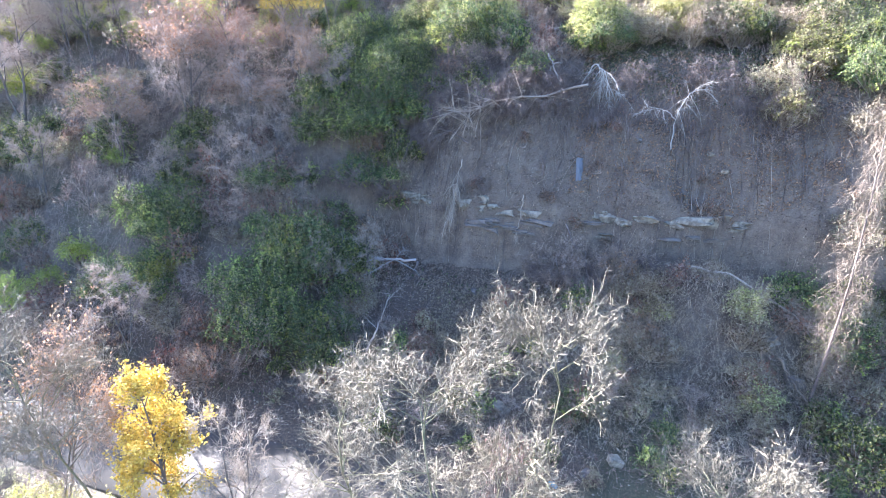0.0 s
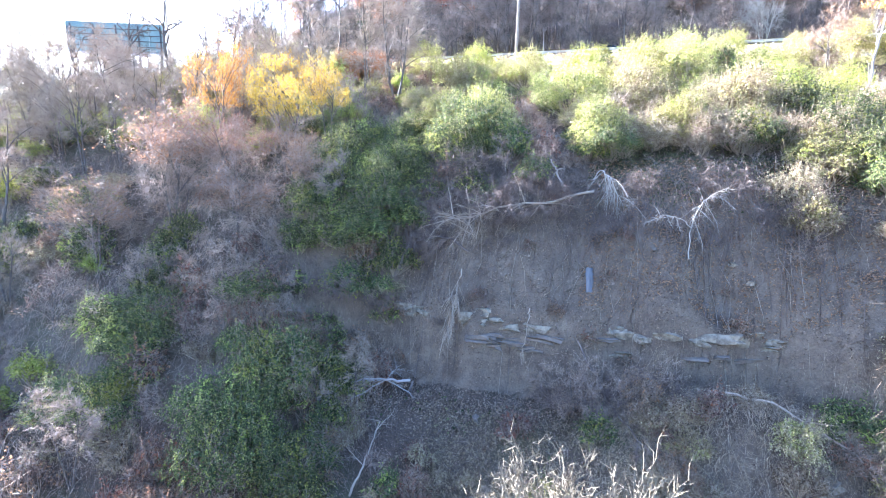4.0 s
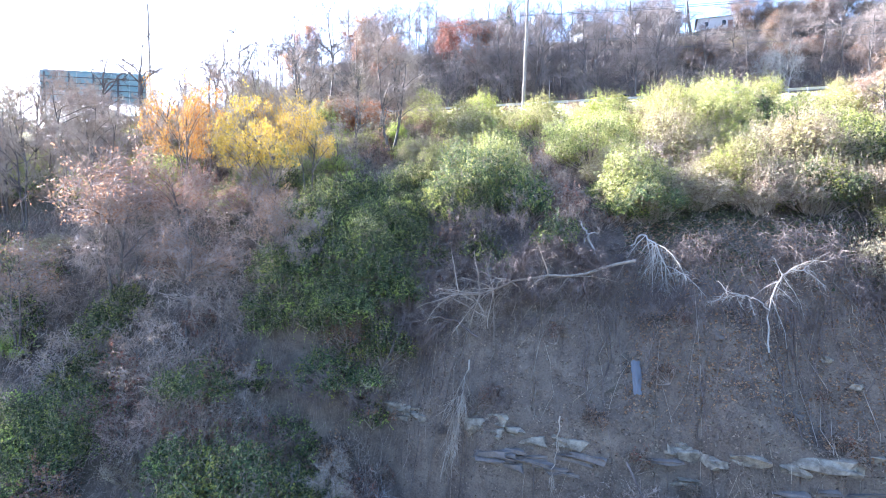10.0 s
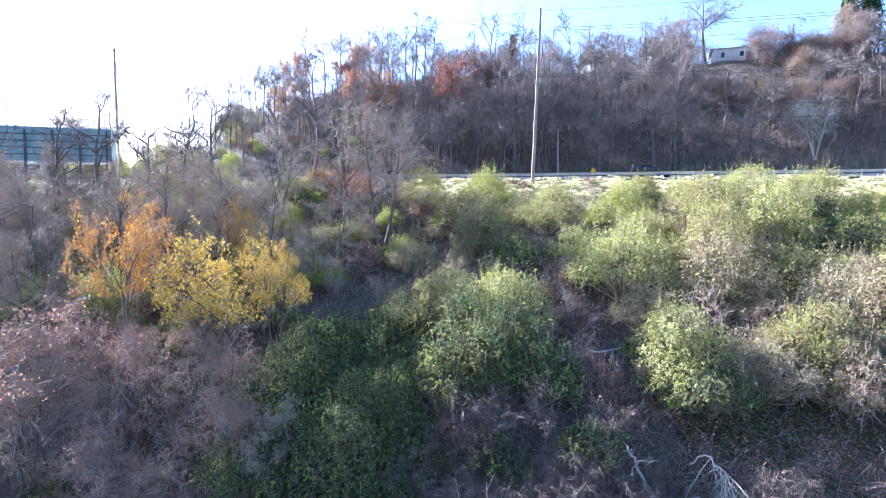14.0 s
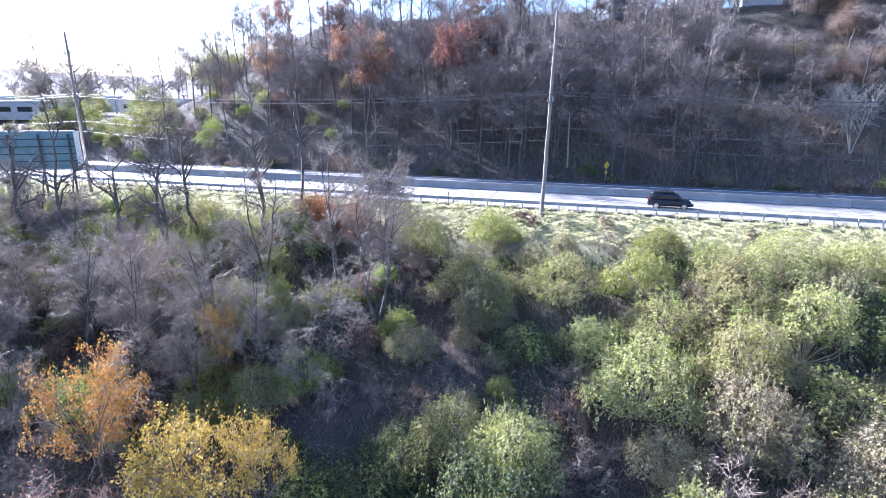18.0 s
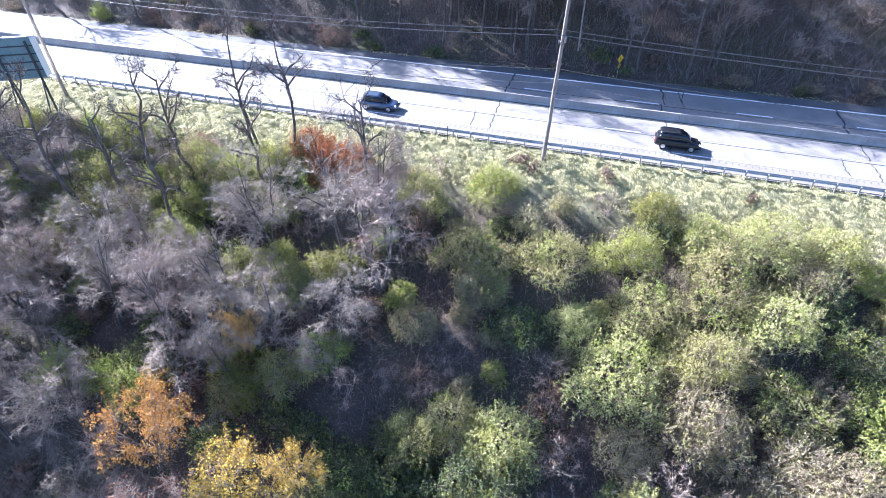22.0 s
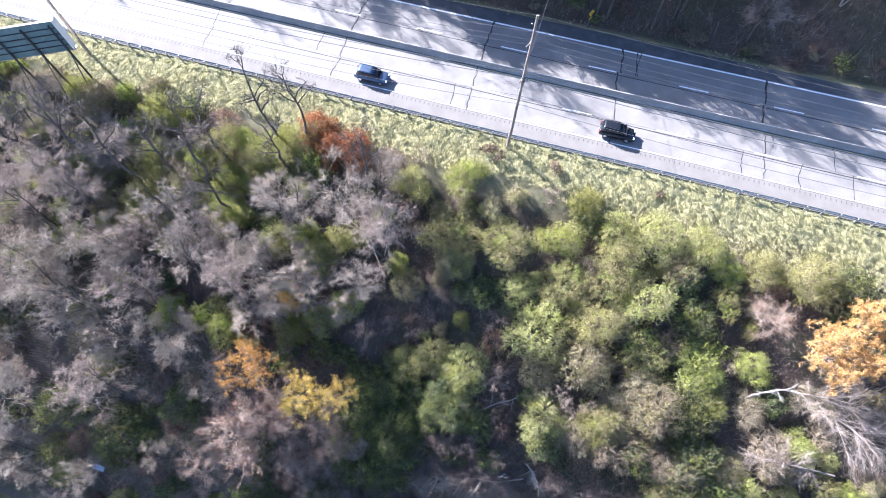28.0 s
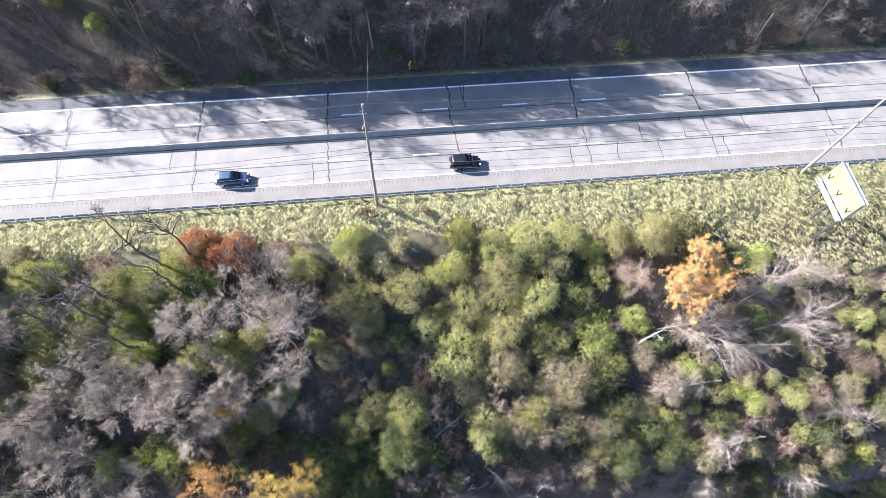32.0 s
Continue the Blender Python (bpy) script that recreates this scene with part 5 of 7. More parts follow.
# lower grey growth that closes the canopy
for i in range(30):
    KIND["thicket"](rnd.uniform(-84, -28), rnd.uniform(48, 63), rnd.uniform(2.0, 3.0), rnd, high=rnd.uniform(5.5, 8.5))
for i in range(26):
    KIND[rnd.choice(("lime", "olive", "lime", "pale"))](rnd.uniform(-72, -36), rnd.uniform(63, 77), rnd.uniform(2.4, 3.3), rnd)
for kind, places in (("lime", ((15.1, 63.0, 2.3), (15.9, 59.5, 2.4), (33.6, 54.3, 1.8), (38.3, 72.2, 2.3), (51.8, 45.5, 2.2), (-58.2, 76.0, 2.4), (-48.4, 69.9, 2.6), (-45.4, 71.2, 2.3), (-48.6, 74.7, 2.4), (-58.9, 69.6, 2.6))),
                     ("green", ((12.4, 66.1, 2.3), (16.1, 53.4, 2.4), (23.1, 50.0, 2.5), (22.5, 47.9, 2.4), (-39.7, 74.3, 2.4), (30.5, 73.6, 2.4))),
                     ("olive", ((-48.5, 66.1, 2.5), (-40.2, 64.4, 2.6), (-25.6, 74.2, 2.8), (-57.7, 65.3, 2.4), (-13.6, 54.2, 2.2))),
                     ("pale", ((-35.0, 63.5, 2.5), (-18.5, 67.6, 2.8))),
                     ("dead", ((-10.2, 59.7, 2.2), (-8.8, 57.4, 1.8), (-8.6, 81.0, 1.1), (-17.2, 81.3, 1.2), (-15.8, 81.0, 0.9), (4.5, 81.2, 0.7), (20.4, 74.3, 1.6), (33.7, 49.8, 1.9), (51.5, 56.8, 2.4), (-52.0, 76.8, 2.2), (30.0, 44.0, 1.8), (35.0, 44.0, 2.0), (40.0, 47.5, 2.2), (32.0, 47.0, 2.0), (44.5, 53.0, 2.4), (37.0, 52.0, 2.2)))):
    for x, y, r in places:
        KIND[kind](x, y, r, rnd)
for i in range(26):
    KIND[rnd.choice(("tan", "dead", "green", "tangle"))](rnd.uniform(24, 52), rnd.uniform(36, 52), rnd.uniform(1.4, 2.2), rnd)
# low green growth under the grey trees
for i in range(54):
    KIND[rnd.choice(("lime", "olive", "green", "lime", "olive"))](rnd.uniform(-88, -25), rnd.uniform(48, 77), rnd.uniform(1.6, 2.6), rnd)

# ---- trees by the lower road, in front of the slope ----
KIND["moss"](-1.5, 15.0, 2.6, rnd, high=16.4)
KIND["moss"](-5.6, 14.9, 3.2, rnd, high=14.6)
KIND["moss"](-8.6, 15.1, 3.0, rnd, high=13.0)
KIND["moss"](-2.8, 15.4, 2.2, rnd, high=12.4)
KIND["moss"](4.2, 14.2, 2.2, rnd, high=13.4)
KIND["gold"](-18.1, 14.9, 1.7, rnd, high=13.4)
KIND["moss"](-21.5, 14.0, 3.2, rnd, high=16.0, tilt=(0, -10))
KIND["moss"](-25.0, 14.5, 3.4, rnd, high=15.0)
KIND["pink"](-24.0, 12.8, 3.0, rnd, high=12.0, tilt=(0, 14))
KIND["thicket"](-14.4, 15.0, 1.8, rnd, high=8.5)
KIND["brown"](-3.0, 14.8, 1.4, rnd, high=9.5)
for x, y, r in ((-20.0, 12.5, 2.4), (-23.5, 12.5, 2.6), (-17.0, 13.5, 1.6), (-15.0, 13.0, 1.4), (-11.5, 13.4, 1.2)):
    KIND[rnd.choice(("lime", "green", "olive"))](x, y, r, rnd)
for i in range(10):
    KIND[rnd.choice(("thicket", "brown", "olive", "green", "tan"))](rnd.uniform(-110, 70), rnd.uniform(-14, 12), rnd.uniform(1.5, 3.0), rnd)

# ---- woods on the hill across the highway ----
woods = []
for i in range(1500):
    x, y = rnd.uniform(-92, 112), 107.0 + 44 * rnd.random() ** 1.2
    if any((x - a) ** 2 + (y - b) ** 2 < 9.5 for a, b in woods) or len(woods) > 225:
        continue
    if 15 < x < 29 and y < 119:
        continue
    woods.append((x, y))
    edge = y < 111
    kind = "wood"
    if -75 < x < -22 and 112 < y < 135 and rnd.random() < 0.3:
        kind = "copper"
    if edge and rnd.random() < 0.35:
        kind = "brown"
    tall = rnd.uniform(14, 19) * (0.66 if x > 8 else 1.0) * (0.6 if y > 132 and x > -45 or x > 5 and y > 122 else 1)
    KIND[kind](x, y, rnd.uniform(2.8, 4.4) if kind != "brown" else 2.4, rnd, high=None if kind == "brown" else tall)
for i in range(26):
    KIND["wood"](rnd.uniform(-55, 8), rnd.uniform(109, 124), rnd.uniform(3.4, 4.6), rnd, high=rnd.uniform(17, 21))
for i in range(12):
    KIND["wood"](rnd.uniform(-36, 10), rnd.uniform(107, 112), rnd.uniform(3.6, 4.4), rnd, high=rnd.uniform(14, 17))
for i in range(30):
    x, y = rnd.uniform(-6, 105), rnd.uniform(109, 137)
    KIND[rnd.choice(("brown", "brown", "dead"))](x, y, rnd.uniform(2.8, 4.2), rnd)
# crest scrub: pale kinds chosen so that their colour stands for sunlight
for i in range(26):
    x, y = rnd.uniform(2, 75), rnd.uniform(138, 151)
    KIND[rnd.choice(("white", "brown", "pink", "tan"))](x, y, rnd.uniform(3.0, 4.2), rnd)
# more pale scrub just below, its straw colour again standing for sun
for i in range(34):
    KIND[rnd.choice(("white", "tan", "white", "dead"))](rnd.uniform(0, 78), rnd.uniform(129, 147), rnd.uniform(3.2, 4.4), rnd)
KIND["wood"](13.0, 151.0, 6.5, rnd, high=17.0)
KIND["bone"](22.6, 113.6, 5.0, rnd, high=10.5)
KIND["white"](37.0, 112.0, 3.6, rnd, high=7.0)
for i in range(40):
    x = rnd.uniform(-80, 100)
    KIND[rnd.choice(("tan", "dead", "tan", "green"))](x, rnd.uniform(105.6, 108.5), rnd.uniform(0.8, 1.6), rnd)
for i in range(52):
    x, y = rnd.uniform(-150, -48), rnd.uniform(105.5, 132)
    KIND[rnd.choice(("olive", "tan", "dead", "dead", "lime", "pale"))](x, y, rnd.uniform(1.4, 2.8), rnd)
# trees beyond the bend and on the far skyline
for i in range(72):
    x, y = rnd.uniform(-240, -92), 110 + 150 * rnd.random() ** 1.6
    KIND[rnd.choice(("wood", "wood", "thicket", "olive"))](x, y, rnd.uniform(4, 6.5), rnd)


def conifer(seed, tall, r):
    rng = np.random.default_rng(seed)
    n = 1500
    t = rng.random(n) ** 0.7
    a = rng.uniform(0, 6.28, n)
    rad = r * (1 - t) * rng.uniform(0.3, 1.0, n) + 0.1
    c = np.stack([rad * np.cos(a), rad * np.sin(a), 1.2 + t * (tall - 1.3) - 0.25 * rad], 1)
    fol = mesh_np("foliage", *leaf_quads(c, np.stack([np.cos(a), np.sin(a), np.full(n, 0.8)], 1) + rng.normal(0, 0.4, (n, 3)), 0.34, rng, 1.8), M["needle"])
    return mesh_np("trunk", *tube([(0, 0, -0.3), (0, 0, tall * 0.5), (0, 0, tall * 0.97)], (0.2, 0.12, 0.03), 6), M["bark"]), fol


pine = plant("pine_tree", conifer(5, 13, 3.2), ("trunk", "foliage"), "dark evergreen conifer on the hill", "tree", "conifers on the hill")
for x, y, s in ((-27.0, 136.0, 1.0), (40.5, 155.0, 1.3), (44.5, 156.0, 1.4), (-62.0, 132.0, 0.9), (38.0, 150.0, 0.6)):
    pine(x, y, s, rng=rnd)


# ---- undergrowth, litter and grass that nobody could count ----
def scattered(name, n, region, seed, material, size, label, twig=False, keep=None, lift=0.05, up=0.6, width=0.022):
    rng = np.random.default_rng(seed)
    x, y = rng.uniform(*region[:2], n), rng.uniform(*region[2:], n)
    if keep is not None:
        ok = keep(x, y)
        x, y = x[ok], y[ok]
    p = np.stack([x, y, height(x, y) + lift], 1)
    if twig:
        d = rng.normal(size=p.shape) + (0, 0, up)
        d /= np.linalg.norm(d, axis=1)[:, None]
        if up >= 0:
            d[:, 2] = np.abs(d[:, 2])
        v, f = twig_strips(p - (0, 0, 0.1), p + d * (size * rng.uniform(0.3, 1.2, len(p)))[:, None], np.full(len(p), width), rng)
    else:
        v, f = leaf_quads(p, rng.normal(0, 0.5, p.shape) + (0, -0.3, 1), size, rng, 1.3)
    return tagged(new(name, mesh_np(name, v, f, M[material])), label, "undergrowth", kind="stuff")


off_cliff = lambda x, y: ~((x > -24) & (x < 26) & (y > 38.5) & (y < 45))
scattered("brambles", 42000, (-100, 65, 24, 79), 1, "pink_twig", 1.5, "tangle of bare brambles and dead stalks on the slope", True, off_cliff)
scattered("bramble_tangle", 26000, (-100, 65, 24, 79), 2, "twig", 1.1, "low tangle of grey twigs on the slope", True, off_cliff, up=0.2)
scattered("fallen_leaves", 60000, (-100, 65, 24, 79), 3, "brown_leaf", 0.12, "brown fallen leaves on the slope")
scattered("ivy", 16000, (-100, 65, 25, 78), 4, "green_leaf", 0.17, "patches of low green ivy among the bushes", keep=lambda x, y: (wavy(x, y, 6.0, 3.0) > 0.25) & off_cliff(x, y), lift=0.25)
scattered("hill_brambles", 46000, (-150, 110, 105, 156), 5, "hill_twig", 2.4, "bare undergrowth on the hill across the highway", True, width=0.03)
scattered("hill_thicket", 56000, (-100, 112, 106, 150), 7, "hill_twig", 4.4, "thicket of thin bare saplings on the hill", True, lambda x, y: (y < 137) | (x < -5), up=1.5, width=0.03)
scattered("hill_leaves", 32000, (-150, 110, 105, 156), 6, "litter_leaf", 0.2, "brown leaf litter on the hill across the highway")


def grass(name, n, seed, region, inside, long, label):
    """Lodged tufts: every blade arches over, most of them downhill."""
    rng = np.random.default_rng(seed)
    x, y = rng.uniform(*region[:2], n), rng.uniform(*region[2:], n)
    ok = inside(x, y)
    x, y = x[ok], y[ok]
    k = 8
    lump = np.clip(0.45 + 0.55 * wavy(x, y * 1.5, 0.62, 4.0) + 0.25 * wavy(x, y, 2.4, 1.0), 0, 1)
    c = np.repeat(np.stack([x, y, height(x, y) + 0.95 * long * lump], 1), k, 0)
    lean = np.repeat(np.stack([0.25 * wavy(x, y, 2.2, 4.0) + rng.normal(0, 0.12, len(x)), -0.8 + rng.normal(0, 0.15, len(x)), 0 * x], 1), k, 0)
    m = len(c)
    lump = np.repeat(lump, k)
    L = long * (rng.uniform(0.5, 1.0, m) * (0.6 + 0.5 * lump))[:, None]
    d = rng.normal(0, 0.22, (m, 3)) * (1, 1, 0) + lean
    p0 = c + rng.normal(0, 0.10, (m, 3)) * (1, 1, 0) - (0, 0, 0.05)
    p1 = p0 + d * L * 0.4 + np.array([0, 0, 0.34]) * L
    p2 = p1 + d * L * 0.6 + np.array([0, 0, -0.38]) * L
    s = np.cross(d, (0, 0, 1.0))
    s *= 0.011 / (np.linalg.norm(s, axis=1)[:, None] + 1e-9)
    v = np.stack([p0 - s, p0 + s, p1 + s, p1 - s, p2], 1).reshape(-1, 3)
    b = np.arange(m)[:, None] * 5
    f = np.concatenate([b + [0, 1, 2], b + [0, 2, 3], b + [3, 2, 4]])
    return tagged(new(name, mesh_np(name, v, f, M["grass"])), label, "grass", kind="stuff")


verge = lambda x, y: (y > 78.3 - 0.15 * np.clip(x + 10, 0, 60) + 0.8 * wavy(x, y, 5, 6.0)) & (y < 83.35)
grass("verge_grass", 44000, 11, (-110, 80, 69, 83.4), verge, 0.62, "long pale grass lodged down the bank below the guard rail")
grass("far_verge_grass", 1500, 12, (-110, 110, 104.1, 106.0), lambda x, y: wavy(x, y, 7, 2.0) > -0.1, 0.4, "short rough grass on the far verge")
grass("roadside_grass", 2600, 13, (-45, 30, 13.6, 16.4), lambda x, y: y < 16.2, 0.5, "rough grass beside the lower road")

# ---- the scar in the slope: ledges, loose stones, roots, fallen wood ----
def stone_mesh(seed, sx, sy, sz, material="rock"):
    """A broken block: bevelled, with its corners knocked about."""
    rng = random.Random(seed)
    bm = box_bm(sx, sy, sz)
    bmesh.ops.subdivide_edges(bm, edges=bm.edges[:], cuts=1, use_grid_fill=True)
    for v in bm.verts:
        v.co += Vector((rng.uniform(-1, 1) * sx, rng.uniform(-1, 1) * sy, rng.uniform(-1, 1) * sz)) * 0.2
    bmesh.ops.bevel(bm, geom=bm.edges[:], offset=min(sx, sy, sz) * 0.06, segments=1, affect="EDGES")
    return bm_mesh("stone", bm, M[material])


ledge = thing("rock_ledge", Matrix.Identity(4), "broken band of pale sandstone blocks in the bare cliff", "rock ledge")
BLOCKS = [(-16.0, -25.5, 1.3, 0.6), (-14.9, -25.6, 0.9, 0.5), (-10.7, -25.6, 1.1, 0.7), (-9.6, -25.0, 0.8, 0.5), (-5.6, -25.8, 1.2, 0.4), (-0.5, -25.8, 1.0, 0.5), (0.5, -25.9, 1.2, 0.5), (1.6, -25.9, 0.9, 0.4), (2.8, -25.5, 1.2, 0.4), (4.5, -25.7, 0.7, 0.4), (6.1, -25.5, 1.7, 0.5), (7.5, -25.8, 1.0, 0.8), (8.3, -25.3, 0.6, 0.5), (0.6, -27.2, 1.8, 0.35), (9.9, -25.6, 0.8, 0.4), (-7.8, -25.9, 1.4, 0.3)]
for i, (x, z, w, h) in enumerate(BLOCKS):
    ys = np.linspace(38, 46, 160)
    y = float(ys[np.argmax(height(np.full(160, x), ys) > z)])
    part("stone", stone_mesh(i, w * 1.35, 1.0, h * 1.15), ledge, m=pose(x, y + 0.42, z, rnd.uniform(-10, 10), rnd.uniform(-9, 9), rnd.uniform(-20, 20)))
for i in range(22):  # smaller blocks that close the gaps of the band
    x, z = rnd.choice((rnd.uniform(-1.5, 4.5), rnd.uniform(5, 9.5), rnd.uniform(-16.5, -14), rnd.uniform(-11.3, -8.5))), -25.7 + rnd.uniform(-0.35, 0.3)
    ys = np.linspace(38, 46, 160)
    y = float(ys[np.argmax(height(np.full(160, x), ys) > z)])
    part("stone", stone_mesh(120 + i, rnd.uniform(0.4, 1.0), 0.8, rnd.uniform(0.15, 0.4)), ledge, m=pose(x, y + 0.25, z, 0, rnd.uniform(-8, 8), rnd.uniform(-15, 15)))
for i in range(18):  # thinner brown beds under and between the pale ones
    x, z = rnd.choice((rnd.uniform(-17, 12), rnd.uniform(-10, -4.5))), rnd.choice((-26.3, -26.6, -26.9, -27.3, -24.7)) + rnd.uniform(-0.1, 0.1)
    ys = np.linspace(38, 46, 160)
    y = float(ys[np.argmax(height(np.full(160, x), ys) > z)])
    part("stone", stone_mesh(50 + i, rnd.uniform(0.8, 2.2), 0.8, rnd.uniform(0.15, 0.35), "dark_rock"), ledge, m=pose(x, y + 0.2, z, 0, rnd.uniform(-5, 5), rnd.uniform(-10, 10)))
boulder_meshes = [stone_mesh(90 + i, 0.7, 0.55, 0.45, "rock" if i % 2 else "dark_rock") for i in range(4)]
BOULDERS = [(1.9, 43.6), (10.6, 34.5), (-9.0, 36.6), (-7.0, 35.2), (5.3, 42.3), (7.0, 44.0), (-4.0, 25.5), (-2.5, 24.8), (-6.0, 25.6), (-3.2, 26.4), (0.5, 25.0), (8.0, 43.0), (4.0, 29.0), (-5.0, 28.0), (12.0, 33.0), (2.0, 26.0)]
for i, (x, y) in enumerate(BOULDERS):
    s_ = rnd.uniform(0.45, 0.8) if y > 42 else rnd.uniform(0.7, 1.5)
    b_ = new("boulder", boulder_meshes[i % 4])
    b_.matrix_basis = pose(x, y, on_ground(x, y) + 0.12 * s_, rnd.uniform(-20, 20), rnd.uniform(-20, 20), rnd.uniform(0, 360)) @ Matrix.Diagonal((s_, s_, s_, 1))
    tagged(b_, "pale broken boulder lying on the slumped soil" if i % 2 else "brown shale boulder lying on the slumped soil", "boulder", "fallen boulders")


def rubble(name, n, region, seed, sizes, material, label):
    rng = np.random.default_rng(seed)
    x, y = rng.uniform(*region[:2], n), rng.uniform(*region[2:], n)
    c = np.stack([x, y, height(x, y)], 1)
    base = np.array([(1, 0, 0), (-1, 0, 0), (0, 1, 0), (0, -1, 0), (0, 0, 1), (0, 0, -1)], float)
    face = np.array([(0, 2, 4), (2, 1, 4), (1, 3, 4), (3, 0, 4), (2, 0, 5), (1, 2, 5), (3, 1, 5), (0, 3, 5)])
    s_ = rng.uniform(*sizes, (n, 1, 1)) * rng.uniform(0.5, 1.2, (n, 6, 1)) * rng.uniform(0.6, 1.2, (n, 1, 3))
    v = (c[:, None] + base[None] * s_).reshape(-1, 3)
    f = (np.arange(n)[:, None, None] * 6 + face[None]).reshape(-1, 3)
    return tagged(new(name, mesh_np(name, v, f, M[material])), label, "stones", kind="stuff")


rubble("loose_stones", 7000, (-18, 18, 36.5, 49), 31, (0.015, 0.085), "rock", "small pale stones stuck in the bare soil")
rubble("shale_rubble", 1700, (-18, 16, 30, 42), 32, (0.02, 0.09), "dark_rock", "brown shale rubble on the slumped soil")
rubble("gravel", 1200, (-40, 20, 22.8, 27), 33, (0.03, 0.12), "rock", "loose gravel at the foot of the slope")


def hanging(name, n, seed, xr, top_y, drop, material, label, w=0.014):
    """Roots and vines that trail down the bare face."""
    rng = np.random.default_rng(seed)
    pieces = []
    for _ in range(n):
        x, y = rng.uniform(*xr), top_y + rng.normal(0, 1.6)
        L = drop * rng.uniform(0.3, 1.0)
        t = np.linspace(0, 1, 6)
        yy = y - t * L * 0.62
        xx = x + np.cumsum(rng.normal(0, 0.28, 6))
        zz = height(xx, yy) + 0.12 + 0.1 * rng.random(6)
        pieces.append(tube(np.stack([xx, yy, zz], 1), np.linspace(w, w * 0.5, 6), 3))
    v, f = joined(pieces)
    return tagged(new(name, mesh_np(name, v, f, M[material])), label, "roots", kind="stuff")


hanging("hanging_roots", 110, 41, (-20, 16), 45.2, 8.0, "root", "thin brown roots trailing down the bare cliff", 0.026)
hanging("pale_roots", 26, 58, (-18, 12), 45.0, 8.5, "twig", "pale roots dangling down the bare cliff", 0.022)
hanging("hanging_vines", 90, 42, (-20, 20), 46.6, 5.0, "tan_twig", "dry tan vines hanging over the cliff edge", 0.016)
scattered("cliff_leaves", 36000, (-20, 20, 36.5, 48), 43, "brown_leaf", 0.095, "dead leaves caught on the bare cliff")
scattered("cliff_twigs", 6000, (-24, 24, 38, 50), 44, "root", 0.7, "dead twigs lodged on the cliff", True, up=-0.1)
scattered("toe_tangle", 15000, (-24, 24, 25, 38.5), 45, "root", 1.2, "tangle of dead stalks over the slumped soil", True)
scattered("toe_vines", 9000, (0, 17, 28, 39.5), 46, "tan_twig", 1.0, "mat of dry tan vines over the debris mound", True, up=0.1)
scattered("debris_grass", 3500, (-14, 2, 29, 38), 47, "tan_leaf", 0.12, "matted dry grass over the slide debris")
scattered("cliff_top_tangle", 5200, (-24, -4, 45, 52), 48, "root", 1.6, "brown tangle of bare shoots along the cliff edge", True, up=0.3)


def curled(name, n, seed, region, long, material, label, width=0.02, rise=0.5, keep=None):
    """Stems that arch up and curl back to the ground, each in its own way."""
    rng = np.random.default_rng(seed)
    x, y = rng.uniform(*region[:2], n), rng.uniform(*region[2:], n)
    if keep is not None:
        ok = keep(x, y)
        x, y = x[ok], y[ok]
    m, k = len(x), 6
    a = rng.uniform(0, 6.28, m)
    turn = rng.normal(0, 0.55, m)
    step = long * rng.uniform(0.5, 1.3, m) / k
    px, py = [x], [y]
    for i in range(k):
        px.append(px[-1] + step * np.cos(a))
        py.append(py[-1] + step * np.sin(a) - 0.25 * step)
        a = a + turn + rng.normal(0, 0.3, m)
    up = rise * rng.uniform(0.2, 1.2, m)
    pts = [np.stack([px[i], py[i], height(px[i], py[i]) + 0.04 + up * math.sin(math.pi * (i + 0.3) / (k + 0.6))], 1) for i in range(k + 1)]
    vs, fs, base = [], [], 0
    for i in range(k):
        v, f = twig_strips(pts[i], pts[i + 1], np.full(m, width), rng)
        vs.append(v)
        fs.append(f + base)
        base += len(v)
    return tagged(new(name, mesh_np(name, np.concatenate(vs), np.concatenate(fs), M[material])), label, "undergrowth", kind="stuff")


curled("vine_mat", 3400, 51, (0, 17, 29, 40), 2.2, "vine", "thick mat of curled brown vines over the debris mound", 0.026, 0.6)
curled("pale_vines", 1500, 52, (-2, 17, 27, 40), 2.6, "tan_twig", "pale curled stems lying over the debris mound", 0.022, 0.9)
curled("flattened_grass", 4200, 53, (-12, 2, 27, 37), 1.3, "tan_leaf", "grey-green grass combed down over the slide debris", 0.016, 0.35)
curled("slope_vines", 3600, 54, (-60, -16, 26, 50), 3.4, "pink_twig", "long arching bramble canes on the wooded slope", 0.024, 2.2)
curled("lip_vines", 1300, 55, (-20, 14, 44.5, 48), 2.6, "root", "arching dead canes along the cliff lip", 0.022, 1.6)
curled("gap_vines", 2200, 56, (-26, 30, 48, 74), 3.0, "pink_twig", "long bramble canes arching between the bushes", 0.024, 1.8)


def root_beard(n, seed):
    """Matted roots and dead shoots that droop over the lip of the cliff."""
    rng = np.random.default_rng(seed)
    x = rng.uniform(-19, 12, n)
    y = 44.9 + 0.6 * wavy(x, 0 * x, 4.0, 2.0) + rng.normal(0, 0.45, n)
    p = np.stack([x, y, height(x, y) + rng.uniform(0.2, 1.1, n)], 1)
    d = np.stack([rng.normal(0, 0.35, n), rng.uniform(-0.75, -0.1, n), rng.uniform(-1.2, -0.5, n)], 1)
    long = rng.uniform(0.6, 2.6, n) * (0.6 + 0.5 * wavy(x, 0 * x, 2.5, 7.0))
    v, f = twig_strips(p, p + d * np.abs(long)[:, None], np.full(n, 0.022), rng)
    return tagged(new("root_beard", mesh_np("root_beard", v, f, M["root"])), "brown beard of roots and dead shoots over the cliff lip", "roots", kind="stuff")


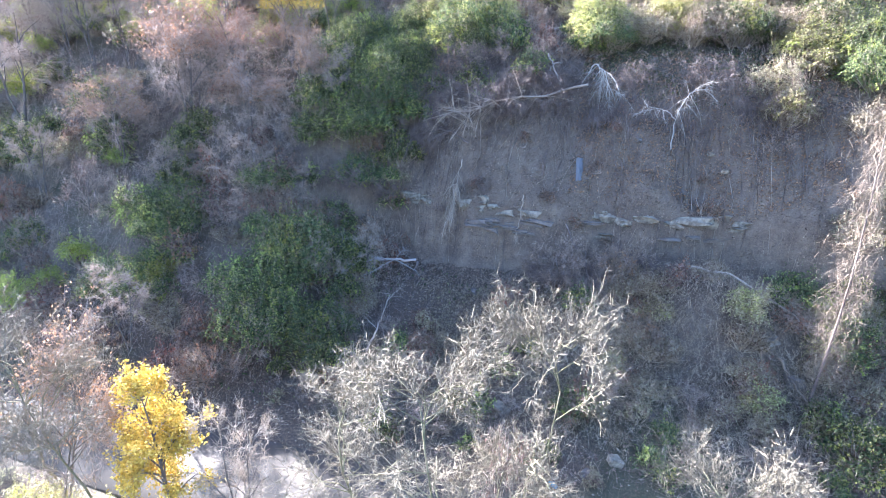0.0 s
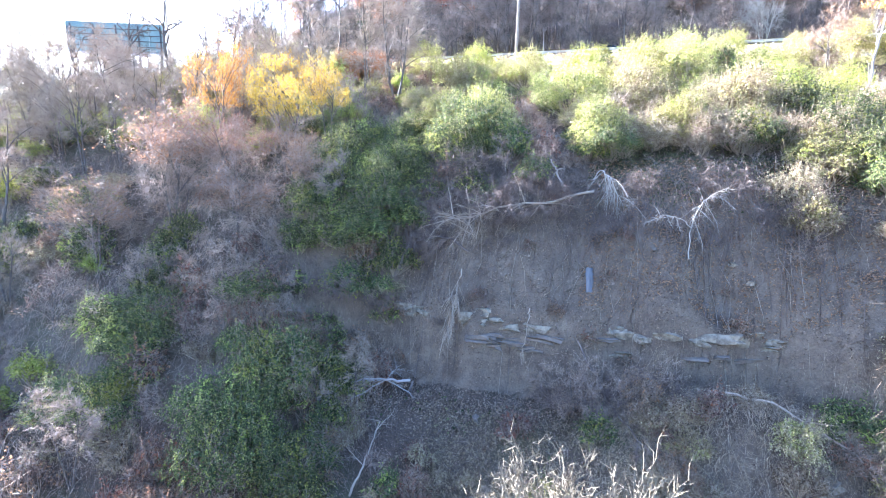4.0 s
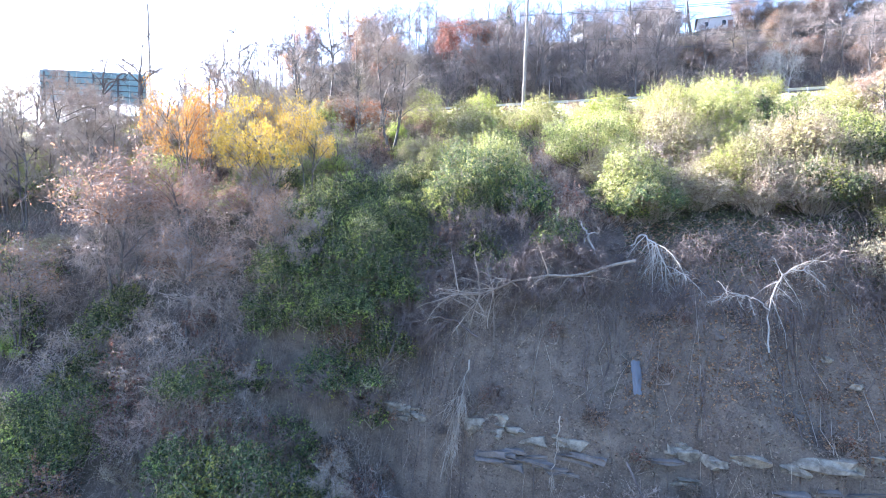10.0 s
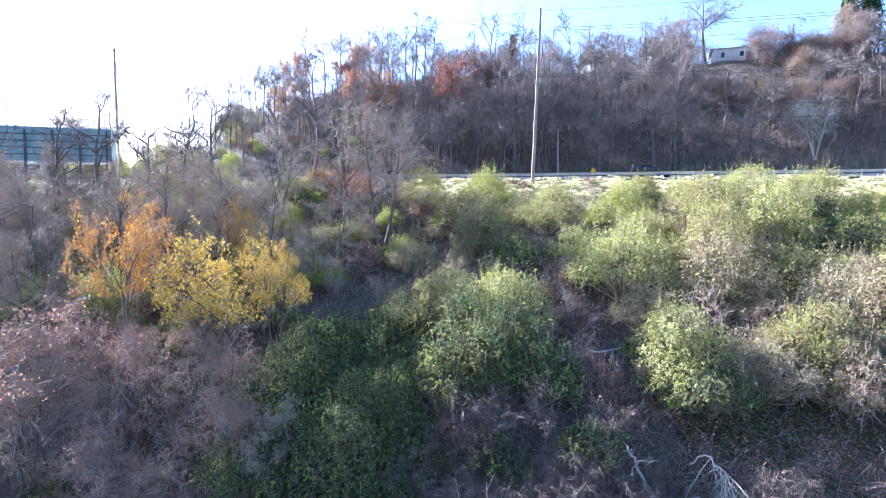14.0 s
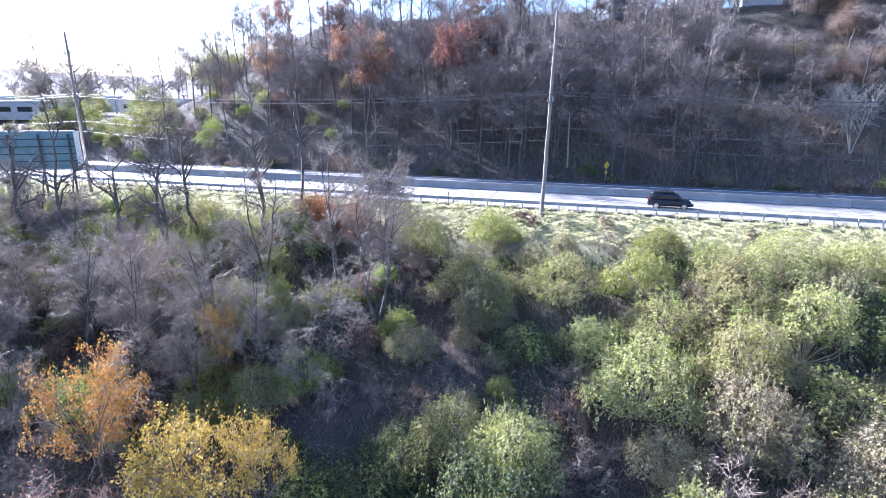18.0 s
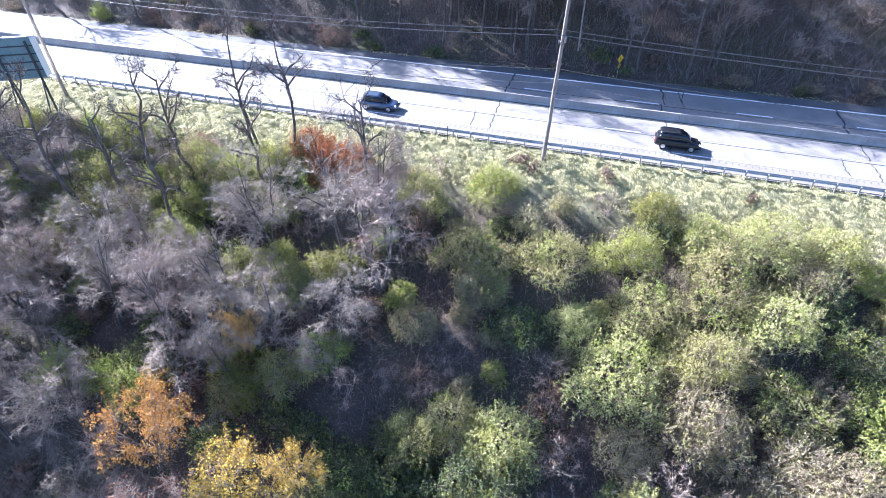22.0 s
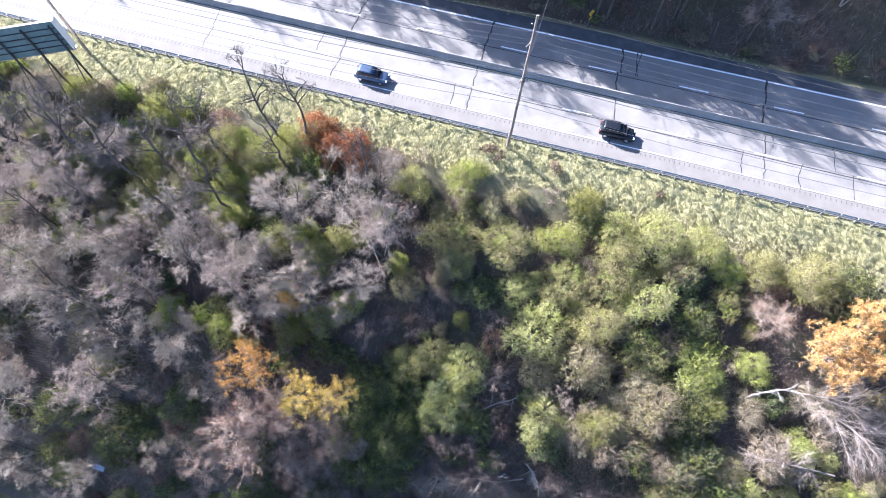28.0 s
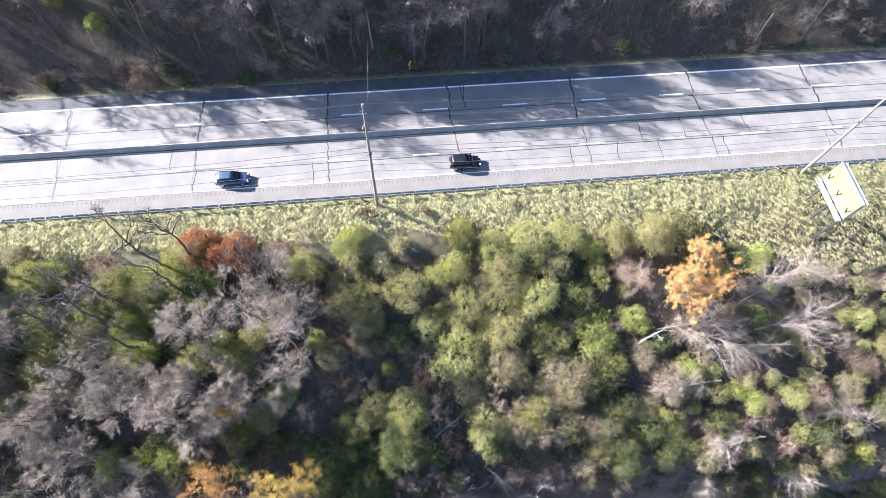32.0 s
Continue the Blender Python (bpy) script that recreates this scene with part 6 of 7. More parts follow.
root_beard(4200, 49)
scattered("slide_leaves", 15000, (-3, 16, 41.5, 51), 57, "copper_leaf", 0.09, "copper-brown leaves spilled down the slide")
scattered("slide_ivy", 9000, (-3, 18, 46, 53), 59, "green_leaf", 0.12, "low dull green creepers under the hanging bushes", keep=lambda x, y: wavy(x, y, 2.2, 5.0) > -0.2, lift=0.12)
scattered("slide_straw", 800, (0, 16, 42.5, 50), 60, "tan_twig", 0.7, "wisps of dry straw on the slide", True, lambda x, y: wavy(x, y, 1.6, 8.0) > 0.15, up=0.2)
for i in range(18):
    KIND[rnd.choice(("dead", "tangle", "dead"))](rnd.uniform(-17, 11), rnd.uniform(40.5, 44), rnd.uniform(0.5, 0.9), rnd, tilt=(rnd.uniform(20, 45), 0))


def fallen_tree(path, r, seed, label, twigs=260, spread=0.9, material="pale_bark", name="fallen_tree", branches=9, blen=1.8, droop=0.2, fine=0.024):
    """A dead trunk along a path, with broken limbs and fine twigs."""
    rng = np.random.default_rng(seed)
    path = np.array(path, float)
    base = Vector(path[0])
    t = np.linspace(0, 1, 14)
    seg = np.linspace(0, 1, len(path))
    p = np.stack([np.interp(t, seg, path[:, i]) for i in range(3)], 1) - path[0]
    p[1:-1] += rng.normal(0, 0.06, (12, 3))
    th = thing(name, Matrix.Translation(base), label, "dead tree")
    part("trunk", mesh_np("trunk", *tube(p, np.linspace(r, r * 0.35, 14), 7), M[material], True), th)
    limbs = []
    for k in range(branches):
        a = p[rng.integers(4, 14)]
        axis = p[-1] - p[0]
        axis /= np.linalg.norm(axis)
        d = axis * 0.7 + rng.normal(0, spread * 0.6, 3) - (0, 0, droop)
        d /= np.linalg.norm(d)
        L = blen * rng.uniform(0.5, 1.2)
        pts = np.array([a + d * L * q + rng.normal(0, 0.06, 3) * q - np.array([0, 0, droop * 0.6]) * L * q * q for q in np.linspace(0, 1, 5)])
        limbs.append((pts, np.linspace(r * 0.4, 0.012, 5)))
        part("limb", mesh_np("limb", *tube(pts, np.linspace(r * 0.4, 0.012, 5), 4), M[material]), th)
    (tv, tf), _ = twigs_from(rng, limbs, twigs, blen * 0.55, fine, droop, spread)
    part("twig_spray", mesh_np("twig_spray", tv, tf, M[material]), th)
    return th


def lifted(points, up):
    return [(x, y, on_ground(x, y) + up) for x, y in points]


fallen_tree([(-2.4, 46.0, -16.4), (-5.5, 44.8, -17.2), (-9.1, 44.2, -17.6), (-10.9, 43.0, -18.3), (-13.3, 43.2, -18.7)], 0.10, 61, "grey fallen tree lying along the cliff edge with bare limbs", 1100, material="twig", branches=30, blen=2.6, spread=1.7, fine=0.015)
fallen_tree([(-8.8, 44.6, -18.4), (-9.8, 43.4, -17.4), (-11.4, 42.6, -18.9)], 0.06, 84, "broken grey limb forked off the fallen tree", 260, material="twig", branches=8, blen=1.8, fine=0.015)
fallen_tree([(-4.6, 46.0, -16.4), (-5.0, 45.6, -15.2), (-5.4, 45.3, -14.4)], 0.10, 85, "splintered grey stump standing on the cliff edge", 60, material="grey_wood", name="snag", branches=3, blen=0.8)
fallen_tree([(-11.2, 42.4, -20.9), (-12.6, 42.8, -20.0), (-14.6, 43.2, -20.2), (-17.3, 42.8, -20.9)], 0.08, 62, "arching fallen branch hanging over the cliff", 1100, material="root", branches=22, blen=2.6, droop=0.5, fine=0.018)
fallen_tree([(-2.6, 47.7, -15.6), (-2.1, 47.2, -14.9), (-1.3, 46.8, -15.3), (-0.8, 46.2, -16.6), (-0.6, 45.6, -18.0)], 0.055, 63, "bleached drooping dead tree with pale trailing twigs", 900, material="bone", branches=30, blen=2.7, droop=0.75, spread=1.3, fine=0.014)
fallen_tree([(4.1, 43.0, -20.7), (4.2, 43.8, -18.9), (4.7, 44.6, -17.2), (5.4, 44.7, -16.5), (6.2, 44.6, -16.7)], 0.05, 64, "crooked pale snag rooted on the cliff edge", 380, material="pale_bark", branches=16, blen=1.8, droop=0.6, spread=1.3, fine=0.014)
fallen_tree([(4.2, 43.6, -18.6), (3.4, 43.7, -17.9), (2.6, 43.8, -17.9), (1.6, 43.6, -18.2)], 0.035, 86, "pale forked limb reaching off the crooked snag", 160, material="pale_bark", branches=8, blen=0.9, droop=0.2)
fallen_tree([(-11.6, 42.0, -22.2), (-11.7, 41.0, -23.6), (-11.6, 40.3, -24.9)], 0.05, 87, "small uprooted sapling hanging head down on the cliff", 420, material="twig", branches=18, blen=2.2, droop=0.9)
fallen_tree([(-6.2, 40.6, -24.4), (-6.3, 40.1, -26.0), (-6.6, 39.3, -27.8)], 0.045, 88, "thin pale root dangling past the rock band", 60, material="twig", branches=4, blen=0.8, droop=0.9)
fallen_tree(lifted([(-14.6, 39.4), (-14.5, 38.2), (-14.4, 36.9)], 0.3), 0.10, 89, "short crooked root lying down the bare slope", 40, material="root", branches=3, blen=0.7)
fallen_tree(lifted([(-2.8, 40.3), (-0.5, 37.0), (2.6, 33.0)], 0.9), 0.06, 65, "slender grey trunk leaning down the debris", 300, material="root", branches=5, blen=1.4)
fallen_tree(lifted([(-14.2, 37.8), (-17.0, 37.2), (-19.6, 36.5)], 1.5), 0.11, 66, "pale fallen log with a spray of branches below the cliff", 320, material="grey_wood", branches=14, blen=2.6)
fallen_tree(lifted([(-15.0, 29.7), (-15.2, 32.5), (-15.4, 35.1)], 0.8), 0.08, 67, "thin dead pole leaning against the slope", 60, material="twig", branches=3)
fallen_tree(lifted([(9.3, 36.2), (9.9, 34.0), (10.6, 31.6)], 0.5), 0.14, 68, "broken brown trunk lying down the debris mound", 160, material="vine", branches=4, blen=1.2)
fallen_tree(lifted([(11.2, 33.8), (12.2, 32.2), (13.4, 30.6)], 0.4), 0.10, 69, "short broken log at the foot of the mound", 120, material="vine", branches=3, blen=1.0)
fallen_tree(lifted([(6.0, 37.6), (8.6, 37.2), (12.0, 36.0), (14.0, 34.6)], 0.5), 0.09, 70, "fallen branch across the debris mound", 160, material="twig", branches=7)
FANS = [((22.5, 63.2, -7.4), (31.0, 63.6, -6.0), 5.0), ((26.9, 62.8, -7.6), (34.5, 59.6, -7.8), 5.2), ((33.0, 65.0, -5.6), (43.0, 69.2, -3.6), 5.5), ((31.0, 56.0, -10.4), (23.0, 55.4, -9.6), 3.2), ((39.5, 45.6, -16.6), (42.5, 42.4, -19.0), 3.4), ((53.4, 48.0, -13.8), (48.0, 50.4, -11.6), 3.6), ((36.5, 48.3, -13.4), (29.5, 47.6, -13.0), 3.0), ((28.9, 45.4, -16.8), (28.2, 43.0, -19.0), 3.0), ((36.0, 62.0, -7.2), (43.5, 62.8, -6.4), 5.0)]
for i, (a, b, long) in enumerate(FANS):
    mid = ((a[0] + b[0]) / 2, (a[1] + b[1]) / 2, (a[2] + b[2]) / 2 + 0.2)
    fallen_tree([a, mid, b], 0.1, 75 + i, "fallen tree with a pale fan of long bare limbs", 1500, spread=0.8, material="straw_twig", branches=26, blen=long, droop=0.03)
fallen_tree([(20.0, 61.8, on_ground(20.0, 61.8) - 0.2), (20.1, 61.7, on_ground(20.0, 61.8) + 4.5), (20.6, 61.6, on_ground(20.0, 61.8) + 9.0)], 0.15, 83, "tall broken snag standing among the bushes", 160, material="grey_wood", name="snag", branches=6, blen=1.3, droop=-0.3)
fallen_tree(lifted([(-13.5, 50.0), (-9.0, 52.5), (-5.0, 55.0)], 0.8), 0.12, 79, "thin fallen trunk in the gap between bushes", 180, material="grey_wood", branches=7)


def draped_tree(base, top, seed):
    """A leaning trunk hung with a curtain of dry vines."""
    rng = np.random.default_rng(seed)
    base, top = np.array(base, float), np.array(top, float)
    th = thing("vine_draped_tree", Matrix.Translation(base), "leaning dead tree hung with a curtain of dry tan vines", "dead tree")
    t = np.linspace(0, 1, 10)
    p = np.outer(t, top - base) + np.stack([0.3 * np.sin(4 * t), 0.2 * np.cos(3 * t), 0 * t], 1)
    part("trunk", mesh_np("trunk", *tube(p, np.linspace(0.08, 0.03, 10), 7), M["root"], True), th)
    n = 2600
    q = rng.random(n) ** 0.8
    c = np.stack([np.interp(q, t, p[:, i]) for i in range(3)], 1) + rng.normal(0, 0.5, (n, 3)) * (1, 1, 0.5)
    d = rng.normal(0, 0.5, (n, 3)) - (0, 0, 0.7)
    mid = c + d * rng.uniform(0.25, 0.9, n)[:, None]
    end = mid + (d + rng.normal(0, 0.7, (n, 3))) * rng.uniform(0.2, 0.7, n)[:, None]
    (v1, f1), (v2, f2) = twig_strips(c, mid, np.full(n, 0.018), rng), twig_strips(mid, end, np.full(n, 0.014), rng)
    v, f = np.concatenate([v1, v2]), np.concatenate([f1, f2 + len(v1)])
    part("vine_curtain", mesh_np("vine_curtain", v, f, M["vine"]), th, "dry tan vines")
    return th


draped_tree((12.6, 31.6, on_ground(12.6, 31.6) - 0.3), (13.4, 33.5, -16.0), 81)


def crumpled(name, x, y, w, d, color, label, category):
    """A thrown-away sheet, folded and creased."""
    rng = np.random.default_rng(int(abs(x) * 10))
    g = np.linspace(-0.5, 0.5, 9)
    gx, gy = np.meshgrid(g * w, g * d, indexing="ij")
    gz = 0.12 + rng.uniform(0, 0.16, gx.shape) * (1 - (2 * np.abs(gx) / w) ** 2)
    v = np.stack([gx + rng.normal(0, 0.03, gx.shape), gy + rng.normal(0, 0.03, gx.shape), gz], -1).reshape(-1, 3)
    i, j = np.meshgrid(np.arange(8), np.arange(8), indexing="ij")
    top = np.stack([i * 9 + j, (i + 1) * 9 + j, (i + 1) * 9 + j + 1, i * 9 + j + 1], -1).reshape(-1, 4)
    ob = new(name, mesh_np(name, np.concatenate([v, v - (0, 0, 0.03)]), np.concatenate([top, top[:, ::-1] + 81]), plain(name + "_plastic", color, 0.5)))
    ob.matrix_basis = Matrix.Translation((x, y, on_ground(x, y)))
    return tagged(ob, label, category)


crumpled("blue_tarp", -1.2, 23.9, 0.5, 0.35, (0.02, 0.14, 0.22), "crumpled scrap of blue tarpaulin beside the lower road", "tarp")
crumpled("plastic_sheet", -62.7, 30.4, 1.8, 1.1, (0.55, 0.60, 0.64), "bluish-white plastic sheet dumped among the trees", "litter")
blue = crumpled("blue_sheet", -2.3, 42.7, 0.5, 1.9, (0.125, 0.125, 0.13), "faded blue-grey plastic sheet caught on the bare slide", "litter")
blue.rotation_euler = (radians(55), 0, radians(8))
KIND["pale"](-62.6, 78.8, 1.9, rnd)


# ---- roadside furniture ----
sign = thing("warning_sign", pose(-8.9, 104.9, -0.15, 0, 0, 52), "yellow diamond curve-warning sign with a small plate below", "road sign")
part("post", box("post", 0.06, 0.06, 2.9, M["galvanised"], 0.006, (0, 0.05, 1.45)), sign)
part("panel", box("panel", 0.82, 0.025, 0.82, M["sign_yellow"], 0.02), sign, m=pose(0, 0, 2.55, 0, 45, 0))
part("plate", box("plate", 0.5, 0.025, 0.42, M["sign_yellow"], 0.02, (0, 0, 1.62)), sign)
arrow = np.array([(0.10, -0.02, 2.2), (0.10, -0.02, 2.45), (-0.06, -0.02, 2.55), (-0.06, -0.02, 2.75)])
part("arrow", mesh_np("arrow", *tube(arrow, (0.045, 0.045, 0.045, 0.045), 4), M["sign_black"]), sign)
part("lettering_bar", box("lettering_bar", 0.32, 0.01, 0.09, M["sign_black"], 0, (0, -0.017, 1.66)), sign)

marker = thing("delineator_post", Matrix.Translation((-25.2, 82.6, -0.35)), "thin dark delineator post standing behind the guard rail", "marker post")
part("post", box("post", 0.06, 0.05, 1.7, M["dark_steel"], 0.006, (0, 0, 0.85)), marker)
part("reflector", box("reflector", 0.11, 0.02, 0.32, M["dark_steel"], 0.006, (0, -0.036, 1.65)), marker, "dark reflector plate")


def billboard(m, width, high, low, label, back="teal_panel", face="white_panel", posts=5, gap=0.12, end=0.5, lamps=3):
    """Local x along the face, the face looks to -y; z up from the ground."""
    b = thing("billboard", m, label, "billboard")
    n = 6
    pw = width / n
    pm = box("face_panel", pw - 0.02, 0.05, high, M[face], 0.006)
    bmm = box("back_panel", pw - 0.03, 0.04, high - 0.04, M[back], 0.006)
    for i in range(n):
        x = -width / 2 + pw * (i + 0.5)
        part("face_panel", pm, b, m=Matrix.Translation((x, 0, low + high / 2)))
        part("back_panel", bmm, b, m=Matrix.Translation((x, gap, low + high / 2)))
    for z in (low - 0.06, low + high + 0.06):
        part("trim", box("trim", width + 0.24, 0.24, 0.12, M["galvanised"], 0.01), b, m=Matrix.Translation((0, 0.05, z)))
    for x in (-width / 2 - 0.06, width / 2 + 0.06):
        part("trim", box("trim", 0.12, end, high, M["white_panel"], 0.01), b, m=Matrix.Translation((x, 0.35 - end / 2, low + high / 2)))
    for k in range(1, 5):
        part("stringer", box("stringer", width, 0.09, 0.12, M["dark_steel"], 0.01), b, m=Matrix.Translation((0, gap + 0.08, low + high * k / 5)))
    for i in range(posts):
        x = -width / 2 + 0.6 + (width - 1.2) * i / (posts - 1)
        part("post", box("post", 0.2, 0.22, low + high + 1.2, M["dark_steel"], 0.012, (0, 0, (low + high + 1.2) / 2 - 1.5)), b, m=Matrix.Translation((x, gap + 0.26, 0)))
        part("brace", box("brace", 0.12, 0.12, low + high * 0.75, M["dark_steel"], 0.01), b, m=pose(x, 1.35, (low + high * 0.7) / 2 - 0.2, 26, 0, 0))
    deck = part("catwalk", box("catwalk", width + 0.3, 0.7, 0.05, M["galvanised"], 0.008), b, m=Matrix.Translation((0, -0.62, low - 0.25)))
    for y in (-0.3, 0.3):
        part("rail_edge", box("rail_edge", width + 0.3, 0.05, 0.12, M["galvanised"], 0.006, (0, y, 0.06)), deck)
    for x in (-width / 3, 0, width / 3)[:lamps]:
        part("lamp_arm", box("lamp_arm", 0.05, 1.0, 0.05, M["dark_steel"], 0.006, (0, -1.2, low - 0.2)), b, m=Matrix.Translation((x, 0, 0)))
        part("floodlight", box("floodlight", 0.34, 0.22, 0.16, M["dark_steel"], 0.02, (0, -1.75, low - 0.12)), b, m=Matrix.Translation((x, 0, 0)))
    return b


billboard(pose(-79.1, 75.5, on_ground(-79, 75.5), 0, 0, 209.2), 14.4, 4.5, 2.7 - on_ground(-79, 75.5), "large billboard seen from its teal panelled back on dark steel posts", end=1.3)
billboard(pose(45.95, 76.3, on_ground(46, 76.3), 0, 0, -88), 6.4, 3.7, 3.3 - on_ground(46, 76.3), "small billboard with blank cream face beside the grass bank", back="white_panel", face="cream_panel", posts=3, gap=0.62, end=0.1, lamps=1)


# ---- cars ----
def loft(name, sections, material, ring, close=True):
    """Skin over rounded cross-sections: each (x, half width, bottom, top, squareness)."""
    vs, n = [], ring
    for x, w, z0, z1, e in sections:
        for i in range(n):
            a = 2 * math.pi * i / n
            c, s_ = math.cos(a), math.sin(a)
            vs.append((x, w * math.copysign(abs(c) ** e, c), (z0 + z1) / 2 + (z1 - z0) / 2 * math.copysign(abs(s_) ** e, s_)))
    me = bpy.data.meshes.new(name)
    f = [(k * n + i, k * n + (i + 1) % n, (k + 1) * n + (i + 1) % n, (k + 1) * n + i) for k in range(len(sections) - 1) for i in range(n)]
    f += [tuple(range(n))[::-1], tuple((len(sections) - 1) * n + i for i in range(n))]
    me.from_pydata(vs, [], f)
    me.polygons.foreach_set("use_smooth", np.ones(len(f), dtype=bool))
    me.materials.append(M[material])
    return me


M["car_blue"] = plain("slate_blue_car_paint", (0.10, 0.14, 0.21), 0.25, 0.5)
M["car_black"] = plain("black_car_paint", (0.018, 0.02, 0.024), 0.22, 0.3)
M["car_glass"] = plain("tinted_car_glass", (0.012, 0.015, 0.02), 0.05)
M["tyre"] = plain("tyre_rubber", (0.02, 0.02, 0.02), 0.85)
M["rim"] = plain("alloy_rim", (0.55, 0.56, 0.58), 0.3, 0.9)
M["lamp_clear"] = plain("clear_lamp_lens", (0.75, 0.77, 0.80), 0.1)
M["lamp_red"] = plain("red_lamp_lens", (0.35, 0.02, 0.02), 0.2)


def car(x, y, paint, length, high, boxy, label):
    c = thing("car", Matrix.Translation((x, y, 0.065)), label, "car", "cars on the highway")
    L, W = length / 2, 0.92
    hood = 0.98 if boxy else 0.92
    part("body", loft("body", [(-L, 0.74, 0.42, hood - 0.05, 0.5), (-L + 0.12, 0.86, 0.30, hood + 0.04, 0.4), (-L + 0.8, W, 0.26, hood + 0.06, 0.35), (0, W, 0.26, hood + 0.04, 0.35), (L - 1.2, W, 0.26, hood, 0.38), (L - 0.4, 0.88, 0.28, hood - 0.12, 0.42), (L - 0.08, 0.78, 0.32, hood - 0.26, 0.5), (L, 0.66, 0.40, hood - 0.36, 0.55)], paint, 24), c)
    rear = -L + (0.10 if boxy else 0.25)
    part("window_band", loft("window_band", [(rear, 0.74, hood - 0.1, hood + 0.10, 0.45), (rear + 0.45, 0.77, hood - 0.1, high - 0.10, 0.4), (0.2, 0.77, hood - 0.1, high - 0.06, 0.38), (0.75, 0.74, hood - 0.1, high - 0.28, 0.42), (1.25, 0.70, hood - 0.1, hood + 0.05, 0.5)], "car_glass", 20), c, "dark tinted windows")
    part("roof", loft("roof", [(rear + 0.25, 0.60, high - 0.26, high - 0.05, 0.5), (rear + 0.6, 0.68, high - 0.12, high, 0.5), (-0.2, 0.69, high - 0.11, high + 0.02, 0.5), (0.35, 0.64, high - 0.15, high - 0.04, 0.5)], paint, 16), c)
    for s_ in (-1, 1):
        part("roof_rail", box("roof_rail", length * 0.38, 0.04, 0.04, M["dark_steel"], 0.01), c, m=Matrix.Translation((rear + 1.2, 0.58 * s_, high + 0.03)))
        part("mirror", box("mirror", 0.14, 0.22, 0.15, M[paint], 0.03), c, m=Matrix.Translation((0.85, 1.0 * s_, hood + 0.08)))
        part("headlight", box("headlight", 0.22, 0.34, 0.14, M["lamp_clear"], 0.03), c, m=pose(L - 0.17, 0.58 * s_, hood - 0.26, 0, 0, -22 * s_))
        part("tail_light", box("tail_light", 0.12, 0.22, 0.26, M["lamp_red"], 0.02), c, m=Matrix.Translation((-L + 0.06, 0.68 * s_, hood - 0.10)))
        for px in (-L + 0.86, L - 0.92):
            wheel_v = np.array([(0, y_, 0) for y_ in (-0.11, -0.10, 0.0, 0.10, 0.11)], float)
            w_ = part("wheel", mesh_np("wheel", *tube(wheel_v, (0.26, 0.335, 0.345, 0.335, 0.26), 18), M["tyre"], True), c, m=Matrix.Translation((px, 0.84 * s_, 0.34)))
            part("rim", loft_disc("rim", 0.24), w_, m=Matrix.Translation((0, 0.105 * s_, 0)))
    part("bumper", box("bumper", 0.14, 1.5, 0.22, M["dark_steel"], 0.04), c, m=Matrix.Translation((L - 0.08, 0, 0.44)))
    part("number_plate", box("number_plate", 0.02, 0.32, 0.15, M["white_line"], 0.004), c, m=Matrix.Translation((-L - 0.01, 0, 0.72)))
    return c


def loft_disc(name, r):
    bm = bmesh.new()
    bmesh.ops.create_cone(bm, cap_ends=True, segments=12, radius1=r, radius2=r * 0.9, depth=0.04, matrix=pose(0, 0, 0, 90, 0, 0))
    return bm_mesh(name, bm, M["rim"])


car(-34.8, 87.5, "car_blue", 4.6, 1.62, False, "slate-blue estate car driving on the sunlit lane")
car(-2.2, 87.6, "car_black", 4.5, 1.74, True, "black boxy off-road car driving on the sunlit lane")


# ---- houses on the hill ----
M["siding"] = surface("pale_siding", (0.50, 0.50, 0.48), (0.62, 0.62, 0.60), 0.6, 10.0, 0.8, bump=0.1, depth=0.01)
M["blue_siding"] = surface("blue_grey_siding", (0.13, 0.15, 0.16), (0.20, 0.22, 0.23), 0.6, 10.0, 0.8, bump=0.1, depth=0.01)
M["brick"] = surface("faded_brick", (0.22, 0.14, 0.11), (0.34, 0.235, 0.19), 1.0, 12.0, 0.9, bump=0.3, depth=0.01)
M["shingle"] = surface("grey_shingle", (0.10, 0.10, 0.105), (0.18, 0.18, 0.185), 0.8, 12.0, 0.9, bump=0.4, depth=0.02)
M["window_glass"] = plain("house_window_glass", (0.03, 0.04, 0.05), 0.06)


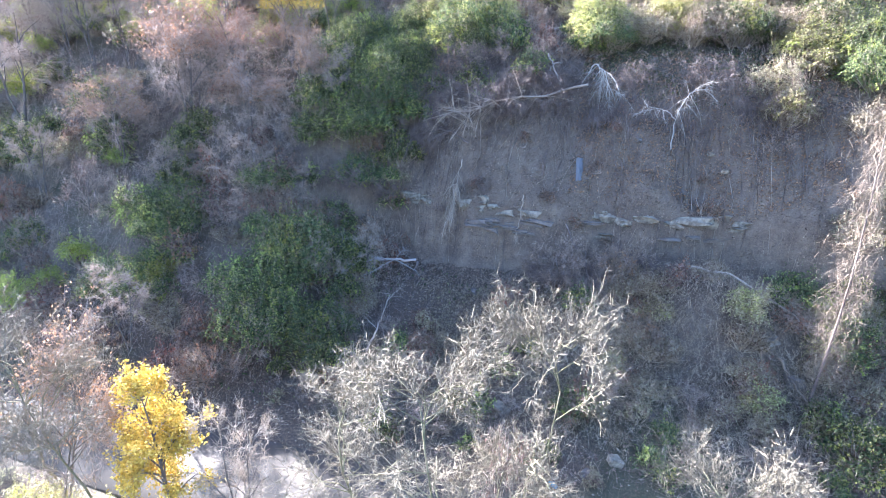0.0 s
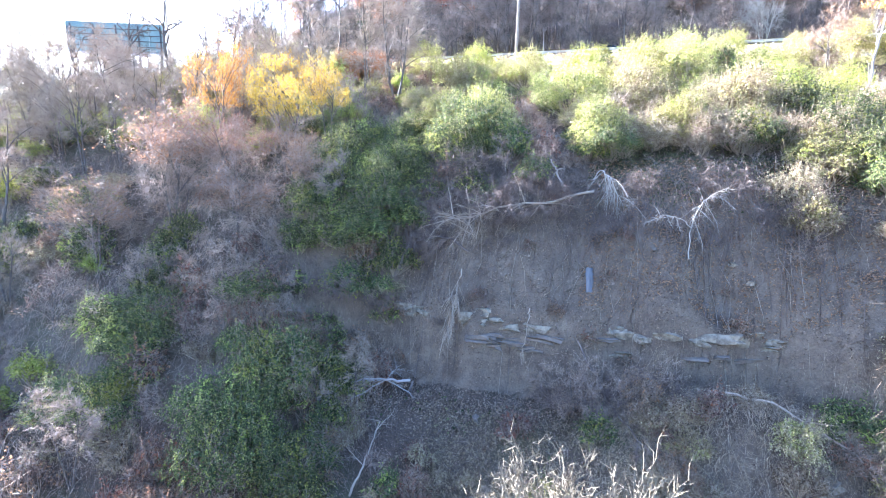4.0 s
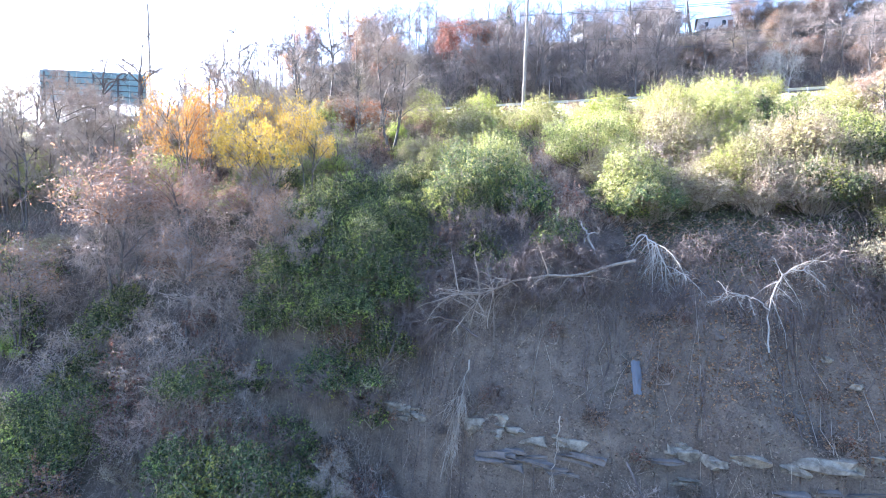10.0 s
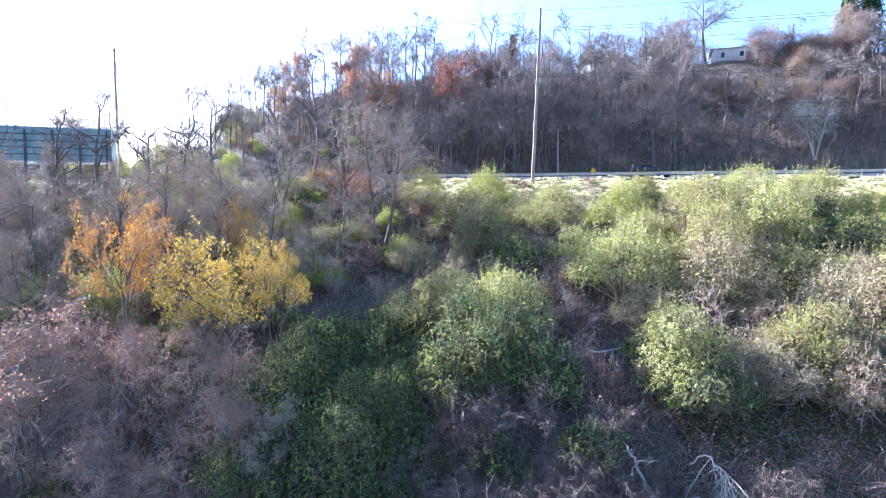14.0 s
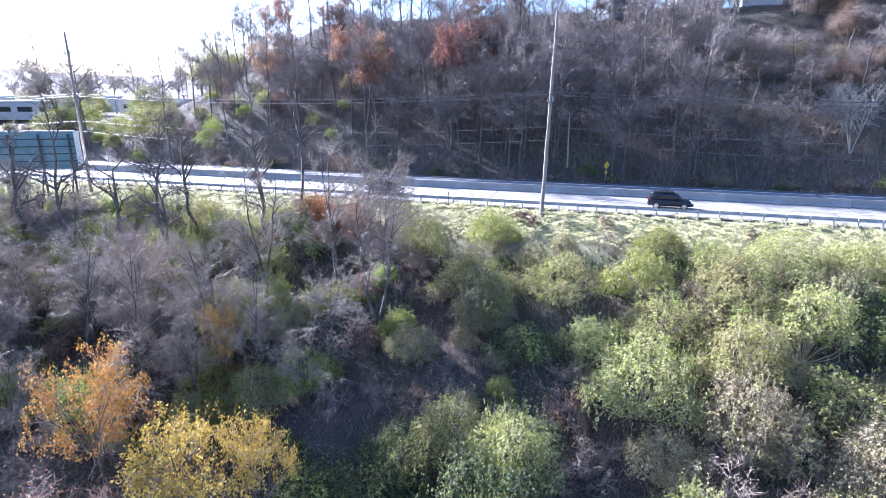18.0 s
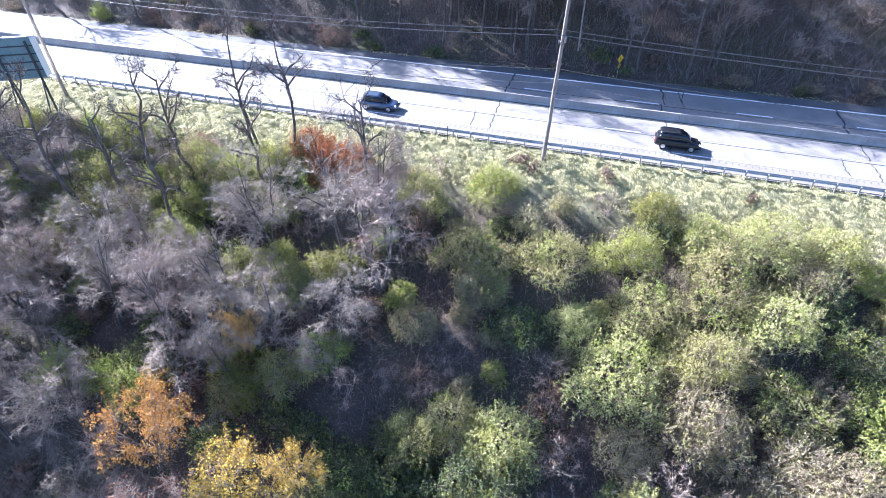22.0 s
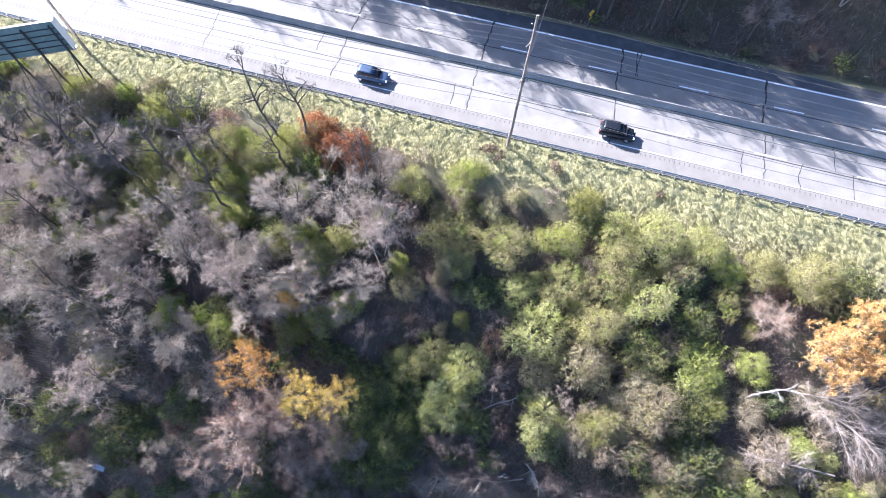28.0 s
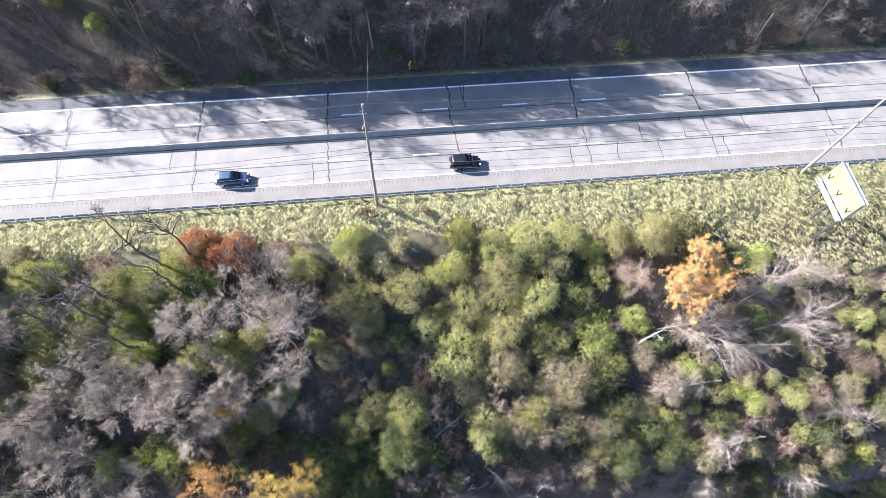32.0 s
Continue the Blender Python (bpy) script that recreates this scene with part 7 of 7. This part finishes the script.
def house(x, y, w, d, h, rise, turn, wall, label, base=None):
    z = on_ground(x, y) - 0.6 if base is None else base
    hs = thing("house", pose(x, y, z, 0, 0, turn), label, "house", "houses on the hill")
    part("wall", box("wall", w, d, h, M[wall], 0.02, (0, 0, h / 2)), hs)
    o = 0.4
    v = [(-w / 2 - o, -d / 2 - o, h), (w / 2 + o, -d / 2 - o, h), (w / 2 + o, d / 2 + o, h), (-w / 2 - o, d / 2 + o, h), (-w / 2 - o, 0, h + rise), (w / 2 + o, 0, h + rise)]
    bm = bmesh.new()
    bv = [bm.verts.new(c) for c in v]
    for f in ((0, 1, 5, 4), (2, 3, 4, 5), (0, 4, 3), (1, 2, 5), (3, 2, 1, 0)):
        bm.faces.new([bv[i] for i in f])
    roof = part("roof", bm_mesh("roof", bm, M["shingle"]), hs)
    part("chimney", box("chimney", 0.6, 0.6, 1.4, M["brick"], 0.02), roof, m=Matrix.Translation((w * 0.28, 0.3, h + rise * 0.9)))
    n = max(2, int(w / 3))
    for lv in range(max(1, int(h / 2.7))):
        for i in range(n):
            wx = -w / 2 + w * (i + 0.5) / n
            win = part("window", box("window", 1.0, 0.08, 1.3, M["white_line"], 0.01), hs, m=Matrix.Translation((wx, -d / 2 - 0.03, 1.6 + 2.7 * lv)))
            part("pane", box("pane", 0.82, 0.03, 1.12, M["window_glass"]), win, m=Matrix.Translation((0, -0.04, 0)))
    part("door", box("door", 0.95, 0.07, 2.05, M["brick"], 0.01), hs, m=Matrix.Translation((w * 0.1 + 0.2, -d / 2 - 0.02, 1.03)))


house(-8.3, 148.0, 9.0, 8.0, 2.8, 2.6, 30, "blue_siding", "small blue-grey house with a shingled gable roof on the hilltop")
house(20.5, 157.0, 11.0, 8.0, 3.0, 1.2, -4, "siding", "long pale house with a low roof on the hilltop")
house(38.5, 156.0, 8.0, 7.0, 3.2, 2.0, -14, "brick", "faded brick house with white windows on the hilltop")
house(6.0, 158.0, 9.0, 8.0, 5.4, 2.4, 8, "siding", "pale two-storey house among the trees on the hilltop")
for i, (x, y, w, d, h) in enumerate(((-178.0, 150.0, 34.0, 16.0, 5.0), (-215.0, 190.0, 40.0, 20.0, 6.0), (-160.0, 185.0, 22.0, 14.0, 5.0))):
    wb = thing("warehouse", pose(x, y, on_ground(x, y) - 0.4, 0, 0, 18), "low pale flat-roofed commercial building beyond the bend", "building", "buildings beyond the bend")
    part("wall", box("wall", w, d, h, M["siding"], 0.03, (0, 0, h / 2)), wb)
    part("roof", box("roof", w + 0.6, d + 0.6, 0.4, M["white_line"], 0.03, (0, 0, h + 0.2)), wb)
    for k in range(5):
        part("window", box("window", w / 8, 0.08, 1.4, M["window_glass"], 0.01), wb, m=Matrix.Translation((w * (k - 2) / 5.5, -d / 2 - 0.03, h * 0.6)))
